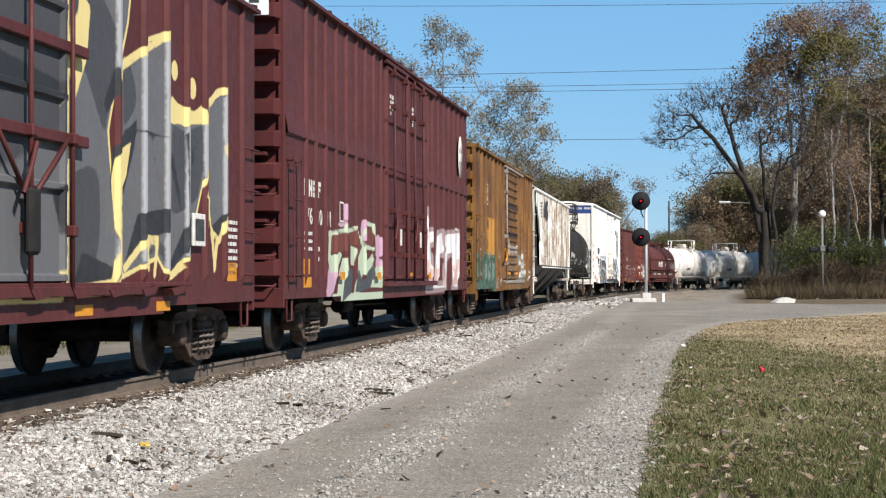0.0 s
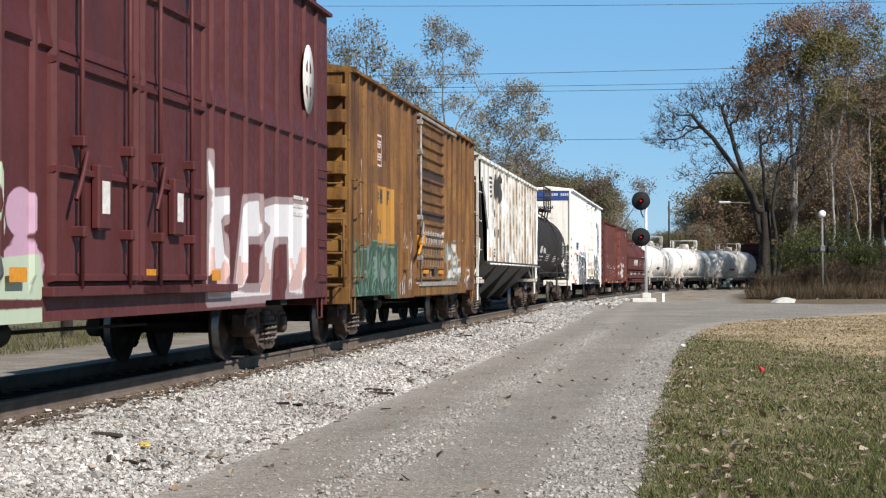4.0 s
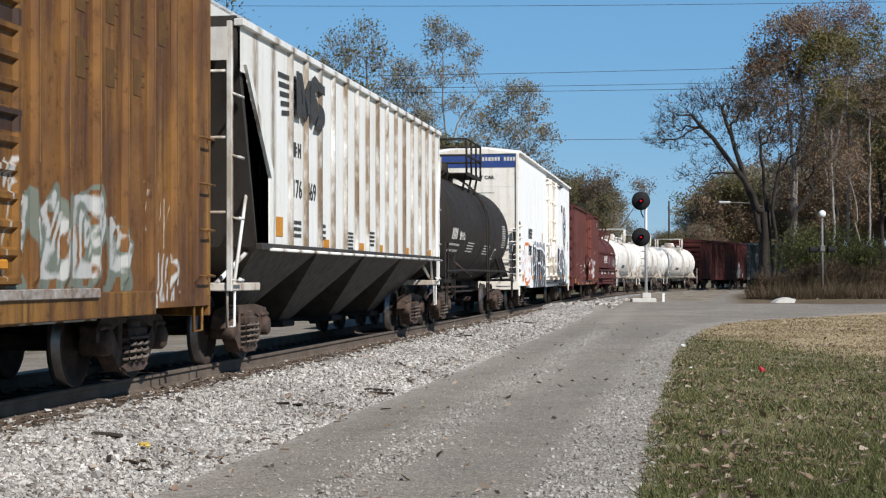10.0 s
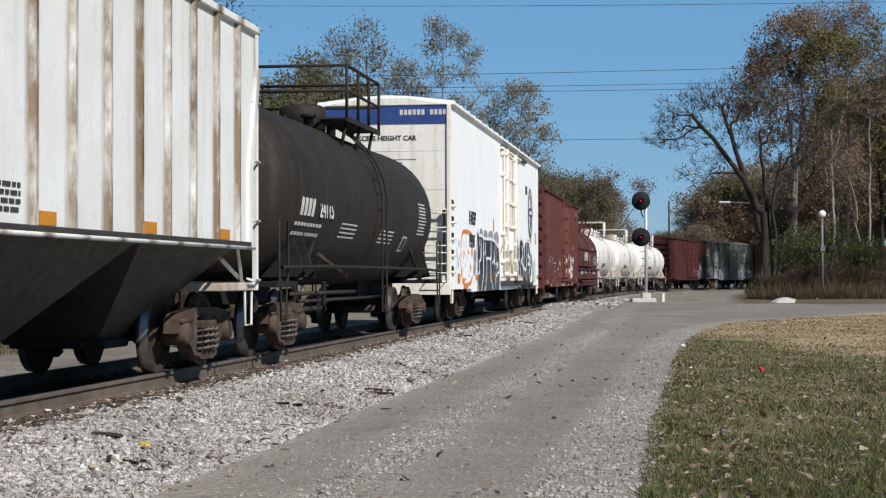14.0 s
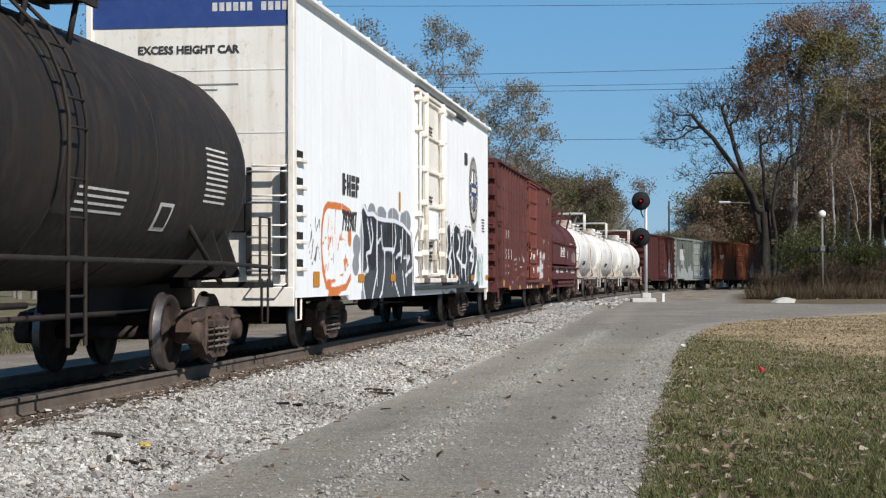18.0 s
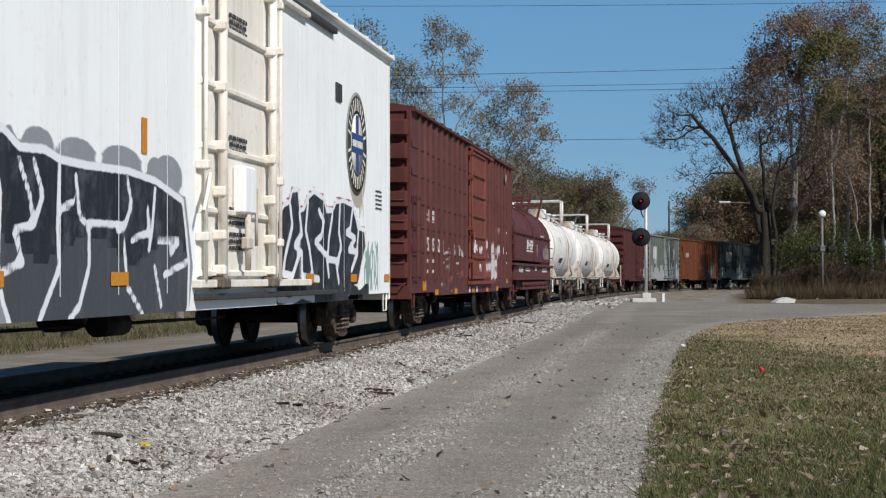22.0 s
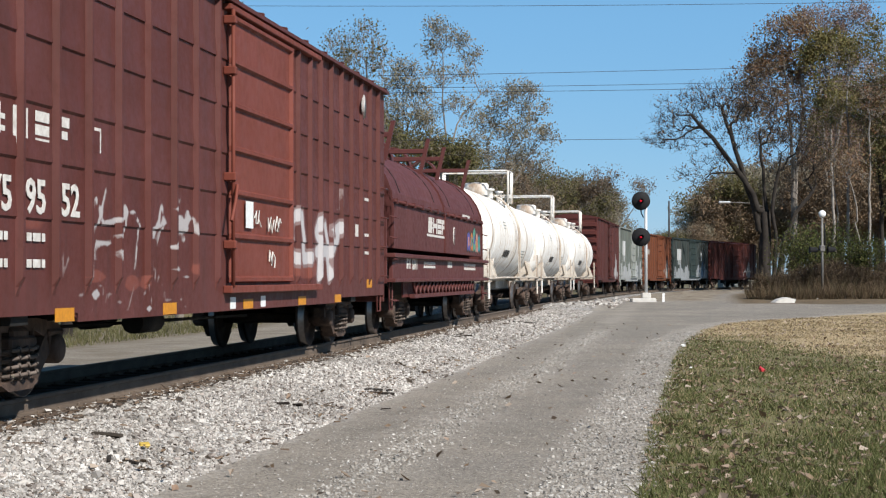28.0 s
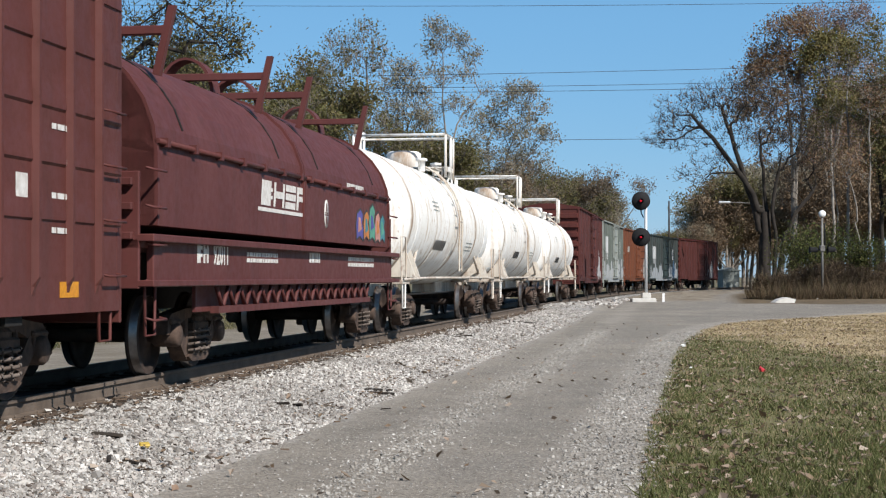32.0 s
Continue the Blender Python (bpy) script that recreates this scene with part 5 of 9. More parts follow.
    bs = Shape().lathe((1.0, 0.5, 0.75), [(-0.4, 0.0), (-0.38, 0.16), (0.38, 0.16), (0.4, 0.0)], 12).rod((-h + 1, -0.5, 0.72), (h - 1, -0.5, 0.72), 0.022)
    part("brake_rigging", bs, UNDER, car)
    return car


def coil_car(label, L):
    car = thing("coil_car", label, "freight car", "train")
    half = 1.42
    z0, zs, zt = 1.66, 2.42, 3.72
    arc = [(-half, z0), (-half, zs)]
    for t in np.linspace(math.pi, 0, 15)[1:-1]:
        arc.append((half * math.cos(t), zs + (zt - zs) * math.sin(t)))
    arc += [(half, zs), (half, z0)]
    for x0, x1 in ((-L / 2 + 0.45, -0.02), (0.02, L / 2 - 0.45)):
        sh = Shape().prism(arc, x0, x1, "yz")
        cover = part("cover", sh, COIL_RED, car, "faded red rounded steel cover half")
        me = cover.data
        for x in (x0, x1 - 0.06):
            rim = Shape()
            o = [(u * 1.025, zs + (w - zs) * 1.03 if w > zs else w) for u, w in arc]
            rim.prism(o, x, x + 0.06, "yz")
            part("rim", rim, COIL_RED, cover)
        rl = Shape()
        for sg in (-1, 1):
            rl.rod((x0, sg * (half + 0.03), zs + 0.12), (x1, sg * (half + 0.03), zs + 0.12), 0.03, 6)
            for x in np.linspace(x0 + 0.3, x1 - 0.3, 7):
                rl.box(x - 0.05, x + 0.05, *sorted((sg * (half - 0.05), sg * (half + 0.07))), zs + 0.07, zs + 0.17)
        part("clamp_rail", rl, COIL_RED, cover)
        for x in (x0 + 1.2, x1 - 1.2):
            for sg in (-1, 1):
                post = Shape().prism([(sg * 1.02, zt - 0.34), (sg * 1.10, zt - 0.36), (sg * 1.28, zt + 0.42), (sg * 1.20, zt + 0.42)], x - 0.05, x + 0.05, "yz")
                part("stacking_post", post, COIL_RED, cover)
            part("stacking_bar", Shape().box(x - 0.05, x + 0.05, -1.16, 1.16, zt + 0.10, zt + 0.20, 0.01), COIL_RED, cover)
            ring = [(0.40 * math.cos(t), zt - 0.05 + 0.5 * math.sin(t)) for t in np.linspace(0, math.pi, 13)]
            hoop = Shape().prism(ring + [(0.9 * u, w - 0.035) for u, w in ring[::-1]], x + 0.12, x + 0.48, "yz")
            part("lifting_hoop", hoop, COIL_RED, cover, "flat bent lifting hoop")
            band = [(half * 1.006 * math.cos(t), zs + (zt - zs) * 1.006 * math.sin(t)) for t in np.linspace(0.25, math.pi - 0.25, 15)]
            strap = Shape().prism(band + [(0.985 * u, w - 0.03) for u, w in band[::-1]], x - 0.11, x - 0.06, "yz")
            part("strap", strap, UNDER, cover, "dark strap over the cover")
    sh = Shape()
    for sg in (-1, 1):
        sh.box(-L / 2 + 0.3, L / 2 - 0.3, *sorted((sg * 1.38, sg * 1.46)), 1.05, 1.55, 0.01)
        sh.box(-L / 2, L / 2, *sorted((sg * 1.36, sg * 1.56)), 1.48, 1.56, 0.01).box(-L / 2, L / 2, *sorted((sg * 1.36, sg * 1.56)), 1.02, 1.09, 0.01)
    sh.box(-L / 2, L / 2, -1.4, 1.4, 1.42, 1.5)
    part("deck_frame", sh, COIL_RED, car)
    tr = Shape()
    for sg in (-1, 1):
        tr.box(-L / 2 + 2.6, L / 2 - 2.6, *sorted((sg * 1.40, sg * 1.50)), 0.70, 0.78)
        xs = np.linspace(-L / 2 + 2.6, L / 2 - 2.6, 19)
        for p, q in zip(xs, xs[1:]):
            tr.rod((p, sg * 1.47, 1.02), ((p + q) / 2, sg * 1.47, 0.76), 0.028, 5).rod(((p + q) / 2, sg * 1.47, 0.76), (q, sg * 1.47, 1.02), 0.028, 5)
        tr.box(-L / 2 + 2.2, L / 2 - 2.2, *sorted((sg * 1.30, sg * 1.34)), 0.72, 1.05)
    part("truss_sill", tr, COIL_RED, car)
    part("centre_sill", Shape().box(-L / 2, L / 2, -0.3, 0.3, 0.72, 1.42), UNDER, car)
    for sg in (-1, 1):
        end = Shape().box(min(sg * (L / 2 - 0.06), sg * L / 2), max(sg * (L / 2 - 0.06), sg * L / 2), -1.4, 1.4, 1.0, 2.2, 0.01)
        for z in (1.5, 1.8, 2.05):
            end.box(min(sg * L / 2, sg * (L / 2 + 0.08)), max(sg * L / 2, sg * (L / 2 + 0.08)), -1.35, 1.35, z, z + 0.08, 0.01)
        part("bulkhead", end, COIL_RED, car)
        for s2 in (-1, 1):
            ladder(car, "y", sg * (L / 2 - 0.3) - 0.22, sg * (L / 2 - 0.3) + 0.22, s2 * 1.45, 0.6, 2.3, 5, COIL_RED, 0.08, 0.014, stiles=False, name="grab_irons")
            stirrup(car, sg * (L / 2 - 0.3), s2 * 1.42, 0.42, 1.02, COIL_RED)
        coupler(car, sg * (L / 2), sg)
        truck(car, sg * (L / 2 - 2.0))
    return car




def poly_sd(x, z, poly):
    """Inside-positive distance to a polygon."""
    d = seg_dist(x, z, list(poly) + [poly[0]])
    inside = np.zeros(x.shape, bool)
    for (ax, az), (bx, bz) in zip(poly, list(poly[1:]) + [poly[0]]):
        if az != bz:
            inside ^= ((az > z) != (bz > z)) & (x < (bx - ax) * (z - az) / (bz - az) + ax)
    return np.where(inside, d, -d)


def any_of(x, z, polys):
    d = np.full(x.shape, -9.0)
    for p in polys:
        d = np.maximum(d, poly_sd(x, z, p))
    return d


def blobs(x, z, items):
    """Inside-positive distance to ellipses (cx, cz, rx, rz)."""
    d = np.full(x.shape, -9.0)
    for cx, cz, rx, rz in items:
        d = np.maximum(d, (1 - np.hypot((x - cx) / rx, (z - cz) / rz)) * min(rx, rz))
    return d


def scrawl(seed, x0, x1, z0, z1, count, knots=5):
    """Loose tag strokes that lean and loop within a box."""
    r = random.Random(seed)
    out = []
    for i in range(count):
        cx = x0 + (x1 - x0) * (i + 0.5) / count
        w = (x1 - x0) / count
        pts = []
        for k in range(knots):
            u = k / (knots - 1)
            pts.append((cx + w * r.uniform(-0.55, 0.55), z0 + (z1 - z0) * min(1, max(0, (u if i % 2 else 1 - u) + r.uniform(-0.22, 0.22)))))
        out.append(pts)
    return out


def relief(name, parent, material, plane, us, zs, at, sg, height, label=""):
    """One pressed sheet: a grid over (u, z) raised outward by height(U, Z); plane 'y' runs along x, plane 'x' across the car."""
    us, zs = np.unique(np.round(us, 3)), np.unique(np.round(zs, 3))
    U, Z = np.meshgrid(us, zs)
    h = height(U, Z)
    o = at + sg * h
    pts = np.stack([U, o, Z] if plane == "y" else [o, U, Z], -1).reshape(-1, 3)
    nu, nz = len(us), len(zs)
    i = np.arange(nu * nz).reshape(nz, nu)
    q = np.stack([i[:-1, :-1], i[:-1, 1:], i[1:, 1:], i[1:, :-1]], -1).reshape(-1, 4)
    if (sg > 0) == (plane == "y"):
        q = q[:, ::-1]
    me = bpy.data.meshes.new(name)
    me.from_pydata(pts.tolist(), [], q.tolist())
    me.materials.append(material)
    return part(name, me, None, parent, label)


def around(vals, w):
    return np.concatenate([[v - w, v - w * 0.5, v + w * 0.5, v + w] for v in vals])


def corrugated_end(car, material, x, sg, half, z0, z1, rows, depth=0.13, label="", wide=0.62):
    """An end wall with pressed horizontal corrugations; sg points outward along x."""
    pitch = (z1 - z0 - 0.2) / rows
    cz = z0 + 0.1 + pitch * (np.arange(rows) + 0.5)
    hw = pitch * wide / 2
    zs = np.concatenate([[z0, z1], *[[c - hw, c - hw * 0.7, c - hw * 0.3, c + hw * 0.3, c + hw * 0.7, c + hw] for c in cz]])
    us = np.concatenate([np.linspace(-half, half, 9), [s2 * (half - k) for s2 in (-1, 1) for k in (0.03, 0.06, 0.1, 0.14, 0.22)]])

    def height(U, Z):
        h = np.zeros_like(U)
        for c in cz:
            u = np.clip((Z - c) / hw, -1, 1)
            h = np.maximum(h, np.where(np.abs(Z - c) <= hw + 1e-6, np.clip((1 - np.abs(u)) / 0.3, 0, 1), 0))
        return h * depth * np.clip((half - 0.03 - np.abs(U)) / 0.07, 0, 1)
    e = relief("end_wall", car, material, "x", us, zs, x, sg, height, label)
    for s2 in (-1, 1):
        y0, y1 = sorted((s2 * (half + 0.004), s2 * (half - 0.09)))
        part("corner_post", Shape().box(min(x - sg * 0.1, x + sg * 0.05), max(x - sg * 0.1, x + sg * 0.05), y0, y1, z0, z1, 0.012), material, e)
    return e


def box_door(car, material, xc, w, z0, z1, y, detail=True, rows=6, rib=0.045, rods=(), name="door", mid_post=False, hardware=None):
    metal = hardware or material
    sg = -1 if y < 0 else 1

    def yy(o):
        return tuple(sorted((y, y + sg * o)))
    cz = [z0 + 0.04 + (z1 - z0 - 0.08) * i / rows for i in range(rows + 1)]
    us = np.concatenate([[xc - w / 2, xc + w / 2], around([xc - w / 2 + 0.06, xc + w / 2 - 0.06] + ([xc] if mid_post else []), 0.05)])
    if material.name.find("_tags") >= 0:
        us = np.concatenate([us, np.linspace(xc - w / 2, xc + w / 2, 90)])
    us = np.clip(us, xc - w / 2, xc + w / 2)
    zs = np.clip(np.concatenate([[z0, z1], around(cz, 0.045), np.linspace(z0, z1, 90) if material.name.find("_tags") >= 0 else []]), z0, z1)

    def height(U, Z):
        h = np.full_like(U, 0.03)
        e = np.minimum(np.abs(U - xc + w / 2 - 0.06), np.abs(U - xc - w / 2 + 0.06))
        if mid_post:
            e = np.minimum(e, np.abs(U - xc))
        h = np.maximum(h, 0.03 + rib * np.clip((0.05 - e) / 0.025, 0, 1))
        for c in cz:
            h = np.maximum(h, 0.03 + rib * np.clip((0.045 - np.abs(Z - c)) / 0.022, 0, 1))
        h[(U <= xc - w / 2 + 1e-4) | (U >= xc + w / 2 - 1e-4) | (Z <= z0 + 1e-4) | (Z >= z1 - 1e-4)] = 0.0
        return h
    d = relief(name, car, material, "y", us, zs, y, sg, height)
    part("door_track", Shape().box(xc - w * 0.55, xc + w * 1.02, *yy(0.11), z0 - 0.12, z0 - 0.03, 0.008), metal, d)
    part("upper_track", Shape().box(xc - w * 0.55, xc + w * 1.02, *yy(0.10), z1 + 0.02, z1 + 0.09, 0.008), metal, d)
    if detail:
        for x in rods or (xc - w / 2 - 0.09,):
            part("lock_rod", Shape().rod((x, y + sg * 0.11, z0 - 0.05), (x, y + sg * 0.11, z1 + 0.02), 0.024, 8), metal, d)
            for z in (z0 + 0.45, z0 + 1.25, z1 - 0.7, z1 - 0.1):
                part("rod_keeper", Shape().box(x - 0.05, x + 0.05, *yy(0.15), z - 0.05, z + 0.05, 0.012), metal, d)
        x = (rods[0] if rods else xc - w / 2 - 0.09)
        part("door_lever", Shape().pipe([(x, y + sg * 0.16, z0 + 1.15), (x - 0.16, y + sg * 0.18, z0 + 0.95), (x - 0.30, y + sg * 0.17, z0 + 0.72)], 0.022), metal, d)
    return d


# ------------------------------------------------------------------ sprayed paint on the sides, car by car
SILVER, SOOT, CREAM_Y = (0.105, 0.105, 0.110), (0.022, 0.023, 0.026), (0.62, 0.50, 0.21)


def spray_silver(x, z):
    fill = any_of(x, z, [
        [(3.05, 0.98), (3.05, 4.4), (4.85, 4.4), (4.62, 3.6), (4.28, 3.0), (4.05, 2.5), (4.4, 1.0)],
        [(4.5, 1.15), (4.46, 3.16), (5.2, 3.42), (5.28, 3.5), (5.93, 3.66), (5.98, 1.12), (5.6, 1.35)],
        [(6.02, 1.2), (6.05, 2.8), (6.55, 2.75), (7.45, 2.92), (7.3, 2.3), (6.95, 1.8), (6.6, 1.35)],
        [(7.52, 3.12), (7.85, 3.2), (8.25, 3.32), (8.24, 2.75), (8.1, 2.62), (8.22, 2.4), (8.2, 1.85), (7.9, 1.62), (7.6, 1.7), (7.4, 2.3)],
        [(-4.0, 0.95), (-4.0, 4.3), (2.9, 4.3), (2.9, 0.95)]])
    dark = any_of(x, z, [
        [(1.85, 2.96), (2.23, 3.06), (2.88, 3), (2.91, 2.66), (2.49, 2.69), (2.05, 2.63), (1.87, 2.55)], [(1.1, 1.69), (1.88, 1.58), (2.89, 1.96), (3.03, 1.22), (1.1, 1.17)],
        [(4.55, 1.25), (4.95, 1.75), (6.0, 1.85), (6.0, 1.6), (5.2, 1.5)], [(4.12, 1.95), (4.2, 2.35), (4.95, 2.7), (4.85, 2.4), (4.5, 1.9)],
        [(6.0, 1.15), (6.6, 1.4), (6.6, 1.7), (6.05, 1.3)], [(6.05, 2.3), (6.45, 1.75), (6.4, 2.0), (6.1, 2.45)], [(7.6, 1.7), (8.22, 1.9), (8.2, 1.7), (7.8, 1.52)],
        [(3.1, 0.98), (3.4, 1.35), (4.3, 1.2), (4.35, 0.98)], [(3.2, 3.6), (3.9, 4.4), (3.2, 4.4)], [(3.95, 2.75), (4.3, 3.15), (4.35, 2.9), (4.05, 2.65)],
        [(-3.2, 2.6), (-1.2, 3.9), (0.8, 2.9), (-0.6, 2.4)]])
    dark = np.maximum(dark, strokes(x, z, [[(5.22, 3.4), (5.25, 1.6)], [(6.55, 2.7), (6.6, 1.5)], [(7.35, 2.9), (7.5, 1.8)], [(4.5, 2.55), (5.9, 2.6)], [(5.4, 2.55), (5.55, 2.2), (5.95, 2.25)], [(6.75, 2.55), (6.95, 2.35), (6.7, 2.2), (6.95, 2.6)]], 0.018))
    yel = any_of(x, z, [[(1.76, 2.52), (2.05, 2.63), (2.49, 2.69), (2.82, 2.62), (2.79, 2.42), (2.65, 2.56), (2.55, 2.52), (2.46, 2.56), (2.36, 2.48), (2.24, 2.54), (2.09, 2.48), (1.97, 2.51), (1.81, 2.41)], [(3.09, 3.43), (3.45, 3.51), (3.52, 3.23), (3.3, 2.95), (3.09, 2.83), (3.02, 3.07)], [(6.02, 3.06), (6.3, 2.98), (6.9, 2.95), (7.2, 3.05), (7.45, 2.86), (6.05, 2.74)], [(4.15, 2.05), (4.3, 2.3), (4.75, 2.45), (4.6, 2.1), (4.35, 1.85)], [(3.25, 3.2), (3.3, 3.7), (3.6, 3.6), (3.5, 3.1), (3.2, 2.7)]])
    yel = np.maximum(yel, blobs(x, z, [(6.18, 3.32, 0.12, 0.11), (6.85, 3.2, 0.14, 0.12)]))
    yel = np.maximum(yel, strokes(x, z, [[(4.2, 2.0), (4.4, 1.5), (4.2, 1.0)], [(4.55, 1.2), (5.2, 1.5), (5.6, 1.5), (5.5, 1.15)], [(7.6, 1.66), (7.75, 1.2)], [(7.85, 1.55), (7.72, 1.2)], [(8.2, 1.85), (7.95, 1.55), (7.6, 1.62)], [(7.3, 2.05), (7.5, 2.0), (7.45, 1.7)], [(5.25, 1.5), (5.3, 1.2)], [(6.0, 1.12), (6.5, 1.25)], [(3.1, 1.0), (4.3, 1.06)], [(4.45, 3.15), (5.2, 3.42), (5.93, 3.66)], [(7.52, 3.1), (7.8, 3.25), (8.25, 3.34)], [(8.25, 2.75), (8.1, 2.62), (8.24, 2.45)]], 0.045))
    yel = np.maximum(yel, strokes(x, z, [[(1.53, 2.7), (1.75, 3.02), (1.99, 2.66)], [(2.05, 2.31), (2.43, 2.39), (2.75, 2.1)], [(1.62, 2.55), (1.69, 2.44)], [(1.53, 2.49), (1.78, 2.5)], [(1.53, 2.15), (1.88, 2.14), (1.76, 1.85)], [(1.54, 1.17), (2.24, 1.22), (2.89, 1.17)]], 0.03))
    shade = np.minimum(fill - 0.05, 0.25 * np.sin(x * 2.3 + 1.5 * np.sin(z * 1.7)) + 0.2 * np.sin(z * 3.1 + x) - 0.1)
    shade = np.where(x < 3.0, np.minimum(fill, 0.3 * np.sin(x * 1.3 + z) + 0.1), shade)
    # pale stripes painted on the posts as the silver's sunlit highlights
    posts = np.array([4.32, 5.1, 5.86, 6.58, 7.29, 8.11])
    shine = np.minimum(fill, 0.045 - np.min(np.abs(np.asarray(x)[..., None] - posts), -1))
    return {"fill": fill, "dark": dark, "yel": yel, "shade": shade, "shine": shine}


NEAR_SILVER = car_paint("maroon_paint_with_silver_graffiti", (0.067, 0.0135, 0.013), (0.093, 0.021, 0.020), (0.025, 0.011, 0.009), (0.042, 0.018, 0.010), 0.35, 0.25,
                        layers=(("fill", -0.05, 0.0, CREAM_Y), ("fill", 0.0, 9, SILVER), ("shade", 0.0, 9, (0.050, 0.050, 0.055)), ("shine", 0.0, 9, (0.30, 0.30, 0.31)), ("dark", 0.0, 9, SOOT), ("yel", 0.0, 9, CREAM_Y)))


def spray_pastel(x, z):
    mint = strokes(x, z, [[(-6.53, 1.79), (-5.25, 1.85), (-4.42, 1.92)],
         [(-5.32, 1.93), (-5.1, 1.62)],
         [(-4.02, 1.7), (-3.52, 2.03), (-2.99, 2)],
         [(-2.99, 2), (-2.81, 1.5)],
         [(-3.85, 1.66), (-2.99, 1.59)],
         [(-4.42, 1.92), (-3.85, 1.68)]], 0.04)
    mint = np.maximum(mint, any_of(x, z, [[(-6.59, 1.36), (-6.53, 1.82), (-6.34, 1.81), (-6.41, 1.44), (-5.74, 1.51), (-5.53, 1.49), (-5.95, 1.21), (-6.4, 1.17)],
         [(-5.94, 0.73), (-5.81, 1.17), (-5.53, 1.41), (-5.1, 1.44), (-4.96, 1.21), (-5.25, 0.96), (-5.18, 0.71)],
         [(-4.88, 1.63), (-4.5, 1.6), (-4.58, 1.3), (-4.88, 1.32)],
         [(-4.65, 0.7), (-4.34, 1.39), (-3.85, 1.66), (-3.6, 1.37), (-2.99, 1.5), (-2.99, 1.31), (-3.52, 1.13), (-3.85, 1.17), (-4.18, 0.87)],
         [(-3.34, 0.95), (-2.99, 1.27), (-2.05, 1.32), (-1.95, 0.93)]]))
    mint = np.maximum(mint, np.minimum(np.minimum(x + 6.3, -2.0 - x), np.minimum(0.86 - z, z - 0.7)))
    brown = any_of(x, z, [[(-6.34, 1.77), (-5.32, 1.82), (-5.25, 1.54), (-6.34, 1.48)],
         [(-5.1, 1.83), (-4.5, 1.9), (-4.34, 1.64), (-4.88, 1.63)],
         [(-4.34, 1.82), (-3.85, 1.66), (-4.5, 1.3)],
         [(-3.52, 1.89), (-2.99, 1.98), (-2.99, 1.63), (-3.69, 1.66)]])
    pink = blobs(x, z, [(-5.32, 2.15, 0.26, 0.13), (-5.61, 1.94, 0.29, 0.04), (-3.8, 1.9, 0.23, 0.18), (-2.47, 1.65, 0.32, 0.21), (-6.34, 1.09, 0.29, 0.23), (-6.53, 0.9, 0.19, 0.11), (-2.43, 1.22, 0.48, 0.19)])
    grey = any_of(x, z, [[(-5.53, 0.72), (-5.32, 1.13), (-4.96, 1.25), (-4.65, 1.25), (-4.8, 0.87)],
         [(-4.5, 0.87), (-4.18, 1.26), (-3.85, 1.04), (-3.69, 1.13), (-2.99, 1.31), (-2.9, 1.13), (-3.17, 0.94), (-3.85, 0.88)]])
    wht = np.maximum(any_of(x, z, [[(3.07, 2.03), (3.77, 2.08), (3.81, 1.89), (3.54, 1.79), (3.86, 0.98), (3.02, 0.94)],
         [(4.57, 2.04), (5.32, 2.09), (5.38, 1.64), (4.67, 1.62), (4.57, 1), (4.16, 0.98)],
         [(5.47, 2), (6.12, 2.08), (7.89, 2.14), (7.75, 0.96), (6.97, 0.91), (6.9, 1.67), (6.12, 1.65), (6, 1.44), (5.88, 0.92), (5.38, 0.92), (5.47, 1.49), (6, 1.76), (5.54, 1.85)]]), strokes(x, z, [[(3.02, 2.46), (3.11, 2.05)],
         [(3.02, 0.9), (5.88, 0.92)],
         [(6.85, 0.86), (7.75, 0.88)]], 0.03))
    rosy = np.where(z < 1.45 + 0.18 * np.sin(x * 5), wht - 0.02, -9.0)
    return {"mint": mint, "brown": brown, "pink": pink, "grey": grey, "wht": wht, "rosy": rosy}


NEAR_PASTEL = car_paint("maroon_paint_with_pastel_graffiti", (0.068, 0.0138, 0.0132), (0.095, 0.0215, 0.0205), (0.026, 0.012, 0.011), (0.045, 0.018, 0.011), 0.35, 0.25,
                        layers=(("pink", 0, 9, (0.434, 0.269, 0.344)), ("brown", 0, 9, (0.125, 0.035, 0.026)), ("mint", 0, 9, (0.389, 0.449, 0.329)), ("grey", 0, 9, (0.053, 0.058, 0.063)), ("wht", -0.1, 0.0, (0.247, 0.180, 0.180)), ("wht", 0, 9, (0.598, 0.568, 0.568)), ("rosy", 0, 9, (0.494, 0.321, 0.284))))


GREEN_RIBS = (-7.45, -6.8, -5.84, -4.95, -4.14, -3.17, -2.35, -1.55, 2.6, 3.3, 4.1, 4.9, 5.7, 6.5, 7.3)


def loops(seed, x0, x1, z0, z1, count):
    """Fat looping letters in a row: a bent outline and an inner curl each."""
    r = random.Random(seed)
    out = []
    p = (x1 - x0) / count
    for i in range(count):
        c, w, h = x0 + p * (i + 0.5), p * 0.42, (z1 - z0) / 2
        m = (z0 + z1) / 2 + r.uniform(-0.08, 0.08)
        ring = [(c + w * math.cos(t + r.uniform(-0.2, 0.2)) + 0.12 * w * math.sin(2 * t), m + h * r.uniform(0.8, 1.0) * math.sin(t)) for t in np.linspace(1.2, 7.0, 11)]
        out += [ring, [(c + 0.4 * w * math.cos(t), m + 0.5 * h * math.sin(t)) for t in np.linspace(-1.0, 4.2, 7)]]
    return out


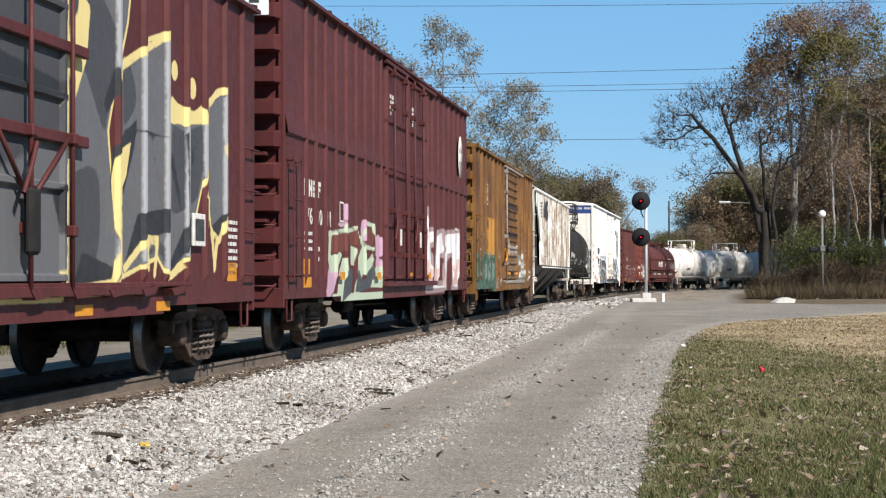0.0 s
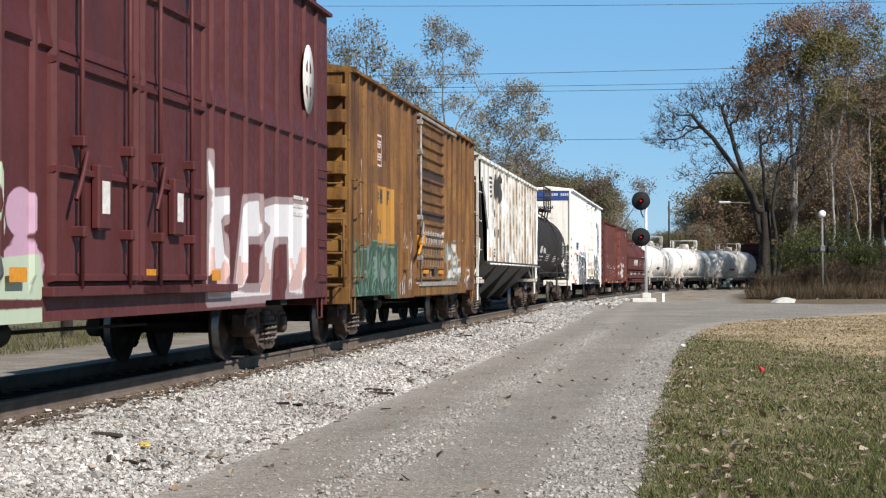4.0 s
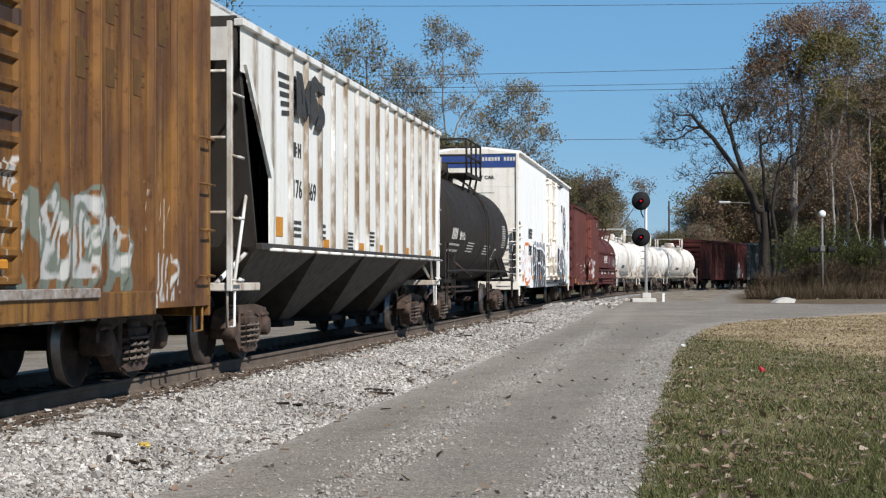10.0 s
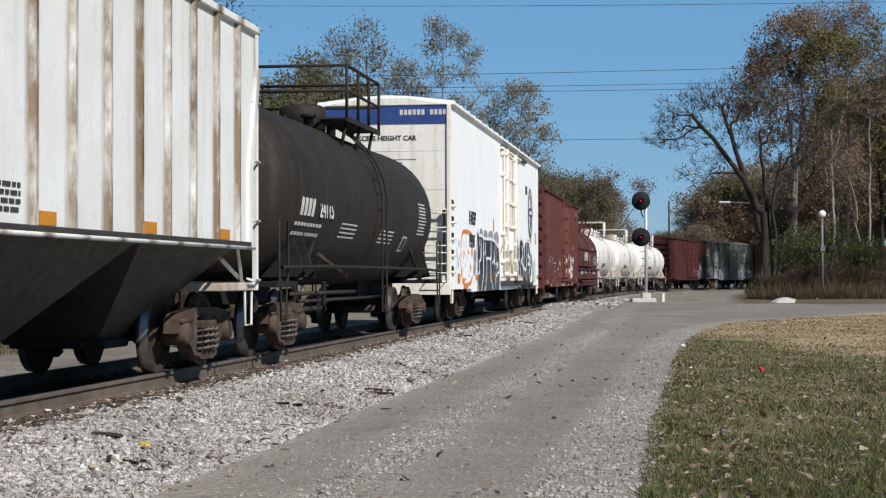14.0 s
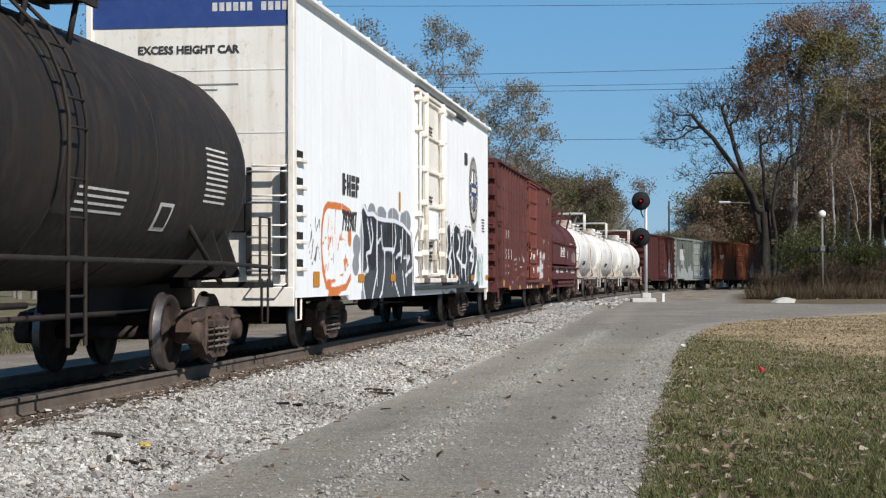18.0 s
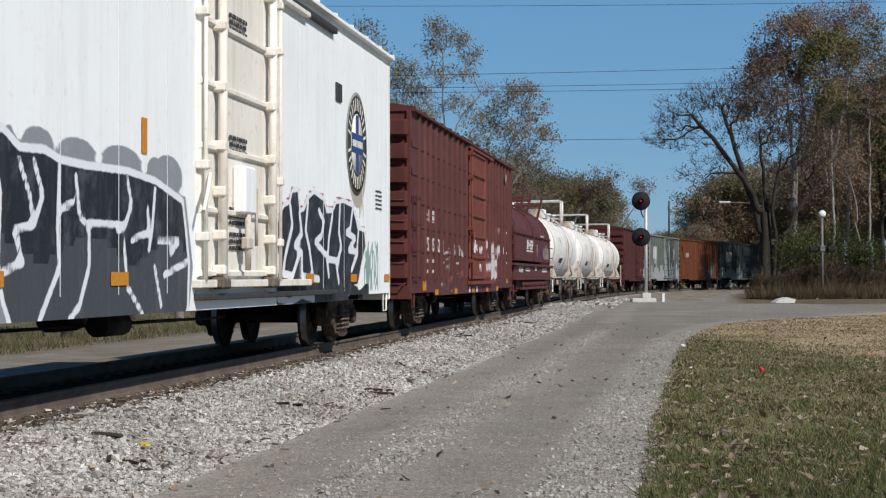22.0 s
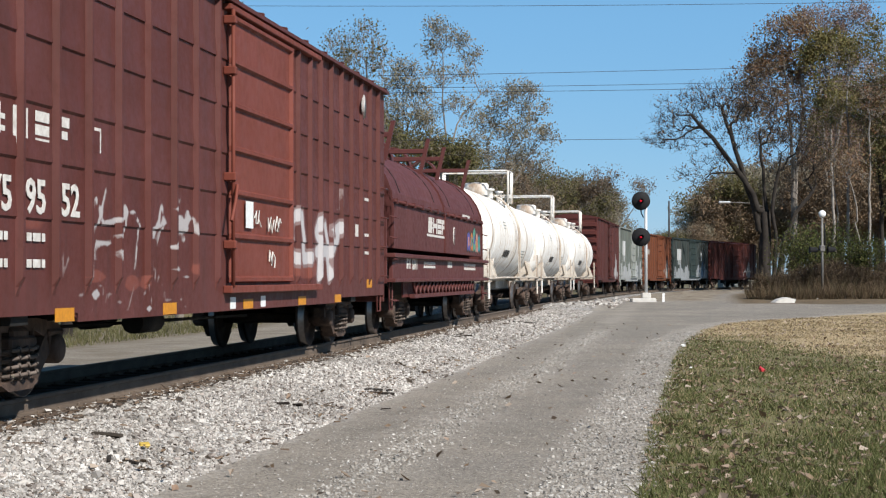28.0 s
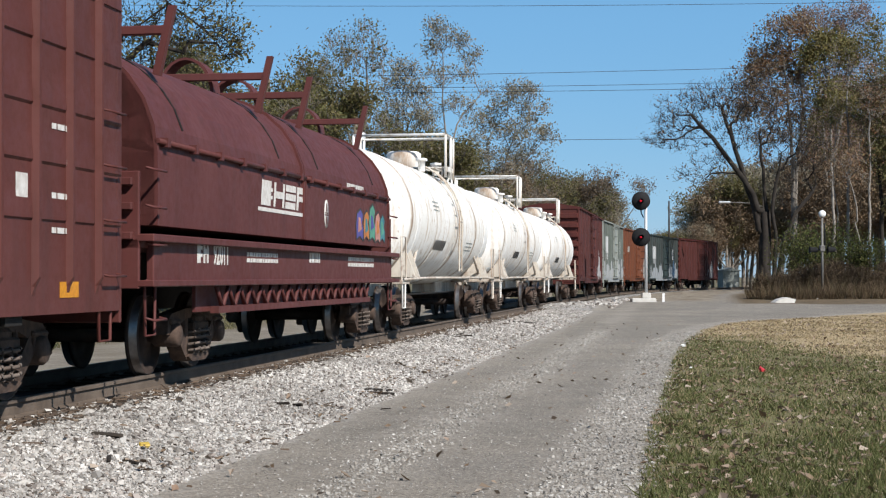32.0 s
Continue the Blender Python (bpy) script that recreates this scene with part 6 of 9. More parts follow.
def spray_green(x, z):
    top = 1.68 + 0.05 * np.sin(x * 3.1 + 0.6) + 0.04 * np.sin(x * 8.3)
    g = np.minimum(np.minimum(x + 7.55, -3.45 - x), np.minimum(top - z, z - 0.4))
    pale = strokes(x, z, loops(4, -7.5, -3.6, 0.78, 1.6, 6) + scrawl(9, -7.4, -3.6, 0.7, 1.5, 12), 0.022)
    pale = np.where(g > -0.03, np.maximum(pale, 0.03 - np.abs(g - 0.02)), -9)
    lav = np.maximum(strokes(x, z, scrawl(5, -7.3, -3.4, 0.8, 1.8, 14, 4), 0.018), blobs(x, z, [(-6.4, 1.5, 0.12, 0.2), (-5.1, 1.2, 0.14, 0.22), (-3.9, 1.25, 0.14, 0.3), (-2.05, 1.85, 0.1, 0.2)]) - 0.02)
    tag = any_of(x, z, [[(2.03, 1.73), (2.5, 1.8), (2.29, 1.13), (1.99, 1.18)],
         [(2.6, 1.6), (3.14, 1.87), (3.36, 1.4), (3.25, 1.1), (2.71, 1.13)],
         [(3.59, 1.83), (4.3, 1.91), (4.42, 1.63), (4.05, 1.13), (3.54, 1.13)],
         [(4.54, 1.69), (5.18, 1.42), (5.05, 1.13), (4.54, 1.19)]])
    mist = np.maximum(tag + 0.07 + 0.03 * np.sin(7 * x + 5 * z), np.minimum(np.minimum(x - 2.0, 5.2 - x), np.minimum(1.1 - z + 0.1 * np.sin(9 * x), z - 0.98)))
    mist = np.where(np.sin(13 * x + 3 * np.sin(8 * z)) * np.sin(5 * z + 2 * x) < 0.62, mist, -9.0)
    rings = 0.026 - np.abs((tag + 0.03 * np.sin(4 * x + 6 * z)) % 0.105 - 0.05)
    tag = np.maximum(0.02 - np.abs(tag), np.where(tag > 0, rings, -9.0))
    tag = np.maximum(tag, strokes(x, z, scrawl(8, 6.0, 6.8, 0.85, 1.35, 6, 5), 0.026))
    for k, (z0, w) in enumerate(((2.02, 0.55), (1.86, 0.7), (1.70, 0.75))):
        tag = np.maximum(tag, strokes(x, z, scrawl(60 + k, -3.1, -3.1 + w, z0 - 0.07, z0 + 0.05, 5, 3), 0.02))
    tag = np.maximum(tag, strokes(x, z, loops(66, -2.3, -1.7, 1.62, 2.1, 1) + scrawl(67, -2.2, -1.75, 0.85, 1.45, 4, 5) + scrawl(68, -3.2, -2.6, 0.8, 1.2, 4, 4), 0.024))
    thin = strokes(x, z, scrawl(11, -7.4, -6.6, 2.1, 3.1, 6, 4) + scrawl(12, -7.3, -5.9, 1.75, 2.3, 8, 4) + scrawl(14, 5.5, 6.4, 1.5, 2.1, 4, 4) + scrawl(15, -2.2, -1.6, 0.9, 1.5, 4, 4) + [[(6.2, 1.95), (6.6, 1.95), (6.6, 1.4), (6.2, 1.4), (6.2, 1.95)]], 0.012)
    fresh = poly_sd(x, z, [(-5.77, 1.72), (-5.77, 2.72), (-4.13, 2.72), (-4.13, 1.72)])
    sill = np.minimum(np.minimum(x - 2.3, 6.0 - x), np.minimum(0.96 - z, z - 0.7))
    sill = np.minimum(sill, 0.1 * np.sin(x * 9 + 4 * np.sin(z * 9)) + 0.06)
    sill = np.maximum(sill, strokes(x, z, scrawl(17, -1.4, 2.3, 0.75, 0.98, 9, 3), 0.02))
    # bright stripe on one flank of each post: its lit side put into the paint
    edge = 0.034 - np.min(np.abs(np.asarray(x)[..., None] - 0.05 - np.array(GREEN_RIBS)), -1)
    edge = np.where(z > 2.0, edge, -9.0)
    return {"green": g, "pale": pale, "tag": np.maximum(tag, sill), "thin": thin, "fresh": fresh, "lav": lav, "mist": mist, "edge": edge, "brown": poly_sd(x, z, [(-6.45, 2.98), (-4.29, 3.28), (-4.29, 2.74), (-6.45, 2.73)])}


def spray_door(x, z):
    """Drips and scribbles over the lower door."""
    r = random.Random(77)
    lines = []
    for i in range(9):
        c = -0.95 + 0.36 * i
        lines.append([(c + 0.05 * r.uniform(-1, 1) + 0.05 * math.sin(5 * t), 2.02 - 0.92 * t) for t in np.linspace(0, 1, 7)])
        lines.append([(c - 0.16, 1.88 + r.uniform(-0.05, 0.05)), (c, 2.06), (c + 0.16, 1.9), (c + 0.08, 1.78)])
    scr = np.maximum(strokes(x, z, lines, 0.017), strokes(x, z, scrawl(78, -1.05, 2.1, 1.85, 2.08, 14, 3), 0.025))
    return {"scr": scr, "bands": np.maximum(0.07 - np.abs(z - 3.22), 0.09 - np.abs(z - 2.38))}


NEAR_DOOR = car_paint("rust_brown_door_with_tags", (0.075, 0.032, 0.011), (0.23, 0.105, 0.018), (0.034, 0.015, 0.009), (0.032, 0.014, 0.008), 0.85, 0.85,
                      layers=(("bands", 0, 9, (0.042, 0.022, 0.014)), ("scr", 0, 9, (0.40, 0.38, 0.35))))
NEAR_GREEN = car_paint("mustard_paint_with_green_graffiti", (0.215, 0.099, 0.023), (0.110, 0.046, 0.016), (0.055, 0.022, 0.010), (0.045, 0.018, 0.009), 0.85, 0.7, streak_at=(0.44, 0.64),
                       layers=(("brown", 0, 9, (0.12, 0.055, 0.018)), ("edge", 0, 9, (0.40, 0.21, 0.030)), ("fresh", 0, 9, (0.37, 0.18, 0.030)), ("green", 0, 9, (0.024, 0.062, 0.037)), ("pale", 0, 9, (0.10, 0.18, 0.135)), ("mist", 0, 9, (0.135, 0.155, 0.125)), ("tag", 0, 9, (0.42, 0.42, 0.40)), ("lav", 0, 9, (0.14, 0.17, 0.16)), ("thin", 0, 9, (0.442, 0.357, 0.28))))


LETTERS_1 = [(-6.46, 2.24), (-6.29, 2.28), (-5.94, 2.15), (-5.38, 2.17), (-5.04, 2.11), (-4.39, 2.1), (-3.24, 2.12), (-2.37, 2.07), (-1.44, 1.91), (-1.33, 1.62), (-1.22, 1.27), (-1.26, 0.75), (-2.57, 0.7), (-6.08, 0.74), (-6.25, 0.96), (-6.33, 1.24), (-6.29, 1.79)]
CUTS_1 = [[(-5.94, 2.08), (-5.72, 1.81), (-5.62, 1.56), (-6.05, 1.5)],
         [(-5.62, 1.56), (-5.42, 1.82), (-5.62, 2.09)],
         [(-5.04, 2.09), (-5.08, 1.54), (-5.04, 1.2), (-5.5, 0.75)],
         [(-6.05, 1.5), (-5.86, 1.24), (-6.29, 1.16)],
         [(-4.64, 2.02), (-4.55, 1.68), (-4.3, 1.56), (-4.3, 1.21), (-4.55, 0.86), (-4.8, 0.74)],
         [(-4.72, 1.78), (-5.04, 1.71)],
         [(-4.3, 1.61), (-3.33, 1.62)]]
CUTS_2 = [[(-3.24, 2.08), (-3.11, 1.83), (-3.33, 1.6), (-3.52, 1.57)],
         [(-3.11, 1.49), (-2.57, 1.57), (-2.61, 1.82)],
         [(-3.33, 1.44), (-3.24, 1.03), (-2.77, 0.75)],
         [(-2.37, 2.02), (-2.47, 1.59), (-2.57, 1.4)],
         [(-2.27, 1.5), (-1.55, 1.51), (-1.86, 1.36)],
         [(-2.07, 1.14), (-1.22, 1.29)],
         [(-2.38, 1.22), (-2.17, 0.83)]]
LETTERS_2 = [(2.75, 1.78), (3.21, 2.06), (3.56, 2.12), (3.7, 2.28), (4.02, 2.31), (4.13, 2.01), (4.43, 2.06), (4.67, 2.23), (5.06, 2.33), (5.73, 2.25), (5.91, 2.08), (6.35, 2.1), (6.63, 2.25), (7.2, 2.29), (7.91, 2.24), (8.12, 2.08), (8.33, 1.9), (8.89, 1.87), (9, 1.63), (8.66, 1.38), (8.33, 1.01), (7.3, 0.95), (7.01, 0.77), (4.28, 0.85), (2.75, 0.98), (3.01, 1.32), (2.82, 1.5)]
CUTS_3 = [[(3.56, 2.12), (3.7, 1.83), (3.28, 1.4), (3.15, 1.17), (3.7, 1.13), (4.13, 1.45)],
         [(4.13, 2.01), (4.28, 1.73), (3.84, 1.56), (4.28, 1.45), (4.28, 1.13), (5.39, 1.09)],
         [(4.67, 2.21), (4.51, 1.78), (4.75, 1.54), (4.98, 1.13)],
         [(5.39, 2.1), (5.73, 1.95), (5.56, 1.73), (5.15, 1.63), (5.91, 1.44), (6.08, 1.13)],
         [(6.35, 2.08), (6.08, 1.7), (5.99, 1.39), (6.82, 1.36)]]
CUTS_4 = [[(6.91, 2.26), (6.82, 1.81), (7.01, 1.59), (6.63, 1.31), (6.82, 1.04)],
         [(7.91, 2.22), (7.7, 1.88), (7.4, 1.83), (8.12, 1.75), (7.6, 1.55), (8.33, 1.52), (7.81, 1.23)],
         [(8.44, 2), (8.23, 1.47)],
         [(2.88, 0.83), (3.56, 0.78), (4.28, 0.87), (5.06, 0.8)]]


def spray_black(x, z):
    a, b = poly_sd(x, z, LETTERS_1), poly_sd(x, z, LETTERS_2)
    line = np.maximum(strokes(x, z, CUTS_1 + CUTS_2, 0.04), strokes(x, z, CUTS_3 + CUTS_4, 0.055))
    ink = np.maximum(a, b)
    worn = np.where(z < 1.42 + 0.12 * np.sin(x * 2.6), np.minimum(a, 1.0), -9.0)
    foot = np.minimum(np.minimum(x - 2.8, 9.3 - x), np.minimum(0.96 + 0.05 * np.sin(x * 5) - z, z - 0.5))
    ink = np.maximum(ink, foot)
    halo = np.maximum(poly_sd(x, z, [(-6.6, 1.86), (-6.36, 2.24), (-6.15, 2.33), (-5.94, 2.19), (-4.05, 2.14), (-3.15, 2.17), (-1.33, 1.96), (-1.06, 1.22), (-1.22, 0.72), (-6.36, 0.89)]) + 0.03, blobs(x, z, [(-5.53, 2.25, 0.23, 0.09), (-4.6, 2.24, 0.3, 0.08), (-3.39, 2.23, 0.41, 0.11), (-2.37, 2.2, 0.18, 0.1), (-1.93, 2.18, 0.39, 0.17), (-6.89, 1.62, 0.23, 0.15), (-6.96, 1.31, 0.2, 0.12)]) + 0.05)
    halo = np.maximum(halo, np.minimum(np.minimum(x + 6.5, -1.2 - x), np.minimum(0.9 - z, z - 0.5)))
    tan = np.maximum(blobs(x, z, [(8.3, 3.2, 0.84, 0.95)]), strokes(x, z, [[(8.5 + 0.1 * i, 2.4), (8.5 + 0.1 * i, 2.1 + 0.08 * (i % 3))] for i in range(4)], 0.03))
    edge = np.maximum(np.maximum(a, b) + 0.075, line)
    red = np.where((z > 1.75) & (b < 0), 0.02 - np.abs(b + 0.085), -9.0)
    org = strokes(x, z, [[(-9.23, 0.99), (-9.47, 1.22), (-9.59, 1.61), (-9.52, 1.91), (-9.38, 2.12), (-9.13, 2.21), (-8.56, 2.22), (-8, 2.22), (-7.52, 2.17), (-7.21, 2.1)],
         [(-9.23, 0.99), (-8.71, 0.91), (-7.76, 0.96), (-7.4, 1.12)]], 0.055)
    org = np.maximum(org, strokes(x, z, [[(-9.03, 2.04), (-9.13, 1.79), (-9.03, 1.46), (-8.71, 1.33), (-8.77, 1.71), (-8.87, 2.01)],
         [(-8.56, 2.13), (-8.61, 1.82), (-8.39, 1.54), (-8.17, 1.83)],
         [(-8.05, 1.87), (-8.22, 1.69), (-7.88, 1.74), (-7.76, 1.63)],
         [(-9.43, 1.35), (-9.33, 1.22), (-9.23, 1.32), (-9.16, 1.19), (-9.03, 1.36)],
         [(-7.97, 1.37), (-7.64, 1.4), (-7.94, 1.27), (-7.79, 1.47), (-7.67, 1.27)],
         [(-9.47, 1.62), (-9.18, 1.76), (-8.87, 1.7), (-9.13, 1.53)],
         [(-9.38, 1.12), (-8.87, 1.05), (-7.99, 1.16), (-7.52, 1.34)]], 0.022))
    org = np.maximum(org, blobs(x, z, [(-8.71, 0.84, 0.4, 0.12), (-7.64, 2.15, 0.31, 0.07), (-7.46, 1.75, 0.15, 0.15)]))
    tag = strokes(x, z, [[(-10.3, 1.87), (-10.2, 1.75), (-10.35, 1.65), (-10.11, 1.68), (-10.21, 1.48)],
         [(-10.41, 1.54), (-10.21, 1.31), (-10.02, 1.39)],
         [(-9.94, 1.57), (-9.99, 1.34), (-9.81, 1.61), (-9.68, 1.38)],
         [(-10.47, 1.59), (-10.08, 1.6)],
         [(-9.99, 2), (-9.95, 1.79), (-9.71, 1.97), (-9.67, 1.77)]], 0.024)
    teal = np.maximum(strokes(x, z, scrawl(25, 8.9, 10.2, 0.9, 1.7, 8, 5), 0.04), blobs(x, z, [(3.35, 1.4, 0.1, 0.2), (4.2, 1.95, 0.1, 0.1), (9.2, 1.3, 0.2, 0.3)]))
    return {"ink": ink, "worn_ink": worn, "line": line, "halo": halo, "edge": edge, "red": red, "org": org, "tag": tag, "teal": teal, "tan": tan}


NEAR_BLACK = car_paint("white_paint_with_black_graffiti", (0.86, 0.87, 0.86), (0.83, 0.83, 0.82), (0.58, 0.53, 0.46), (0.46, 0.36, 0.26), 0.22, 0.16, (2.5, 2.5, 0.15),
                       layers=(("tan", 0, 9, (0.40, 0.36, 0.29)), ("org", 0, 9, (0.62, 0.17, 0.035)), ("tag", 0, 9, (0.06, 0.06, 0.065)), ("halo", 0, 9, (0.24, 0.25, 0.27)), ("teal", 0, 9, (0.22, 0.33, 0.30)), ("edge", 0, 9, (0.74, 0.75, 0.76)), ("red", 0, 9, (0.30, 0.03, 0.06)), ("ink", 0, 9, (0.014, 0.017, 0.021)), ("worn_ink", 0, 9, (0.055, 0.060, 0.068)), ("line", 0, 9, (0.72, 0.73, 0.74))))


def spray_tags(x, z):
    tag = np.maximum(strokes(x, z, [[(-5.5, 1.58), (-5.36, 1.55), (-5.12, 1.82), (-5.02, 1.96)],
         [(-5.5, 1.71), (-5.31, 1.85), (-5.17, 1.62), (-4.72, 1.67)],
         [(-4.57, 1.92), (-4.52, 1.57), (-5.02, 1.43), (-5.31, 1.45)],
         [(-4.72, 1.67), (-4.25, 1.76), (-4.09, 1.62), (-4.2, 1.2)],
         [(-3.75, 1.49), (-3.52, 1.67), (-3.34, 1.88), (-3.28, 1.72), (-3.52, 1.46)],
         [(-3.69, 1.6), (-3.16, 1.72)],
         [(-2.91, 1.54), (-2.53, 1.74), (-2.26, 1.79), (-2.19, 1.6)],
         [(-2.98, 1.84), (-2.66, 1.97)],
         [(-2.91, 1.73), (-2.4, 1.83)],
         [(-3.04, 1.43), (-2.53, 1.51)]], 0.024), blobs(x, z, [(-5.36, 1.32, 0.14, 0.06), (-4.52, 1.75, 0.11, 0.1), (-3.64, 1.56, 0.17, 0.07), (-2.66, 1.66, 0.26, 0.1), (-2.85, 1.22, 0.26, 0.06), (-2.46, 1.13, 0.2, 0.04), (-5.31, 0.96, 0.14, 0.07), (-3.75, 0.8, 0.14, 0.05), (-4.72, 1.33, 0.1, 0.07)]) - 0.02)
    thin = strokes(x, z, [[(-5.54, 1.06), (-5.5, 1.35), (-5.36, 1.37)],
         [(-6.29, 1.28), (-6.12, 1.34), (-6.16, 1.13), (-5.99, 1.31)],
         [(-6.2, 0.91), (-5.77, 0.94), (-5.64, 0.97)],
         [(-5.4, 0.8), (-5.36, 1), (-5.17, 1.03), (-5.02, 0.86)],
         [(-5.17, 1.03), (-4.41, 0.81), (-4.14, 1.09)],
         [(-3.97, 0.91), (-3.75, 1.05), (-3.63, 0.76)],
         [(-3.52, 1.02), (-3.63, 1.27), (-3.16, 0.9)],
         [(-3.4, 0.83), (-2.78, 0.94), (-2.46, 0.78)],
         [(5.58, 2.01), (5.66, 2.51), (5.79, 2.02)],
         [(5.39, 2.17), (5.93, 2.22)]], 0.016)
    bold = strokes(x, z, [[(2.76, 1.99), (2.44, 1.91), (2.44, 1.42), (2.76, 1.37)],
         [(3.09, 1.98), (3.2, 1.38), (3.77, 1.41)],
         [(4.25, 1.97), (3.96, 1.75), (4.25, 1.6), (4.13, 1.13)],
         [(4.62, 1.87), (4.87, 1.13)],
         [(5.39, 1.84), (5.66, 1.9), (5.26, 1.56), (5, 1.83)],
         [(4.01, 1.49), (5, 1.51)]], 0.085)
    return {"tag": tag, "bold": bold, "thin": thin, "primer": blobs(x, z, [(-5.31, 1.13, 0.27, 0.06), (-4.28, 1.06, 0.22, 0.08), (-3.86, 1.07, 0.2, 0.07), (-6.85, 1.56, 0.27, 0.04), (-2.13, 1.21, 0.17, 0.07), (3.31, 1.23, 0.94, 0.13)])}


NEAR_TAGS = car_paint("oxide_paint_with_white_tags", (0.083, 0.021, 0.015), (0.108, 0.033, 0.028), (0.033, 0.015, 0.012), (0.043, 0.018, 0.011), 0.35, 0.25,
                      layers=(("primer", 0, 9, (0.165, 0.048, 0.034)), ("thin", 0, 9, (0.217, 0.159, 0.151)), ("tag", 0, 9, (0.361, 0.332, 0.325)), ("bold", -0.05, 0, (0.20, 0.135, 0.13)), ("bold", 0, 9, (0.42, 0.40, 0.40))))


def spray_far(x, z):
    return {"tag": np.maximum(blobs(x, z, [(5.5, 1.6, 0.7, 0.8), (5.6, 2.3, 0.25, 0.35)]), strokes(x, z, scrawl(41, 2.5, 7.2, 1.0, 1.8, 9, 4), 0.05)), "panel": any_of(x, z, [[(-6.6, 2.6), (-6.6, 3.6), (-4.6, 3.6), (-4.6, 2.6)], [(-6.2, 2.2), (-6.2, 2.4), (-4.7, 2.4), (-4.7, 2.2)], [(4.6, 2.6), (4.6, 3.5), (5.3, 3.5), (5.3, 2.6)]]), "low": np.minimum(np.minimum(x + 7.8, 7.8 - x), 1.9 + 0.3 * np.sin(x * 2.2) + 0.15 * np.sin(x * 6) - z)}


def far_paint(name, base, fade, layers):
    return car_paint(name, base, fade, (0.03, 0.018, 0.015), (0.05, 0.025, 0.015), 0.6, 0.35, layers=layers)


FAR_RED = far_paint("far_red_tagged", (0.056, 0.013, 0.010), (0.079, 0.019, 0.016), (("tag", 0, 9, (0.281, 0.281, 0.281)),))
FAR_GREY = far_paint("far_grey_tagged", (0.090, 0.107, 0.090), (0.124, 0.141, 0.124), (("panel", 0, 9, (0.422, 0.427, 0.422)), ("low", 0, 9, (0.270, 0.281, 0.281)), ("tag", 0, 9, (0.112, 0.124, 0.124))))
FAR_ORANGE = far_paint("far_orange_tagged", (0.118, 0.032, 0.010), (0.142, 0.044, 0.017), (("tag", 0, 9, (0.245, 0.235, 0.220)), ("panel", 0.3, 9, (0.269, 0.245, 0.220))))
FAR_GREEN = far_paint("far_green_tagged", (0.026, 0.037, 0.035), (0.040, 0.051, 0.048), (("panel", 0, 9, (0.394, 0.405, 0.405)), ("low", 0, 9, (0.225, 0.242, 0.254)), ("tag", 0, 9, (0.045, 0.090, 0.146))))


# ------------------------------------------------------------------ the train, from its head
TRAIN = []
FACE = -1.5


def hitch(car, s0, s1, inset, trucks=None):
    """Couples a car into the train; trucks: where its two trucks stand along it."""
    for i, (t, c_, x) in enumerate(TRUCKS):
        if trucks and c_ == car:
            TRUCKS[i] = (t, c_, trucks[0] if x < 0 else trucks[1])
    TRAIN.append((car, (s0 + s1) / 2, (s1 - s0) / 2 - inset))


def reflectors(car, xs, z0, z1, w, y=FACE - 0.002, material=None):
    for x in xs:
        decal(car, "reflector", x, x + w, z0, z1, y, material or YELLOW_REFL, "yellow reflective plate")


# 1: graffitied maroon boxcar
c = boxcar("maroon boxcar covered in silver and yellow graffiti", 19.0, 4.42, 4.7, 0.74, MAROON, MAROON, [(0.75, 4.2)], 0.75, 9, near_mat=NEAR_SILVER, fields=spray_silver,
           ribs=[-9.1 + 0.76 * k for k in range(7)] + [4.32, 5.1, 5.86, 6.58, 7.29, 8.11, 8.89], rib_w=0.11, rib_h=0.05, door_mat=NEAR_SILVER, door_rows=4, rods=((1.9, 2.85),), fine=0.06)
for o in c.children:
    if o.name.startswith("door"):
        xz = np.empty(len(o.data.vertices) * 3, np.float32)
        o.data.vertices.foreach_get("co", xz)
        for key, val in spray_silver(xz[0::3].astype(float), xz[2::3].astype(float)).items():
            o.data.attributes.new(key, "FLOAT", "POINT").data.foreach_set("value", val.astype(np.float32))
reflectors(c, (3.2, 5.55, -2.0, -6.0), 0.77, 0.87, 0.46)
reflectors(c, (8.25,), 1.07, 1.29, 0.42, -1.505)
bars(c, 8.2, 1.75, 0.5, 0.045, -1.505, WHITE_INK, 8, 0.9)
part("door_brace", Shape().rod((2.78, -1.6, 2.32), (1.98, -1.6, 1.78), 0.022, 6), MAROON, c, "slanting door brace")
part("door_brace", Shape().rod((1.1, -1.6, 2.4), (1.84, -1.6, 1.78), 0.022, 6), MAROON, c, "slanting door brace")
part("door_latch", Shape().box(1.8, 2.02, -1.66, -1.58, 1.3, 1.85, 0.03), UNDER, c, "dark door latch housing")
for z in (2.32, 3.12):
    part("door_beam", Shape().box(-1.3, 3.3, -1.60, -1.54, z - 0.05, z + 0.05, 0.01), MAROON, c, "horizontal door beam")
for k in range(9):
    x = -1.9 + 0.95 * k
    part("tie_hook", Shape().prism([(x, 1.0), (x + 0.5, 1.03), (x + 0.42, 0.95), (x + 0.1, 0.93)], -1.62, -1.5), MAROON, c)
part("door_ledge", Shape().box(-2.4, 6.5, -1.60, -1.49, 1.02, 1.07, 0.01), MAROON, c)
part("placard_board", Shape().box(6.66, 7.12, -1.57, -1.54, 1.46, 1.82, 0.006), WHITE_INK, c, "small white placard board")
part("placard", Shape().box(6.72, 7.06, -1.575, -1.572, 1.52, 1.76), BLACK_INK, c)
hitch(c, -60.5, -41.5, 2.5, (-6.4, 8.59))

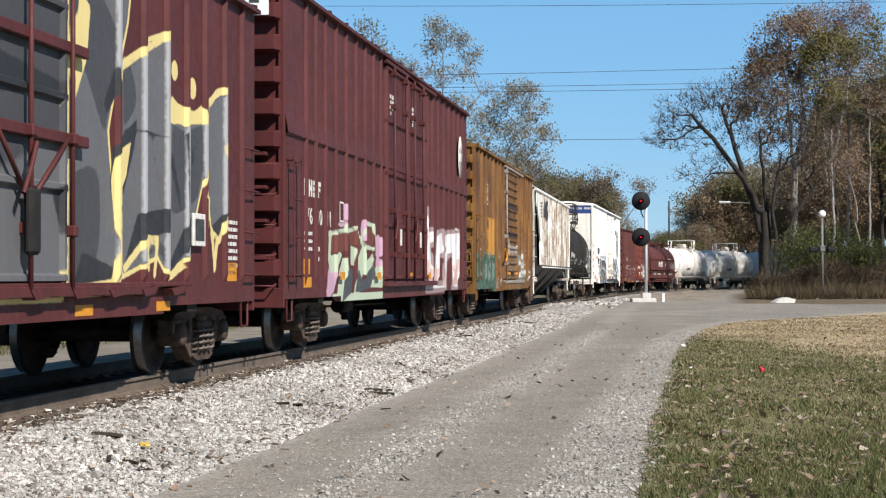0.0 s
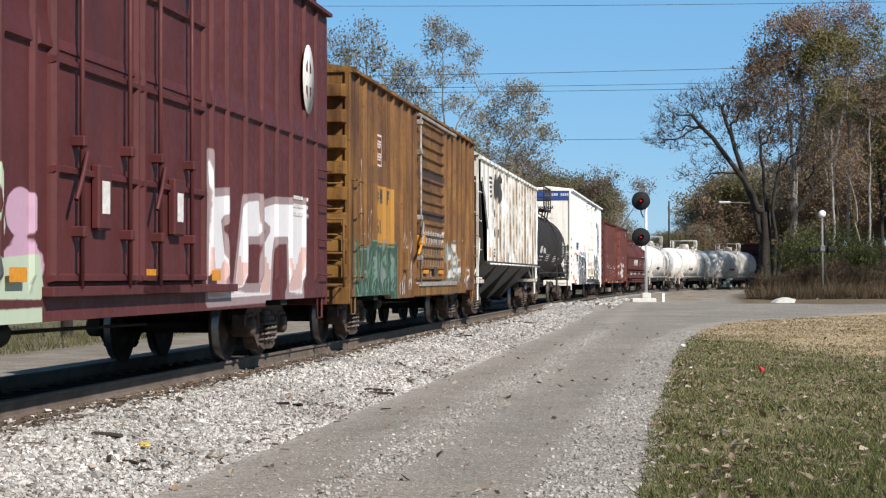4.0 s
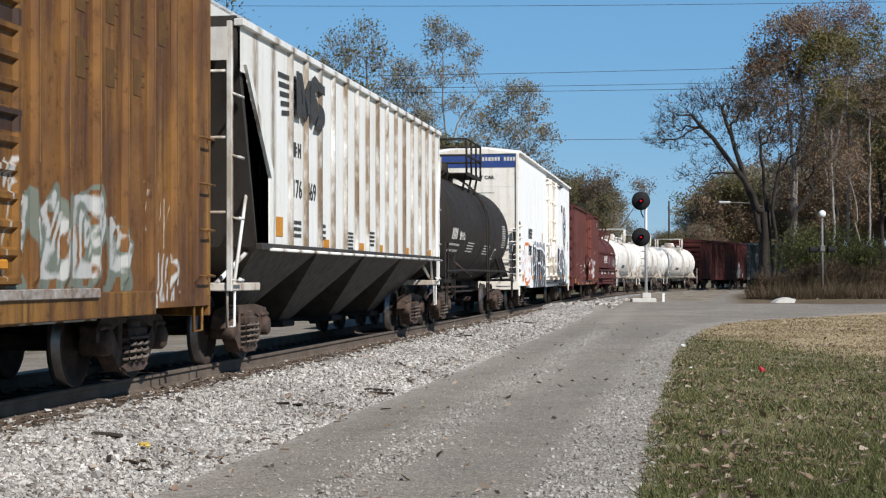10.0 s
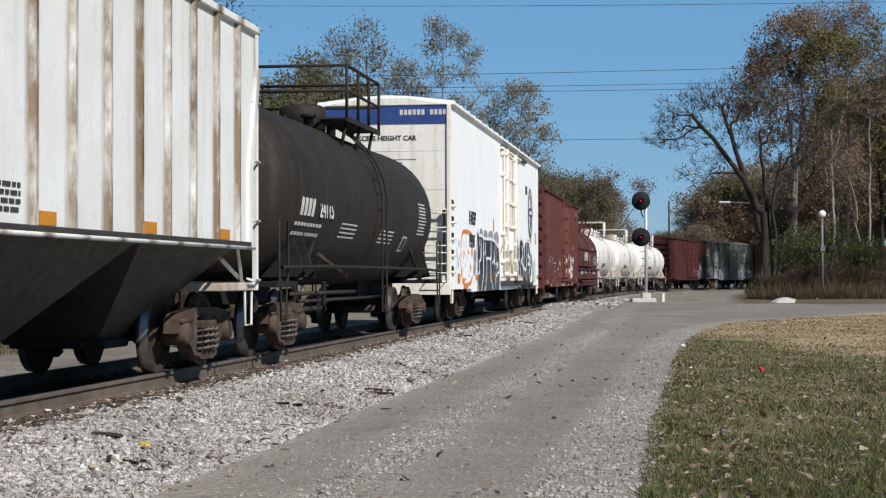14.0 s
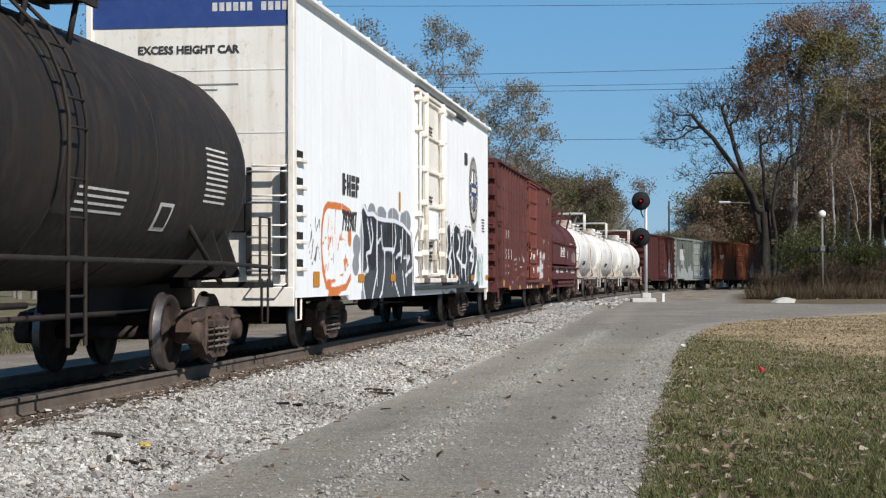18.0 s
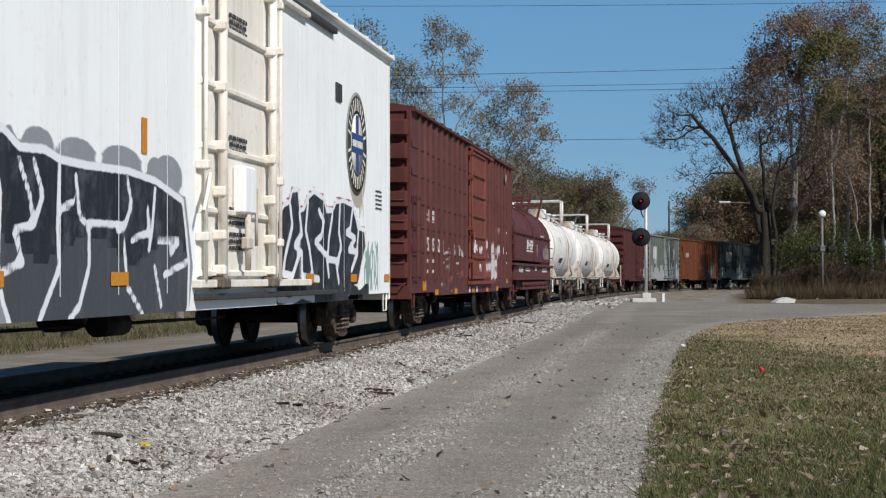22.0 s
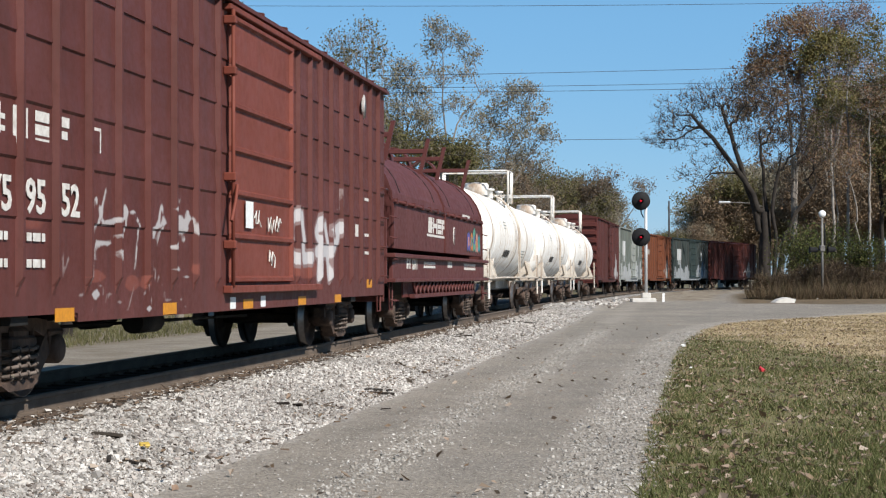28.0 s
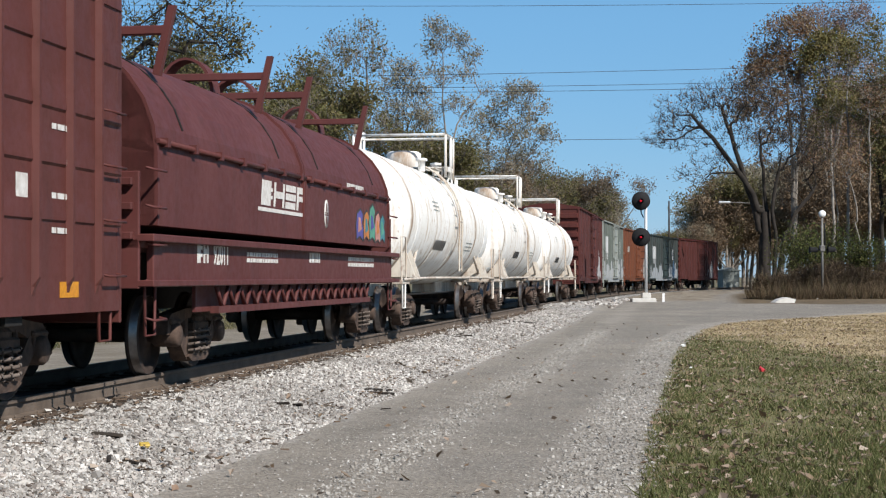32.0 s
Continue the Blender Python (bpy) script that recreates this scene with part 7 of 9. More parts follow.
# 2: tall double-door boxcar
c = boxcar("tall maroon double-door boxcar with pastel graffiti", 18.7, 5.03, 5.22, 0.74, MAROON, MAROON, [(-0.75, 2.3), (1.6, 2.25)], 0.76, 9, near_mat=NEAR_PASTEL, fields=spray_pastel,
           ribs=[-8.15, -7.5, -6.85, -6.08, -5.3, -4.5, -3.72, -2.95, -2.25, 3.1, 3.75, 4.6, 5.4, 6.2, 7.0, 7.8, 8.55], beads=(3.1,), rib_w=0.10, rib_h=0.045, door_rows=4, rods=((-1.35, -0.05), (0.9, 2.0)), fine=0.06, wide=0.62, depth=0.24)
blocks(c, "owner_mark", -8.2, 2.28, 1.15, 0.24, 4, FACE - 0.002, WHITE_INK)
for k, two in enumerate(("76", "10", "11")):
    words(c, "car_number", two, -8.08 + 0.66 * k, 1.88, 0.34, FACE - 0.004, WHITE_INK, wide=1.2)
bars(c, -8.2, 1.72, 0.5, 0.05, FACE - 0.002, WHITE_INK, 3, 1.2)
bars(c, -7.5, 1.5, 0.3, 0.06, FACE - 0.002, WHITE_INK, 2, 1.4)
reflectors(c, (-8.25,), 1.16, 1.38, 0.4)
reflectors(c, (-8.25,), 0.97, 1.12, 0.5)
reflectors(c, (-5.97, -2.85, 2.95, 0.6), 1.08, 1.2, 0.36, -1.56)
for x in (-1.45, 0.95):
    for i in range(4):
        decal(c, "door_notice", x + 0.05 * (i % 2), x + 0.55 - 0.12 * i, 4.36 - 0.1 * i, 4.43 - 0.1 * i, -1.535, WHITE_INK)
decal(c, "plate_mark", -5.75, -5.45, 1.98, 2.3, FACE - 0.003, WHITE_INK, "white outlined plate mark")
decal(c, "plate_mark", -5.72, -5.48, 2.01, 2.27, FACE - 0.006, MAROON)
em = Shape().lathe((7.92, -1.551, 3.93), [(0, 0.35), (-0.004, 0.35), (-0.004, 0.0)], 28, "y")
em.v = [(x, y, 3.93 + (z - 3.93) * 1.42) for x, y, z in em.v]
part("round_emblem", em, WHITE_INK, c, "weathered white oval emblem")
for u, w in ((-1, -1), (-1, 1), (1, -1), (1, 1)):
    part("emblem_gap", Shape().prism([(7.92 + u * 0.07, 3.93 + w * 0.1), (7.92 + u * 0.17, 3.93 + w * 0.1), (7.92 + u * 0.15, 3.93 + w * 0.2), (7.92 + u * 0.07, 3.93 + w * 0.27)], -1.556, -1.559), MAROON, c)
bars(c, 7.2, 2.2, 0.9, 0.05, -1.505, WHITE_INK, 3, 1.3)
for x, w in ((-0.75, 0.35), (1.55, 0.35)):
    part("lock_box", Shape().box(x - w / 2, x + w / 2, -1.62, -1.53, 1.55, 2.15, 0.02), MAROON, c)
    decal(c, "lock_label", x - 0.1, x + 0.1, 1.7, 2.0, -1.62, WHITE_INK)
part("end_label", Shape().box(-9.66, -9.645, -1.35, 0.1, 4.63, 4.99), WHITE_REFL, c, "white number panel high on the end")
part("label_frame", Shape().box(-9.645, -9.36, -1.35, 0.1, 4.66, 4.72).box(-9.645, -9.36, -1.35, 0.1, 4.92, 4.98), MAROON, c)
for i in range(5):
    part("end_number", Shape().box(-9.668, -9.66, -1.22 + i * 0.2, -1.09 + i * 0.2, 4.80, 4.93), BLACK_INK, c)
em = Shape().lathe((-9.67, -0.68, 1.62), [(0, 0.0), (-0.006, 0.13), (0, 0.13)], 20)
part("round_notice", em, CREAM, c, "small round cream mark on the brake platform")
part("brake_wheel", Shape().lathe((-9.5, -0.65, 1.62), [(0, 0.20), (-0.03, 0.24), (-0.06, 0.20), (-0.03, 0.17), (0, 0.20)], 20).rod((-9.53, -0.87, 1.62), (-9.53, -0.43, 1.62), 0.02).rod((-9.53, -0.65, 1.4), (-9.53, -0.65, 1.84), 0.02), CREAM, c, "pale hand-brake wheel")
for z in (1.35, 1.85, 2.3, 2.75):
    part("end_step", Shape().box(-9.62, -9.4, -1.3, -0.3, z, z + 0.05, 0.008), MAROON, c)
hitch(c, -39.85, -21.15, 2.5, (-5.99, 7.3))

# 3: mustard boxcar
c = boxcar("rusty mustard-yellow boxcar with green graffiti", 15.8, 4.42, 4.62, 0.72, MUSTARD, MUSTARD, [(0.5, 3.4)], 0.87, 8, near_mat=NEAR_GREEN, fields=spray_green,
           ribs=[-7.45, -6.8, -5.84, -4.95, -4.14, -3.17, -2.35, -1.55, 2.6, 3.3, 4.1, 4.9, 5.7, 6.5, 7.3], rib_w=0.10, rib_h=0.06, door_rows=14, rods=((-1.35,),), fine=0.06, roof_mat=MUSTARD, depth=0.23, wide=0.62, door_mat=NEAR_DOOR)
for o in c.children:
    if o.name.startswith("door"):
        xz = np.empty(len(o.data.vertices) * 3, np.float32)
        o.data.vertices.foreach_get("co", xz)
        for key, val in spray_door(xz[0::3].astype(float), xz[2::3].astype(float)).items():
            o.data.attributes.new(key, "FLOAT", "POINT").data.foreach_set("value", val.astype(np.float32))
GHOST = surface("faded_brown_stencil", (0.085, 0.045, 0.016), (0.13, 0.062, 0.017), 0.85, 0, 6, 40, 0.03)
for z, xs in ((3.52, (2.85, 3.6, 4.4, 5.2, 6.0)), (2.92, (3.6, 4.4, 5.2))):
    for k, x in enumerate(xs):
        blocks(c, "owner_mark", x, z, 0.34, 0.36, 1, FACE - 0.002, GHOST, 0.0)
decal(c, "route_panel", -5.78, -5.14, 3.06, 3.62, FACE - 0.003, WHITE_INK, "white-framed red route panel")
decal(c, "route_panel", -5.74, -5.18, 3.10, 3.58, FACE - 0.006, DOOR_RED, "white-framed red route panel")
blocks(c, "route_mark", -5.7, 3.38, 0.5, 0.13, 4, FACE - 0.009, WHITE_INK, 0.3)
blocks(c, "route_mark", -5.7, 3.16, 0.5, 0.13, 4, FACE - 0.009, WHITE_INK, 0.3)
blocks(c, "owner_mark", -5.62, 2.42, 1.35, 0.25, 4, FACE - 0.003, BLACK_INK, 0.35)
words(c, "car_number", "51", -5.62, 1.88, 0.36, FACE - 0.004, BLACK_INK, wide=1.3)
words(c, "car_number", "2", -4.8, 1.88, 0.36, FACE - 0.004, BLACK_INK, wide=1.3)
part("placard_box", Shape().box(-2.9, -2.5, -1.56, -1.5, 1.25, 1.6, 0.01), MUSTARD, c)
for x in (-0.6, 1.5):
    part("door_pocket", Shape().box(x, x + 0.35, -1.6, -1.53, 1.18, 1.26, 0.01), YELLOW_REFL, c, "yellow painted door stop")
part("door_lock", Shape().box(-1.45, -1.2, -1.68, -1.52, 1.75, 1.95, 0.02).rod((-1.35, -1.64, 1.85), (-1.75, -1.62, 1.55), 0.03), YELLOW_REFL, c, "yellow door lock and lever")
decal(c, "lube_plate", 0.55, 1.0, 1.17, 1.33, -1.585, BLACK_INK, "black maintenance plate")
part("door_sill_plate", Shape().box(-1.5, 5.7, -1.58, -1.49, 0.74, 0.98, 0.01), MUSTARD, c, "rusty sill under the door")
gt = Shape()
for y in (-1.45, -0.85):
    gt.rod((-8.2, y, 0.95), (-8.2, y, 2.05), 0.02)
for z in (1.0, 1.5, 2.05):
    gt.rod((-8.2, -1.45, z), (-8.2, -0.85, z), 0.016)
part("end_gate", gt, MUSTARD_RUST, c, "rusty bent end ladder rail")
words(c, "end_number", "5112", -0.62, 4.45, 0.2, -7.946, BLACK_INK, facing="end", wide=1.1, bold=0.006)
hitch(c, -19.35, -3.55, 2.3, (-5.78, 6.45))

# 4: covered hopper
c = hopper_car("dirty white covered hopper with rust-streaked posts", 17.1)
hy = -1.524
for k in range(5):
    blk = Shape().prism([(-6.3 + 0.05 * k, 3.78 - 0.125 * k), (-5.35, 3.80 - 0.115 * k), (-5.35, 3.86 - 0.115 * k), (-6.3 + 0.05 * k, 3.85 - 0.125 * k)], hy, hy - 0.004)
    part("mane_stripe", blk, BLACK_INK, c, "black logo stripe")
for pts in ([(-5.46, 3.95), (-5.3, 3.96), (-5.08, 3.62), (-5.1, 3.33), (-5.42, 3.32)], [(-5.28, 3.95), (-5.12, 3.95), (-4.72, 3.42), (-4.86, 3.30), (-5.05, 3.36)], [(-4.95, 3.60), (-4.72, 3.90), (-4.55, 3.92), (-4.62, 3.44), (-4.86, 3.34)],
            [(-4.6, 3.34), (-4.66, 3.78), (-4.5, 3.95), (-4.3, 4.02), (-4.06, 3.97), (-4.06, 3.84), (-4.3, 3.76), (-4.08, 3.62), (-4.08, 3.48), (-4.34, 3.30)], [(-4.05, 3.96), (-3.64, 3.93), (-3.64, 3.79), (-4.05, 3.82)], [(-4.04, 3.65), (-3.74, 3.60), (-3.63, 3.52), (-3.64, 3.38), (-3.86, 3.26), (-4.26, 3.25), (-4.05, 3.46)]):
    part("owner_mark", Shape().prism(pts, hy - 0.05, hy - 0.056), BLACK_INK, c, "bold black painted mark")
blocks(c, "owner_mark", -5.4, 2.78, 0.5, 0.2, 2, hy, BLACK_INK, 0.25)
words(c, "car_number", "176", -5.5, 2.22, 0.36, hy - 0.004, BLACK_INK, wide=1.1)
words(c, "car_number", "469", -4.6, 2.22, 0.36, hy - 0.004, BLACK_INK, wide=1.1)
bars(c, -5.45, 1.85, 0.5, 0.05, hy, BLACK_INK, 3, 0.8)
bars(c, -3.7, 1.85, 0.35, 0.05, hy, BLACK_INK, 3, 0.8)
bars(c, -1.75, 1.8, 0.5, 0.035, hy, BLACK_INK, 5, 0.7)
bars(c, 0.1, 1.85, 0.5, 0.04, hy, BLACK_INK, 4, 0.7)
reflectors(c, (-6.4,), 1.66, 1.92, 0.36, hy)
reflectors(c, (-3.5, -0.75, 1.0, 3.8, 6.6), 1.56, 1.68, 0.4, hy)
part("number_plate_band", Shape().box(-8.53, -8.515, -1.45, 1.45, 3.72, 4.12), HOPPER, c, "white plate across the end")
words(c, "end_number", "176469", -0.55, 3.84, 0.24, -8.536, BLACK_INK, facing="end", wide=0.95)
hitch(c, -2.65, 14.45, 1.9, (-6.2, 7.5))

# 5: black tank car
c = tank_car("dull black tank car with white stencils", 15.2, 1.40, 2.38, TANK_BLACK, top=0.9)


def on_tank(car, name, x0, x1, z0, z1, r, zc, material, label=""):
    """A stencil that follows the shell."""
    sh = Shape()
    n = 4
    for i in range(n):
        za, zb = z0 + (z1 - z0) * i / n, z0 + (z1 - z0) * (i + 1) / n
        ya, yb = [-math.sqrt(max(0.0, r * r - (z - zc) ** 2)) - 0.004 for z in (za, zb)]
        sh.add([(x0, ya, za), (x1, ya, za), (x1, yb, zb), (x0, yb, zb)], [(0, 1, 2, 3)])
    return part(name, sh, material, car, label)


for i in range(4):
    on_tank(c, "owner_mark", -6.05 + 0.24 * i, -5.87 + 0.24 * i, 2.02, 2.28, 1.4, 2.38, WHITE_INK)
words(c, "car_number", "24115", -4.8, 2.03, 0.35, -1.385, WHITE_INK, wide=1.15, bold=0.006)
for k in range(2):
    for i in range(9):
        on_tank(c, "stencil_line", -6.2 + 0.2 * i, -6.05 + 0.2 * i, 1.87 - 0.14 * k, 1.92 - 0.14 * k, 1.4, 2.38, WHITE_INK)
for k in range(4):
    on_tank(c, "stencil_line", -3.0, -1.7, 1.97 - 0.07 * k, 1.995 - 0.07 * k, 1.4, 2.38, WHITE_INK)
    on_tank(c, "stencil_line", 0.5, 1.9, 1.95 - 0.07 * k, 1.975 - 0.07 * k, 1.4, 2.38, WHITE_INK)
for k in range(10):
    on_tank(c, "test_table", 4.5, 5.4, 2.60 - 0.068 * k, 2.625 - 0.068 * k, 1.4, 2.38, WHITE_INK, "white test-date table")
on_tank(c, "placard", 3.0, 3.5, 1.62, 1.92, 1.4, 2.38, WHITE_INK, "white placard frame")
on_tank(c, "placard", 3.07, 3.43, 1.66, 1.88, 1.405, 2.38, TANK_BLACK)
part("shell_strap", Shape().rod((-3.75, -1.10, 1.48), (-3.05, -1.42, 1.13), 0.04, 6), WHEEL, c, "dusty diagonal strap from shell to rail")
for y, z, x0, x1, r in ((-0.9, 0.86, -4.9, 0.3, 0.032), (-0.75, 0.60, -4.6, -1.6, 0.045), (-0.6, 0.72, -3.6, 3.6, 0.03)):
    part("brake_pipe", Shape().rod((x0, y, z), (x1, y, z), r, 8), WHEEL, c, "rusty brake pipe under the shell")
for x, y in ((-4.5, -0.9), (-3.7, -0.75), (-2.3, -0.9), (-1.7, -0.75)):
    part("pipe_bracket", Shape().box(x - 0.03, x + 0.03, y - 0.03, y + 0.03, 0.55, 1.05, 0.01), UNDER, c)
part("valve_body", Shape().box(-4.15, -3.85, -0.82, -0.66, 0.55, 0.75, 0.05), UNDER, c, "black control valve")
hitch(c, 15.7, 30.9, 2.0, (-5.7, 6.0))

# 6: tall white insulated boxcar
SEAM = surface("pale_panel_joint", (0.62, 0.61, 0.58), (0.72, 0.71, 0.69), 0.7, 0, 4, 40, 0.02)
c = boxcar("tall smooth white insulated boxcar with black graffiti", 22.6, 5.06, 5.25, 0.75, WHITE, CREAM, [(0.85, 3.5)], 1.53, 1, near_mat=NEAR_BLACK, fields=spray_black,
           ribs=(99,), rib_h=0.0, rib_w=0.02, depth=0.0, door_mat=CREAM, door_rows=5, rods=((-0.9, 2.56),), door_z=(1.12, 4.78), fine=0.055, roof_mat=WHITE, stiles=False)
for k in range(15):
    x = -10.13 - 1.02 + 1.53 * k
    if not -1.2 < x < 2.9:
        part("panel_seam", Shape().box(x, x + 0.011, -1.504, -1.499, 0.95, 5.05), SEAM, c)
part("door_header", Shape().box(-0.95, 6.35, -1.585, -1.495, 4.84, 4.93, 0.01), BLACK_INK, c, "dark upper door guide")
part("door_step", Shape().box(-1.0, 6.35, -1.60, -1.49, 0.86, 0.93, 0.01), BLACK_INK, c, "dark lower door ledge")
blocks(c, "owner_mark", -8.05, 2.42, 1.42, 0.34, 4, FACE - 0.008, BLACK_INK, 0.22)
words(c, "car_number", "793907", -8.1, 1.86, 0.46, FACE - 0.01, BLACK_INK, wide=0.85, bold=0.006)
ring = Shape().lathe((8.2, -1.509, 3.3), [(0, 0.0), (-0.004, 0.84), (0, 0.84)], 48, "y")
part("round_emblem", ring, GREY_BOX, c, "large round dark emblem with a blue cross")
part("emblem_ring", Shape().lathe((8.2, -1.514, 3.3), [(0, 0.50), (-0.004, 0.50), (-0.004, 0.79), (0, 0.79)], 48, "y"), BLACK_INK, c, "black emblem ring")
part("emblem_field", Shape().lathe((8.2, -1.514, 3.3), [(0, 0.0), (-0.004, 0.49), (0, 0.49)], 40, "y"), CREAM, c, "pale emblem field")
part("emblem_cross", Shape().prism([(8.09, 2.83), (8.31, 2.83), (8.31, 3.14), (8.67, 3.14), (8.67, 3.46), (8.31, 3.46), (8.31, 3.77), (8.09, 3.77), (8.09, 3.46), (7.73, 3.46), (7.73, 3.14), (8.09, 3.14)], -1.519, -1.523), BLUE_INK, c, "blue cross")
bars(c, 7.8, 3.24, 0.82, 0.11, -1.5235, CREAM, 1, name="emblem_word")
for k in range(28):
    t = 2 * math.pi * k / 28
    if abs(math.cos(t)) < 0.985 or k % 2:
        u, w = 8.2 + 0.645 * math.cos(t), 3.3 + 0.645 * math.sin(t)
        dx, dz = 0.10 * math.cos(t), 0.10 * math.sin(t)
        ox, oz = -0.022 * math.sin(t), 0.022 * math.cos(t)
        part("emblem_mark", Shape().prism([(u - dx - ox, w - dz - oz), (u + dx - ox, w + dz - oz), (u + dx + ox, w + dz + oz), (u - dx + ox, w - dz + oz)], -1.5185, -1.5215), CREAM, c)
part("tag_plate", Shape().box(6.55, 6.95, -1.53, -1.5, 3.85, 4.13, 0.005), BLACK_INK, c, "small black plate")
decal(c, "small_label", -2.83, -2.66, 2.36, 2.72, FACE - 0.008, YELLOW_REFL, "small yellow label")
reflectors(c, (-6.78, -3.74, 4.5, 7.7, 10.75), 1.04, 1.17, 0.5, FACE - 0.01)
reflectors(c, (-0.6, 1.4), 0.98, 1.07, 0.9, -1.56)
reflectors(c, (-10.15,), 0.98, 1.2, 0.4, FACE - 0.01)
for i, (x, z) in enumerate(((0.3, 4.2), (0.3, 2.75), (0.3, 1.9), (0.3, 1.6))):
    bars(c, x, z, 0.8, 0.05, -1.545, BLACK_INK, 3, 0.6)
bars(c, 9.9, 2.6, 0.6, 0.03, FACE - 0.008, BLACK_INK, 5, 1.5)
part("lock_box", Shape().box(0.46, 0.98, -1.70, -1.53, 1.87, 2.45, 0.03), WHITE, c, "white door lock housing")
part("lock_gear", Shape().rod((0.72, -1.66, 1.2), (0.72, -1.66, 1.87), 0.04, 8).box(0.6, 0.84, -1.7, -1.6, 1.45, 1.6, 0.02).rod((1.12, -1.66, 1.5), (1.12, -1.66, 2.2), 0.022, 6), TANK_FRAME, c, "rusty lock gear")
for x in (-0.28, 2.07):
    part("lock_pipe", Shape().rod((x, -1.63, 1.02), (x, -1.63, 4.84), 0.055, 10), CREAM, c, "fat white locking pipe")
    for z in (1.2, 1.6, 2.1, 2.62, 3.3, 4.0, 4.7):
        part("pipe_clamp", Shape().box(x - 0.09, x + 0.09, -1.68, -1.52, z - 0.06, z + 0.06, 0.02), CREAM, c)
    part("pipe_cam", Shape().box(x - 0.16, x + 0.16, -1.69, -1.52, 0.98, 1.12, 0.03), STEEL_DUST, c, "rusty cam at the pipe's foot")
# end details
xe = -11.3
part("end_band", Shape().box(xe - 0.012, xe - 0.002, -1.46, 1.46, 4.62, 5.04), BLUE_INK, c, "dark blue band across the end")
for i in range(11):
    if i != 4:
        part("end_number", Shape().box(xe - 0.018, xe - 0.012, -1.40 + i * 0.1, -1.33 + i * 0.1, 4.83, 4.95), WHITE_INK, c)
words(c, "end_words", "EXCESS HEIGHT CAR", 0.75, 4.25, 0.155, xe - 0.008, BLACK_INK, facing="end", wide=1.0, bold=0.004)
for k in range(3):
    part("end_line", Shape().box(xe - 0.008, xe - 0.003, -0.7 + 0.3 * k, 0.2, 3.80 - 0.075 * k, 3.82 - 0.075 * k), GREY_BOX, c)
for z in (4.0, 3.12, 2.2):
    part("end_seam", Shape().box(xe - 0.006, xe - 0.001, -1.45, 1.45, z, z + 0.012), SEAM, c)
for y in (-1.36, -0.88):
    part("end_stile", Shape().box(xe - 0.14, xe - 0.08, y - 0.035, y + 0.035, 1.15, 2.64, 0.008), UNDER, c, "black end ladder stile")
for z in (1.21, 1.67, 2.15, 2.58):
    part("end_rung", Shape().rod((xe - 0.13, -1.42, z), (xe - 0.13, -0.86, z), 0.018), ALUMINIUM, c, "bright steel rung")
part("end_box", Shape().box(xe - 0.10, xe - 0.01, -0.82, -0.2, 1.74, 2.14, 0.02), UNDER, c, "dark recess box on the end")
for z in (1.2, 1.58, 1.96, 2.34, 2.72):
    part("side_step", Shape().box(-11.2, -10.8, -1.57, -1.5, z, z + 0.06, 0.01), CREAM, c, "recessed side ladder rung")
    # flat dark plate stands in for the shade inside the rung's recess
    part("recess_shade", Shape().box(-11.18, -10.82, -1.509, -1.502, z + 0.06, z + 0.17), UNDER, c)
hitch(c, 31.75, 54.35, 2.9, (-6.95, 8.95))

# 7: oxide-red boxcar
c = boxcar("oxide-red boxcar with a brighter plug door", 19.0, 4.37, 4.62, 0.72, OXIDE, OXIDE, [(0.73, 3.15)], 0.8, 7, near_mat=NEAR_TAGS, fields=spray_tags,
           ribs=[-8.65, -7.89, -7.16, -6.36, -5.55, -4.74, -3.85, -2.97, -2.18, -1.3, 2.75, 3.5, 4.2, 4.95, 5.7, 6.5, 7.3, 8.1, 8.85], beads=(1.63, 2.12, 2.6, 3.15, 3.7), rib_w=0.10, rib_h=0.06, door_mat=DOOR_RED, door_rows=6, fine=0.06, rods=((-0.95,),), depth=0.2, wide=0.8, bead_h=0.02)
blocks(c, "owner_mark", -7.75, 2.2, 1.9, 0.32, 4, FACE - 0.004, WHITE_INK, 0.35)
for x, two in ((-7.78, "75"), (-7.05, "95"), (-6.25, "52")):
    words(c, "car_number", two, x, 1.66, 0.40, FACE - 0.022, WHITE_INK, wide=1.15, bold=0.008)
decal(c, "plate_mark", -5.45, -5.2, 2.24, 2.5, FACE - 0.004, WHITE_INK)
decal(c, "plate_mark", -5.41, -5.24, 2.27, 2.47, FACE - 0.007, OXIDE)
for x, z in ((-7.8, 1.42), (-7.0, 1.42), (-7.8, 1.2), (-7.0, 1.2)):
    bars(c, x, z, 0.4, 0.07, FACE - 0.012, WHITE_INK, 1)
reflectors(c, (-6.34, -3.3, -0.1, 2.85, 5.3), 0.73, 0.85, 0.46)
reflectors(c, (-8.05,), 0.84, 1.04, 0.46)
reflectors(c, (7.9,), 0.94, 1.08, 0.46)
reflectors(c, (-0.7, 0.75), 0.74, 0.88, 0.24, material=WHITE_REFL)
decal(c, "door_sticker", -0.2, 0.15, 1.72, 2.05, -1.56, WHITE_REFL, "white torn door sticker")
for k, (x, z) in enumerate(((0.35, 1.85), (1.0, 1.78), (1.4, 1.8), (1.1, 1.35))):
    part("door_tag", Shape().pipe([(x - 0.14 + 0.05 * i + 0.05 * math.sin(2.2 * i + k), -1.562, z + 0.11 * math.sin(1.9 * i + 2 * k)) for i in range(7)], 0.011, 4), WHITE_INK, c)
part("vent_mark", Shape().lathe((7.4, -1.551, 3.95), [(0, 0.0), (-0.004, 0.2), (-0.004, 0.0)], 24, "y"), WHITE_INK, c, "faint white round mark")
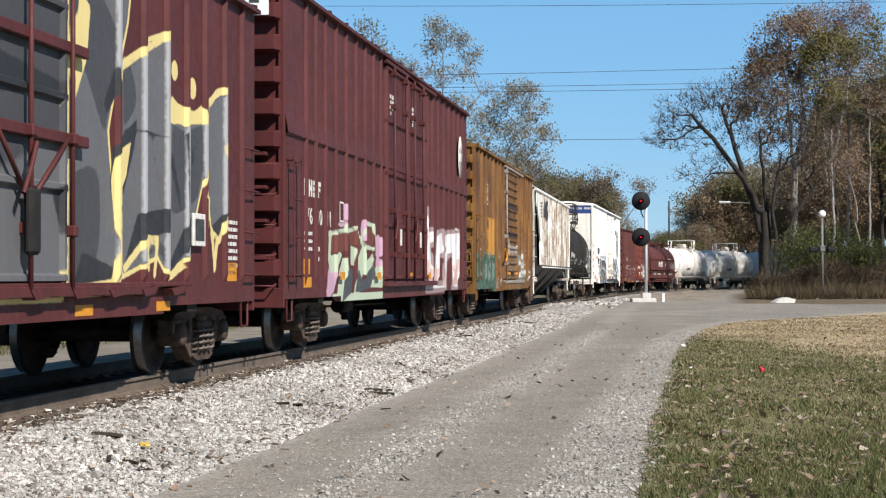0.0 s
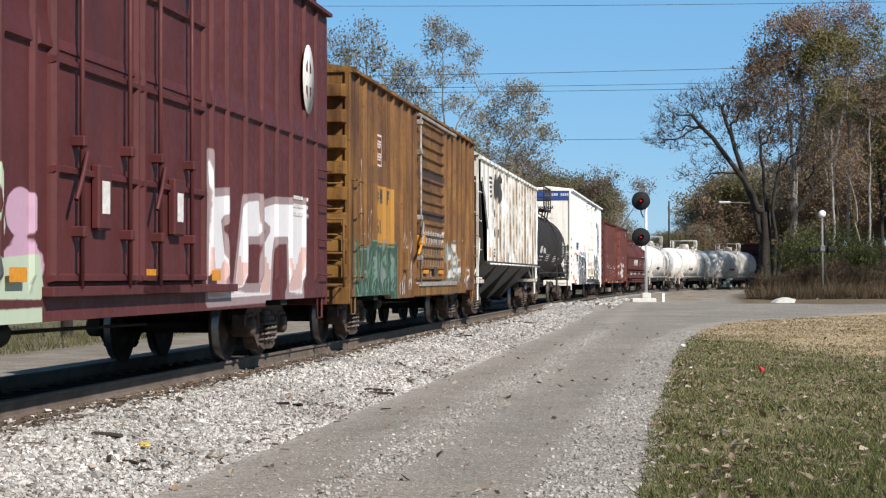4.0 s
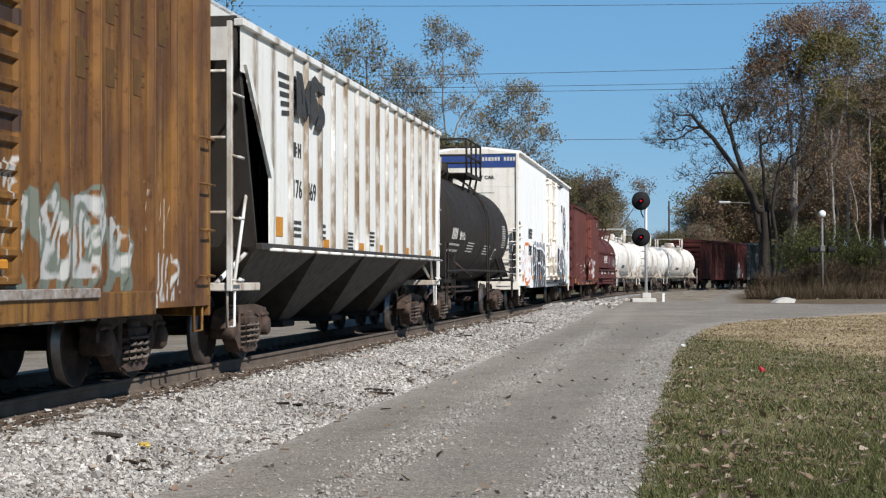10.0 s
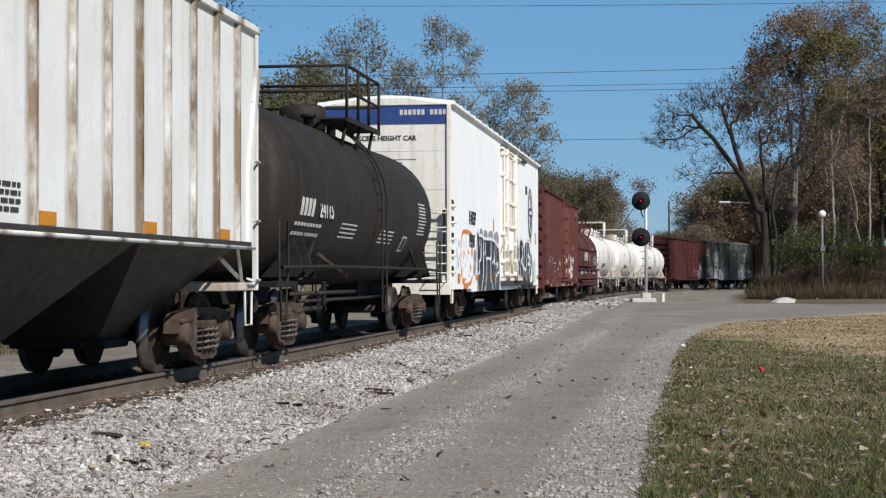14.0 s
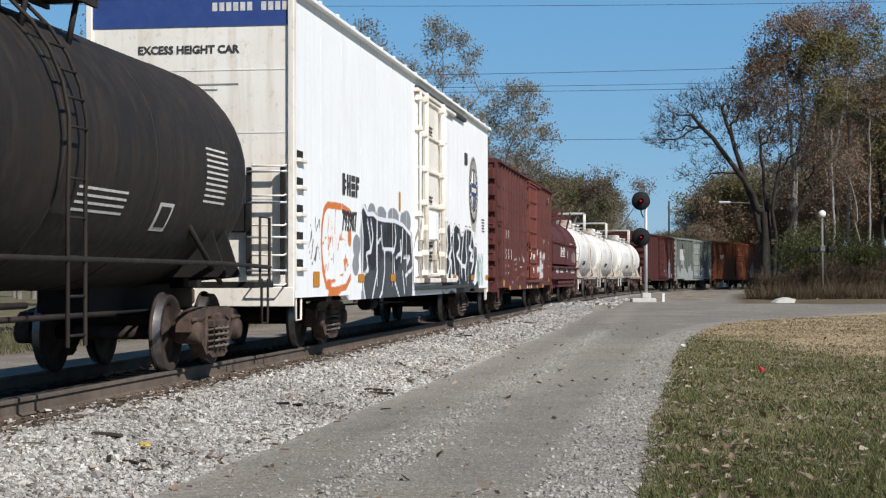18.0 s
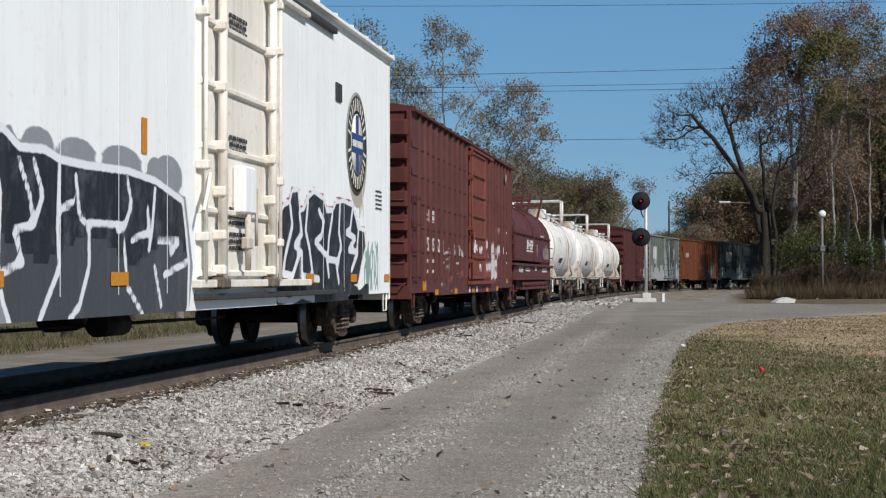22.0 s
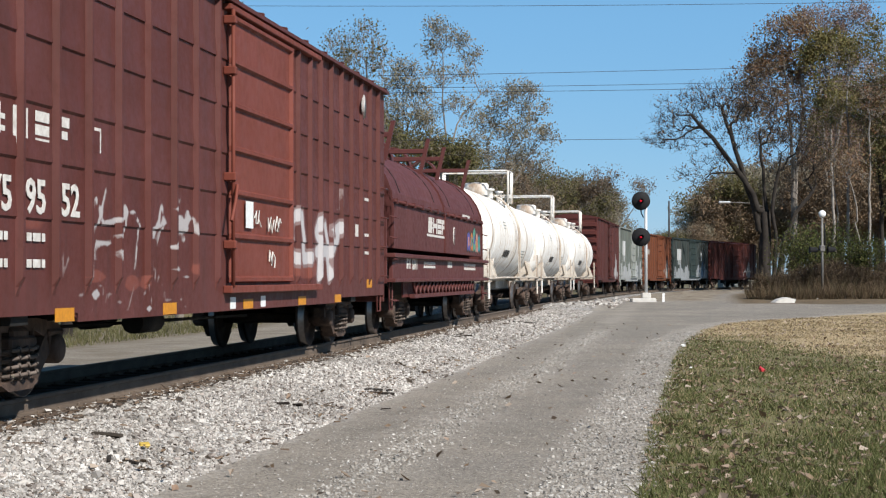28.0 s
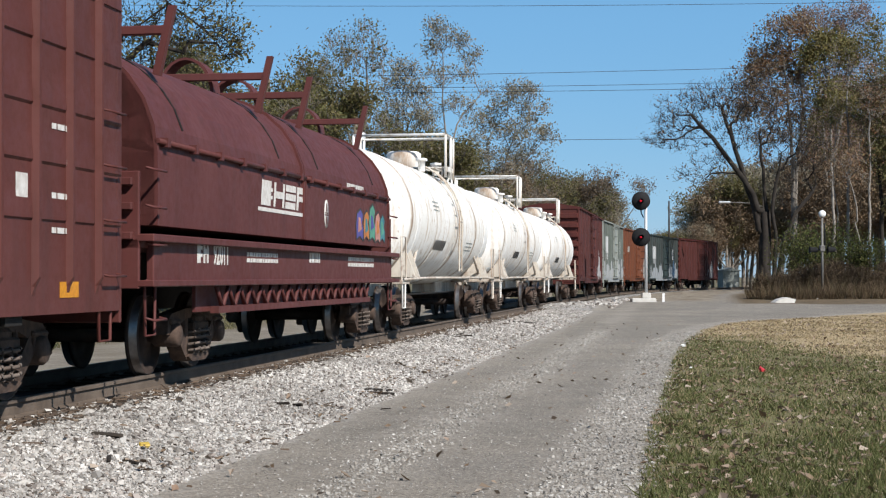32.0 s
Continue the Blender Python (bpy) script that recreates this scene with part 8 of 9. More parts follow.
for z in (1.5, 1.8, 2.1, 2.4):
    bars(c, 7.7, z, 0.6, 0.05, FACE - 0.004, WHITE_INK, 1)
decal(c, "plate_mark", 6.9, 7.15, 1.72, 1.98, FACE - 0.004, WHITE_INK)
hitch(c, 56.75, 75.75, 2.4, (-6.15, 7.6))

# 8: coil car
c = coil_car("oxide-red steel coil car with rounded covers", 14.6)
blocks(c, "owner_mark", -2.45, 2.06, 2.65, 0.33, 4, -1.424, WHITE_INK, 0.12, 0.2)
decal(c, "owner_stripe", -2.6, 0.1, 1.98, 2.03, -1.424, WHITE_INK)
em = Shape().lathe((1.53, -1.424, 2.08), [(0, 0.0), (-0.004, 0.15), (0, 0.15)], 24, "y")
em.v = [(x, y, 2.08 + (z - 2.08) * 1.45) for x, y, z in em.v]
part("round_emblem", em, WHITE_INK, c, "white oval emblem with a red cross")
for x0, x1, z0, z1 in ((1.50, 1.56, 1.92, 2.04), (1.50, 1.56, 2.12, 2.24), (1.42, 1.64, 2.055, 2.075), (1.42, 1.64, 2.09, 2.105)):
    decal(c, "emblem_bar", x0, x1, z0, z1, -1.429, COIL_RED)
blocks(c, "owner_mark", -5.45, 1.28, 0.5, 0.26, 2, -1.462, WHITE_INK, 0.2)
words(c, "car_number", "92011", -4.8, 1.27, 0.37, -1.465, WHITE_INK, wide=0.72, bold=0.008)
bars(c, -3.3, 1.38, 1.6, 0.05, -1.462, WHITE_INK, 2, 0.5)
bars(c, 0.2, 1.33, 0.7, 0.14, -1.462, WHITE_INK, 1)
bars(c, 3.0, 1.38, 2.2, 0.06, -1.462, WHITE_INK, 2, 0.5)
SPRAY = [surface("spray_" + n_, col, tuple(0.7 * v for v in col), 0.7, 0, 6, 60, 0.02) for n_, col in (("violet", (0.10, 0.09, 0.30)), ("orange", (0.50, 0.19, 0.06)), ("jade", (0.10, 0.30, 0.22)), ("salmon", (0.50, 0.24, 0.2)), ("teal", (0.06, 0.22, 0.25)))]
spray_r = random.Random(50)
for k, (x, w) in enumerate(((3.85, 0.62), (4.5, 0.5), (5.0, 0.55), (5.55, 0.5), (6.0, 0.5))):
    z0_, z1_ = 1.70 + spray_r.uniform(0, 0.05), 2.26 + spray_r.uniform(-0.06, 0.12)
    m_ = (z0_ + z1_) / 2
    out = [(x, z0_), (x + w * 0.5, z0_ + 0.06), (x + w, z0_ - 0.01), (x + w * 1.05, m_ - 0.05), (x + w * 0.8, m_ + 0.05), (x + w, z1_ - 0.06), (x + w * 0.6, z1_ + 0.04), (x + w * 0.1, z1_ - 0.04), (x - 0.05, m_)]
    letter = part("sprayed_letter", Shape().prism(out, -1.4225, -1.4265), BLACK_INK, c, "sprayed letter outline")
    mx, mz = x + w * 0.5, m_
    part("letter_fill", Shape().prism([(mx + (u - mx) * 0.84, mz + (v - mz) * 0.86) for u, v in out], -1.427, -1.430), SPRAY[k], letter, "bright sprayed letter fill")
    part("letter_shine", Shape().prism([(x + w * 0.25, m_ - 0.12), (x + w * 0.75, m_ - 0.06), (x + w * 0.55, m_ + 0.12), (x + w * 0.3, m_ + 0.14)], -1.4305, -1.433), SPRAY[(k + 3) % 5], letter)
bars(c, 3.2, 2.55, 1.4, 0.1, -1.40, WHITE_INK, 1)
hitch(c, 76.6, 91.2, 2.0, (-4.2, 6.1))

for k, (s0, s1) in enumerate(((92.2, 108.0), (109.2, 125.2), (126.4, 142.2))):
    c = tank_car("dirty white tank car with a railed top platform", s1 - s0, 1.40, 2.35, TANK_WHITE, True)
    for u in range(6):
        on_tank(c, "owner_mark", -2.9 + 0.28 * u, -2.68 + 0.28 * u, 1.72, 1.94, 1.40, 2.35, BLACK_INK)
    for i in range(3):
        on_tank(c, "stencil_line", 2.2, 3.4, 1.95 - 0.09 * i, 1.98 - 0.09 * i, 1.40, 2.35, GREY_BOX)
        on_tank(c, "stencil_line", -3.4, -2.6, 2.75 - 0.09 * i, 2.78 - 0.09 * i, 1.40, 2.35, GREY_BOX)
    hitch(c, s0, s1, 2.0, (-5.5, 6.3))
for label, s0, s1, mt, em_ in (("dark red boxcar with white tags", 143.6, 161.4, FAR_RED, BARN), ("grey and green boxcar with a white panel", 162.6, 179.0, FAR_GREY, GREY_BOX), ("faded orange boxcar with white tags", 180.2, 196.8, FAR_ORANGE, ORANGE_BOX), ("dark green boxcar with white graffiti", 198.0, 214.6, FAR_GREEN, TEAL_BOX), ("dark red boxcar at the train's end", 215.8, 232.8, FAR_RED, BARN)):
    c = boxcar(label, s1 - s0, 4.45, 4.7, 0.8, em_, em_, [(0.6, 3.0)], 1.1, 7, fine=0.2, near_mat=mt, fields=spray_far)
    hitch(c, s0, s1, 2.3)


# ------------------------------------------------------------------ trees
def branches(r, base, up, length, radius, depth, shape, tips, spread=0.55, kids=(2, 4), bend=0.18, keep=0.72):
    """Grows one limb and its twigs into shape; the ends of the fine ones go into tips."""
    p = Vector(base)
    d = Vector(up).normalized()
    n = 4 if depth > 1 else 3
    seg = length / n
    rad = radius
    for i in range(n):
        q = p + d * seg
        r2 = max(rad * (0.86 if depth > 0 else 0.7), 0.006)
        shape.rod(p, q, rad, 6 if radius > 0.06 else 4 if radius > 0.02 else 3, r2, caps=False)
        if depth > 0 and (i >= 1 or depth < 3):
            for _ in range(r.randint(*kids) if i == n - 1 else r.randint(0, kids[1] - 1)):
                side = Vector((r.uniform(-1, 1), r.uniform(-1, 1), r.uniform(-0.25, 0.7)))
                nd = (d * (1 - spread) + side.normalized() * spread + Vector((0, 0, 0.12))).normalized()
                branches(r, p.lerp(q, r.uniform(0.3, 1)), nd, length * keep * r.uniform(0.6, 1.0), max(r2 * r.uniform(0.45, 0.65), 0.009), depth - 1, shape, tips, spread, kids, bend, keep)
        p, rad = q, r2
        d = (d + Vector((r.uniform(-bend, bend), r.uniform(-bend, bend), r.uniform(-bend * 0.6, bend)))).normalized()
        if depth <= 1:
            tips.append((tuple(p), depth))


def leaf_cloud(name, tips, count, reach, size, seed, drop=0.0):
    """Small folded leaves round the twig ends, joined."""
    r = np.random.RandomState(seed)
    t = np.array([p for p, _ in tips])
    c = t[r.randint(0, len(t), count)] + r.normal(0, reach, (count, 3)) - np.array([0, 0, drop])
    a = r.normal(0, 1, (count, 3))
    a /= np.linalg.norm(a, axis=1, keepdims=True)
    b = np.cross(a, r.normal(0, 1, (count, 3)))
    b /= np.linalg.norm(b, axis=1, keepdims=True)
    k = np.cross(a, b)
    s = (size * r.lognormal(0, 0.3, count))[:, None]
    v = np.stack([c - a * s * 0.5, c + b * s * 0.32 + k * s * 0.1, c + a * s * 0.55, c - b * s * 0.32 + k * s * 0.1], 1).reshape(-1, 3)
    f = (np.arange(count)[:, None] * 4 + np.array([0, 1, 2, 3])).tolist()
    me = bpy.data.meshes.new(name)
    me.from_pydata(v.tolist(), [], f)
    return me


def tree(label, x, y, height, seed, leaf_mat, bark, leaves=6000, size=0.2, reach=0.35, stems=1, lean=(0, 0), spread=0.55, depth=4, girth=None, trunk_share=0.34, name="tree", group="trees", keep=0.72, kids=(2, 3), leans=None):
    r = random.Random(seed)
    z = float(ground_z(x, y)[0]) - 0.1
    t = thing(name, label, "tree", group, at=pose(x, y, z))
    sh, tips = Shape(), []
    girth = girth or height * 0.013
    for k in range(stems):
        lean = leans[k] if leans else lean
        d = Vector((lean[0] + r.uniform(-0.3, 0.3) * (stems > 1), lean[1] + r.uniform(-0.3, 0.3) * (stems > 1), 1))
        branches(r, (r.uniform(-0.3, 0.3) * (stems > 1), r.uniform(-0.3, 0.3) * (stems > 1), 0), d, height * trunk_share * r.uniform(0.85, 1.1), girth * (1 if stems == 1 else 0.65), depth, sh, tips, spread, kids, 0.16, keep)
    zs = [p[2] for p, _ in tips]
    k = height / max(max(zs), 0.1)
    sh.v = [(a * k, b * k, c * k) for a, b, c in sh.v]
    tips = [((p[0] * k, p[1] * k, p[2] * k), d) for p, d in tips]
    part("trunk", sh.data("trunk", bark, False), None, t, "bark-covered trunk and limbs")
    if leaves:
        me = leaf_cloud("crown", tips, leaves, reach, size, seed)
        me.materials.append(leaf_mat)
        part("crown", me, None, t, "thinning autumn leaves")
    return t


def limbs(name, p, q, r0, r1, sides):
    """Tapered limbs, joined: each runs from p to q."""
    d = q - p
    d = d / np.maximum(np.linalg.norm(d, axis=1, keepdims=True), 1e-6)
    ref = np.where(np.abs(d[:, 2:3]) > 0.9, np.array([[1.0, 0, 0]]), np.array([[0, 0, 1.0]]))
    a = np.cross(d, ref)
    a /= np.linalg.norm(a, axis=1, keepdims=True)
    b = np.cross(d, a)
    ring = []
    for c, r in ((p, r0), (q, r1)):
        for k in range(sides):
            t = 2 * math.pi * k / sides
            ring.append(c + r[:, None] * (math.cos(t) * a + math.sin(t) * b))
    v = np.stack(ring, 1).reshape(-1, 3)
    f = np.array([(k, (k + 1) % sides, sides + (k + 1) % sides, sides + k) for k in range(sides)])
    f = (np.arange(len(p))[:, None, None] * 2 * sides + f).reshape(-1, 4)
    return v, f


def grown(label, x, y, stems, clumps, seed, leaf_mat, bark, leaves, size, reach, girth, twigs=4, rise=0.35, deep=0.8, grain=1.0, name="tree", group="trees"):
    """A tree whose limbs grow from its stems towards points strewn in its crown.
    stems: paths (across, height) in metres; clumps: (across, height, half width, half height, points)."""
    r = np.random.RandomState(seed)
    node, up, run = [], [], []
    for st in stems:
        last = -1
        yy = 0.0
        for (ax, az), (bx, bz) in zip(st, st[1:]):
            m = max(1, int(math.hypot(bx - ax, bz - az) / (0.7 * grain)))
            slope = r.uniform(-0.12, 0.12)
            for i in range(m + 1 if last < 0 else m):
                u = i / m if last < 0 else (i + 1) / m
                yy += slope * 0.7
                node.append((ax + (bx - ax) * u + r.normal(0, 0.05), yy, az + (bz - az) * u))
                up.append(last)
                run.append(0.0 if last < 0 else run[last] + 0.7)
                last = len(node) - 1
    trunk = len(node)
    cloud = []
    for cx, cz, rx, rz, k in clumps:
        g = r.normal(0, 1, (k, 3))
        g = g / np.linalg.norm(g, axis=1, keepdims=True) * r.uniform(0, 1, (k, 1)) ** 0.4
        cloud.append(g * np.array([rx, rx * deep, rz]) + np.array([cx, 0.0, cz]) + np.array([0.0, r.uniform(-0.5, 0.5) * rx, 0.0]))
    cloud = np.concatenate(cloud)
    best, who = np.full(len(cloud), 1e9), np.zeros(len(cloud), int)

    def offer(i):
        d = np.linalg.norm(cloud - np.array(node[i]), axis=1)
        # limbs leave upward and outward, seldom down
        d = d + 0.6 * np.maximum(0, node[i][2] - cloud[:, 2]) + 0.32 * run[i]
        b = d < best
        best[b], who[b] = d[b], i
    for i in range(trunk):
        if node[i][2] > 1.2:
            offer(i)
    left = np.ones(len(cloud), bool)
    for _ in range(len(cloud)):
        j = int(np.where(left, best, 1e9).argmin())
        left[j] = False
        i = int(who[j])
        p, q = np.array(node[i]), cloud[j]
        dist = float(np.linalg.norm(q - p))
        m = max(1, int(dist / (0.6 * grain)))
        bow = np.array([r.normal(0, 0.05), r.normal(0, 0.05), -0.07 * rise]) * dist
        for k in range(1, m + 1):
            u = k / m
            node.append(tuple(p + (q - p) * u + bow * 4 * u * (1 - u)))
            up.append(i)
            run.append(run[i] + dist / m)
            i = len(node) - 1
            offer(i)
    node, up = np.array(node), np.array(up)
    load = np.zeros(len(node))
    kids = np.zeros(len(node), int)
    for i in range(len(node) - 1, -1, -1):
        load[i] += 1.0
        if up[i] >= 0:
            load[up[i]] += load[i]
            kids[up[i]] += 1
    rad = np.maximum(0.010, girth * (load / load.max()) ** 0.8)
    stem = 1 - 0.75 * node[:trunk, 2] / node[:, 2].max()
    rad[:trunk] = np.maximum(rad[:trunk], girth * 0.42 * stem)
    rad[:trunk] = np.minimum(rad[:trunk], girth * stem)
    has = np.where(up >= 0)[0]
    v, f = limbs("limb", node[up[has]], node[has], np.minimum(rad[up[has]], rad[has] * 1.35), rad[has], 6)
    # twigs at the outer limbs
    fine = np.where((load < 5) & (np.arange(len(node)) >= trunk))[0]
    fine = np.repeat(fine, twigs)
    mid = node[:trunk].mean(0)
    out = node[fine] - mid
    out /= np.maximum(np.linalg.norm(out, axis=1, keepdims=True), 0.1)
    aim = out * 0.6 + r.normal(0, 0.55, (len(fine), 3)) + np.array([0, 0, rise])
    aim /= np.linalg.norm(aim, axis=1, keepdims=True)
    tip = node[fine] + aim * r.uniform(0.2, 0.7, (len(fine), 1)) * grain
    v2, f2 = limbs("twig", node[fine], tip, np.full(len(fine), 0.010 * grain), np.full(len(fine), 0.005 * grain), 3)
    t = thing(name, label, "tree", group, at=pose(x, y, float(ground_z(x, y)[0]) - 0.1))
    me = bpy.data.meshes.new("trunk")
    me.from_pydata(np.concatenate([v, v2]).tolist(), [], f.tolist() + (f2 + len(v)).tolist())
    me.polygons.foreach_set("use_smooth", [True] * len(me.polygons))
    me.materials.append(bark)
    part("trunk", me, None, t, "bark-covered trunk and limbs")
    if leaves:
        me = leaf_cloud("crown", [(p, 0) for p in tip], leaves, reach, size, seed)
        me.materials.append(leaf_mat)
        part("crown", me, None, t, "thinning autumn leaves")
    return t


L_RUST = leaf_material("rust_brown_leaves", [(0.21, 0.118, 0.07), (0.27, 0.14, 0.075), (0.23, 0.175, 0.125), (0.27, 0.205, 0.095), (0.19, 0.14, 0.10)], 0.35)
L_GOLD = leaf_material("yellow_green_leaves", [(0.185, 0.175, 0.058), (0.26, 0.21, 0.072), (0.205, 0.145, 0.075), (0.14, 0.15, 0.055)], 0.35)
L_OLIVE = leaf_material("olive_autumn_leaves", [(0.12, 0.12, 0.042), (0.17, 0.15, 0.055), (0.15, 0.115, 0.055), (0.20, 0.17, 0.075), (0.10, 0.105, 0.045)], 0.35)
L_GREEN = leaf_material("green_bush_leaves", [(0.065, 0.085, 0.02), (0.10, 0.125, 0.03), (0.06, 0.07, 0.022), (0.16, 0.16, 0.045), (0.09, 0.075, 0.035)], 0.35)
L_DULL = leaf_material("dull_russet_leaves", [(0.19, 0.13, 0.08), (0.245, 0.165, 0.10), (0.21, 0.165, 0.115), (0.17, 0.13, 0.085)], 0.3)
L_GREY = leaf_material("dry_grey_leaves", [(0.28, 0.255, 0.19), (0.34, 0.30, 0.21), (0.23, 0.215, 0.15), (0.31, 0.25, 0.165)], 0.35)
L_DRY = leaf_material("brown_brush_leaves", [(0.11, 0.074, 0.042), (0.165, 0.112, 0.064), (0.085, 0.058, 0.036), (0.14, 0.10, 0.056), (0.085, 0.085, 0.035)], 0.3)

L_MAUVE = leaf_material("mauve_brown_leaves", [(0.27, 0.185, 0.16), (0.33, 0.21, 0.17), (0.25, 0.195, 0.17), (0.35, 0.24, 0.165), (0.21, 0.155, 0.135)], 0.35)

# right-hand wood past the crossing
fine = dict(depth=5, kids=(2, 3), keep=0.68)
TALL = []
grown("airy half-bare tree of several dark stems", 26.6, 140,
      (((-0.37, 0.0), (-0.28, 3.67), (-0.83, 6.45), (-1.85, 9.7), (-2.92, 12.94), (-3.61, 15.26)), ((0.0, 0.0), (-0.28, 5.53), (-1.07, 8.07), (-2.69, 10.39), (-4.45, 12.71), (-6.3, 14.56)), ((0.19, 0.0), (0.19, 5.53), (-0.28, 10.16), (-0.6, 13.17)), ((0.65, 0.0), (1.25, 3.67), (2.18, 6.45), (3.8, 8.31)), ((0.37, 0.0), (0.65, 4.14), (0.46, 7.84), (1.11, 11.09))),
      ((-7.32, 14.56, 2.09, 1.85, 70), (-5.0, 15.72, 2.32, 1.3, 70), (-8.62, 12.48, 1.3, 1.02, 30), (-6.02, 12.94, 2.32, 1.62, 60), (-3.06, 15.72, 1.76, 1.85, 70), (-2.69, 13.17, 1.85, 2.09, 60), (-0.74, 16.09, 1.95, 1.76, 70), (-0.28, 13.64, 2.09, 1.85, 60), (1.95, 12.94, 2.32, 2.09, 70), (3.8, 10.39, 2.09, 1.85, 60), (-4.08, 10.53, 2.32, 1.16, 40), (1.48, 9.23, 2.32, 1.85, 60), (-6.16, 9.33, 1.85, 0.65, 20)),
      seed=15, leaf_mat=L_DULL, bark=BARK_DARK, leaves=3000, size=0.13, reach=0.23, girth=0.38, grain=1.42, twigs=6)
TALL.append(grown("tall half-bare tree with rust-brown leaves", 32.89, 160,
      (((0.0, 0.0), (-0.16, 11.42), (-0.53, 17.78), (-1.06, 22.02)), ((0.0, 0.0), (0.26, 10.36), (0.79, 16.72), (0.53, 22.55))),
      ((-2.12, 21.49, 2.54, 2.22, 60), (-3.34, 20.0, 1.8, 1.91, 40), (-0.26, 24.03, 2.38, 1.69, 50), (1.06, 20.69, 2.65, 2.22, 60), (-1.06, 17.25, 3.44, 2.38, 60), (-3.71, 16.98, 2.01, 1.69, 40), (-0.26, 13.54, 3.71, 2.65, 50)),
      seed=11, leaf_mat=L_RUST, bark=BARK, leaves=21000, size=0.18, reach=0.37, girth=0.27, grain=1.42, twigs=4))
TALL.append(grown("tall thinning tree with mauve-brown leaves", 37.26, 166,
      (((0.0, 0.0), (-0.11, 10.7), (-0.55, 17.3), (-0.77, 23.34)), ((0.0, 0.0), (0.44, 10.15), (1.54, 17.3), (2.36, 23.89))),
      ((-1.21, 25.65, 2.09, 1.76, 50), (0.66, 24.99, 2.2, 2.09, 50), (2.75, 25.65, 1.98, 1.87, 50), (-0.55, 18.95, 3.3, 3.3, 70), (2.36, 21.42, 2.2, 2.47, 50), (0.44, 14.55, 3.3, 2.75, 50)),
      seed=12, leaf_mat=L_MAUVE, bark=BARK_PALE, leaves=14000, size=0.17, reach=0.37, girth=0.21, grain=1.42, twigs=5))
grown("tall tree with yellow-green thinning leaves", 36.3, 158,
      (((0.0, 0.0), (-0.1, 9.73), (-0.26, 17.05), (-0.63, 21.23)),),
      ((-0.52, 22.38, 2.09, 1.46, 60), (1.05, 21.55, 1.36, 1.36, 30), (-1.99, 21.13, 1.15, 1.05, 25), (0.1, 17.57, 2.09, 2.35, 40)),
      seed=13, leaf_mat=L_GOLD, bark=BARK_PALE, leaves=6500, size=0.23, reach=0.34, girth=0.18, grain=1.42, twigs=3)
grown("bare pale-barked tree with last yellow leaves", 36.18, 152,
      (((0.0, 0.0), (-0.1, 5.89), (0.15, 11.92), (-0.05, 16.96), (0.25, 21.48)), ((0.0, 0.0), (-0.96, 4.88), (-1.36, 9.91), (-1.16, 15.45))),
      ((0.6, 21.48, 2.26, 1.91, 40), (2.11, 22.24, 1.41, 2.26, 40), (2.67, 20.23, 1.21, 1.81, 30), (-1.41, 13.94, 2.26, 2.77, 50), (-0.15, 16.45, 2.01, 2.26, 40), (1.36, 13.43, 2.01, 2.52, 40)),
      seed=18, leaf_mat=L_GOLD, bark=BARK_PALE, leaves=5000, size=0.18, reach=0.34, girth=0.17, grain=1.42, twigs=3)
grown("bare pale-barked tree in the wood", 37.04, 148,
      (((0.0, 0.0), (-0.1, 5.77), (0.05, 12.62), (-0.15, 18.01)), ((0.0, 0.0), (-0.98, 4.79), (-1.37, 8.71), (-2.45, 11.16))),
      ((0.0, 17.03, 1.47, 2.94, 50), (-1.96, 10.67, 2.2, 1.96, 40), (0.73, 12.62, 1.47, 2.45, 40)),
      seed=19, leaf_mat=L_RUST, bark=BARK_PALE, leaves=3200, size=0.17, reach=0.34, girth=0.16, grain=1.42, twigs=4)
grown("dense olive-leaved tree at the wood's edge", 38.27, 149,
      (((0.0, 0.0), (0.1, 6.78), (-0.2, 13.69)),),
      ((-0.39, 16.15, 1.38, 2.47, 50), (0.0, 12.21, 1.48, 2.22, 50), (0.99, 16.65, 1.97, 3.95, 60), (1.48, 9.25, 1.97, 2.96, 50)),
      seed=20, leaf_mat=L_OLIVE, bark=BARK_DARK, leaves=9000, size=0.21, reach=0.37, girth=0.24, grain=1.42, twigs=3)
STEM_BROWN = surface("dry_brown_stems", (0.06, 0.042, 0.027), (0.11, 0.077, 0.05), 0.95, 0, 3, 30, 0.2)
BRUSH = ((18.4, 96.5, 1.7), (19.3, 95.8, 1.9), (20.2, 96.6, 2.1), (21.2, 96.2, 2.0), (22.2, 97.0, 2.2), (23.4, 97.2, 2.4), (24.6, 97, 2.3), (26, 97.5, 2.8), (27.6, 98, 2.6), (29.2, 97.4, 2.9))
for i, (x, y, h) in enumerate(BRUSH):
    tree("tangled leafless brown brush beside the crossing", x, y, h * (1 + 0.18 * math.sin(5 * i)), 30 + i, L_DRY, STEM_BROWN, 2600, 0.06, 0.2, stems=9, depth=3, name="bush", group="brush", girth=0.022, kids=(2, 4))
for i, (x, y, h) in enumerate(((21.7, 104, 4.7), (26.0, 105, 4.2), (28.2, 103, 4.6), (30.0, 101, 3.6), (24.0, 107, 5.0))):
    tree("leafy green understorey bush in the wood", x, y, h, 40 + i, L_GREEN, BARK_DARK, 5200, 0.10, 0.36, stems=5, depth=3, name="bush", group="brush", girth=0.06)
_r = np.random.RandomState(43)
_y = _r.uniform(89.5, 98.5, 14000)
_x = _y * _r.uniform(0.178, 0.262, 14000)
_k = _y - 90 > 3.0 * np.sin(_x * 0.9) - 6 * (_x / _y - 0.178) / 0.08 + 2.0
_x, _y = _x[_k], _y[_k]
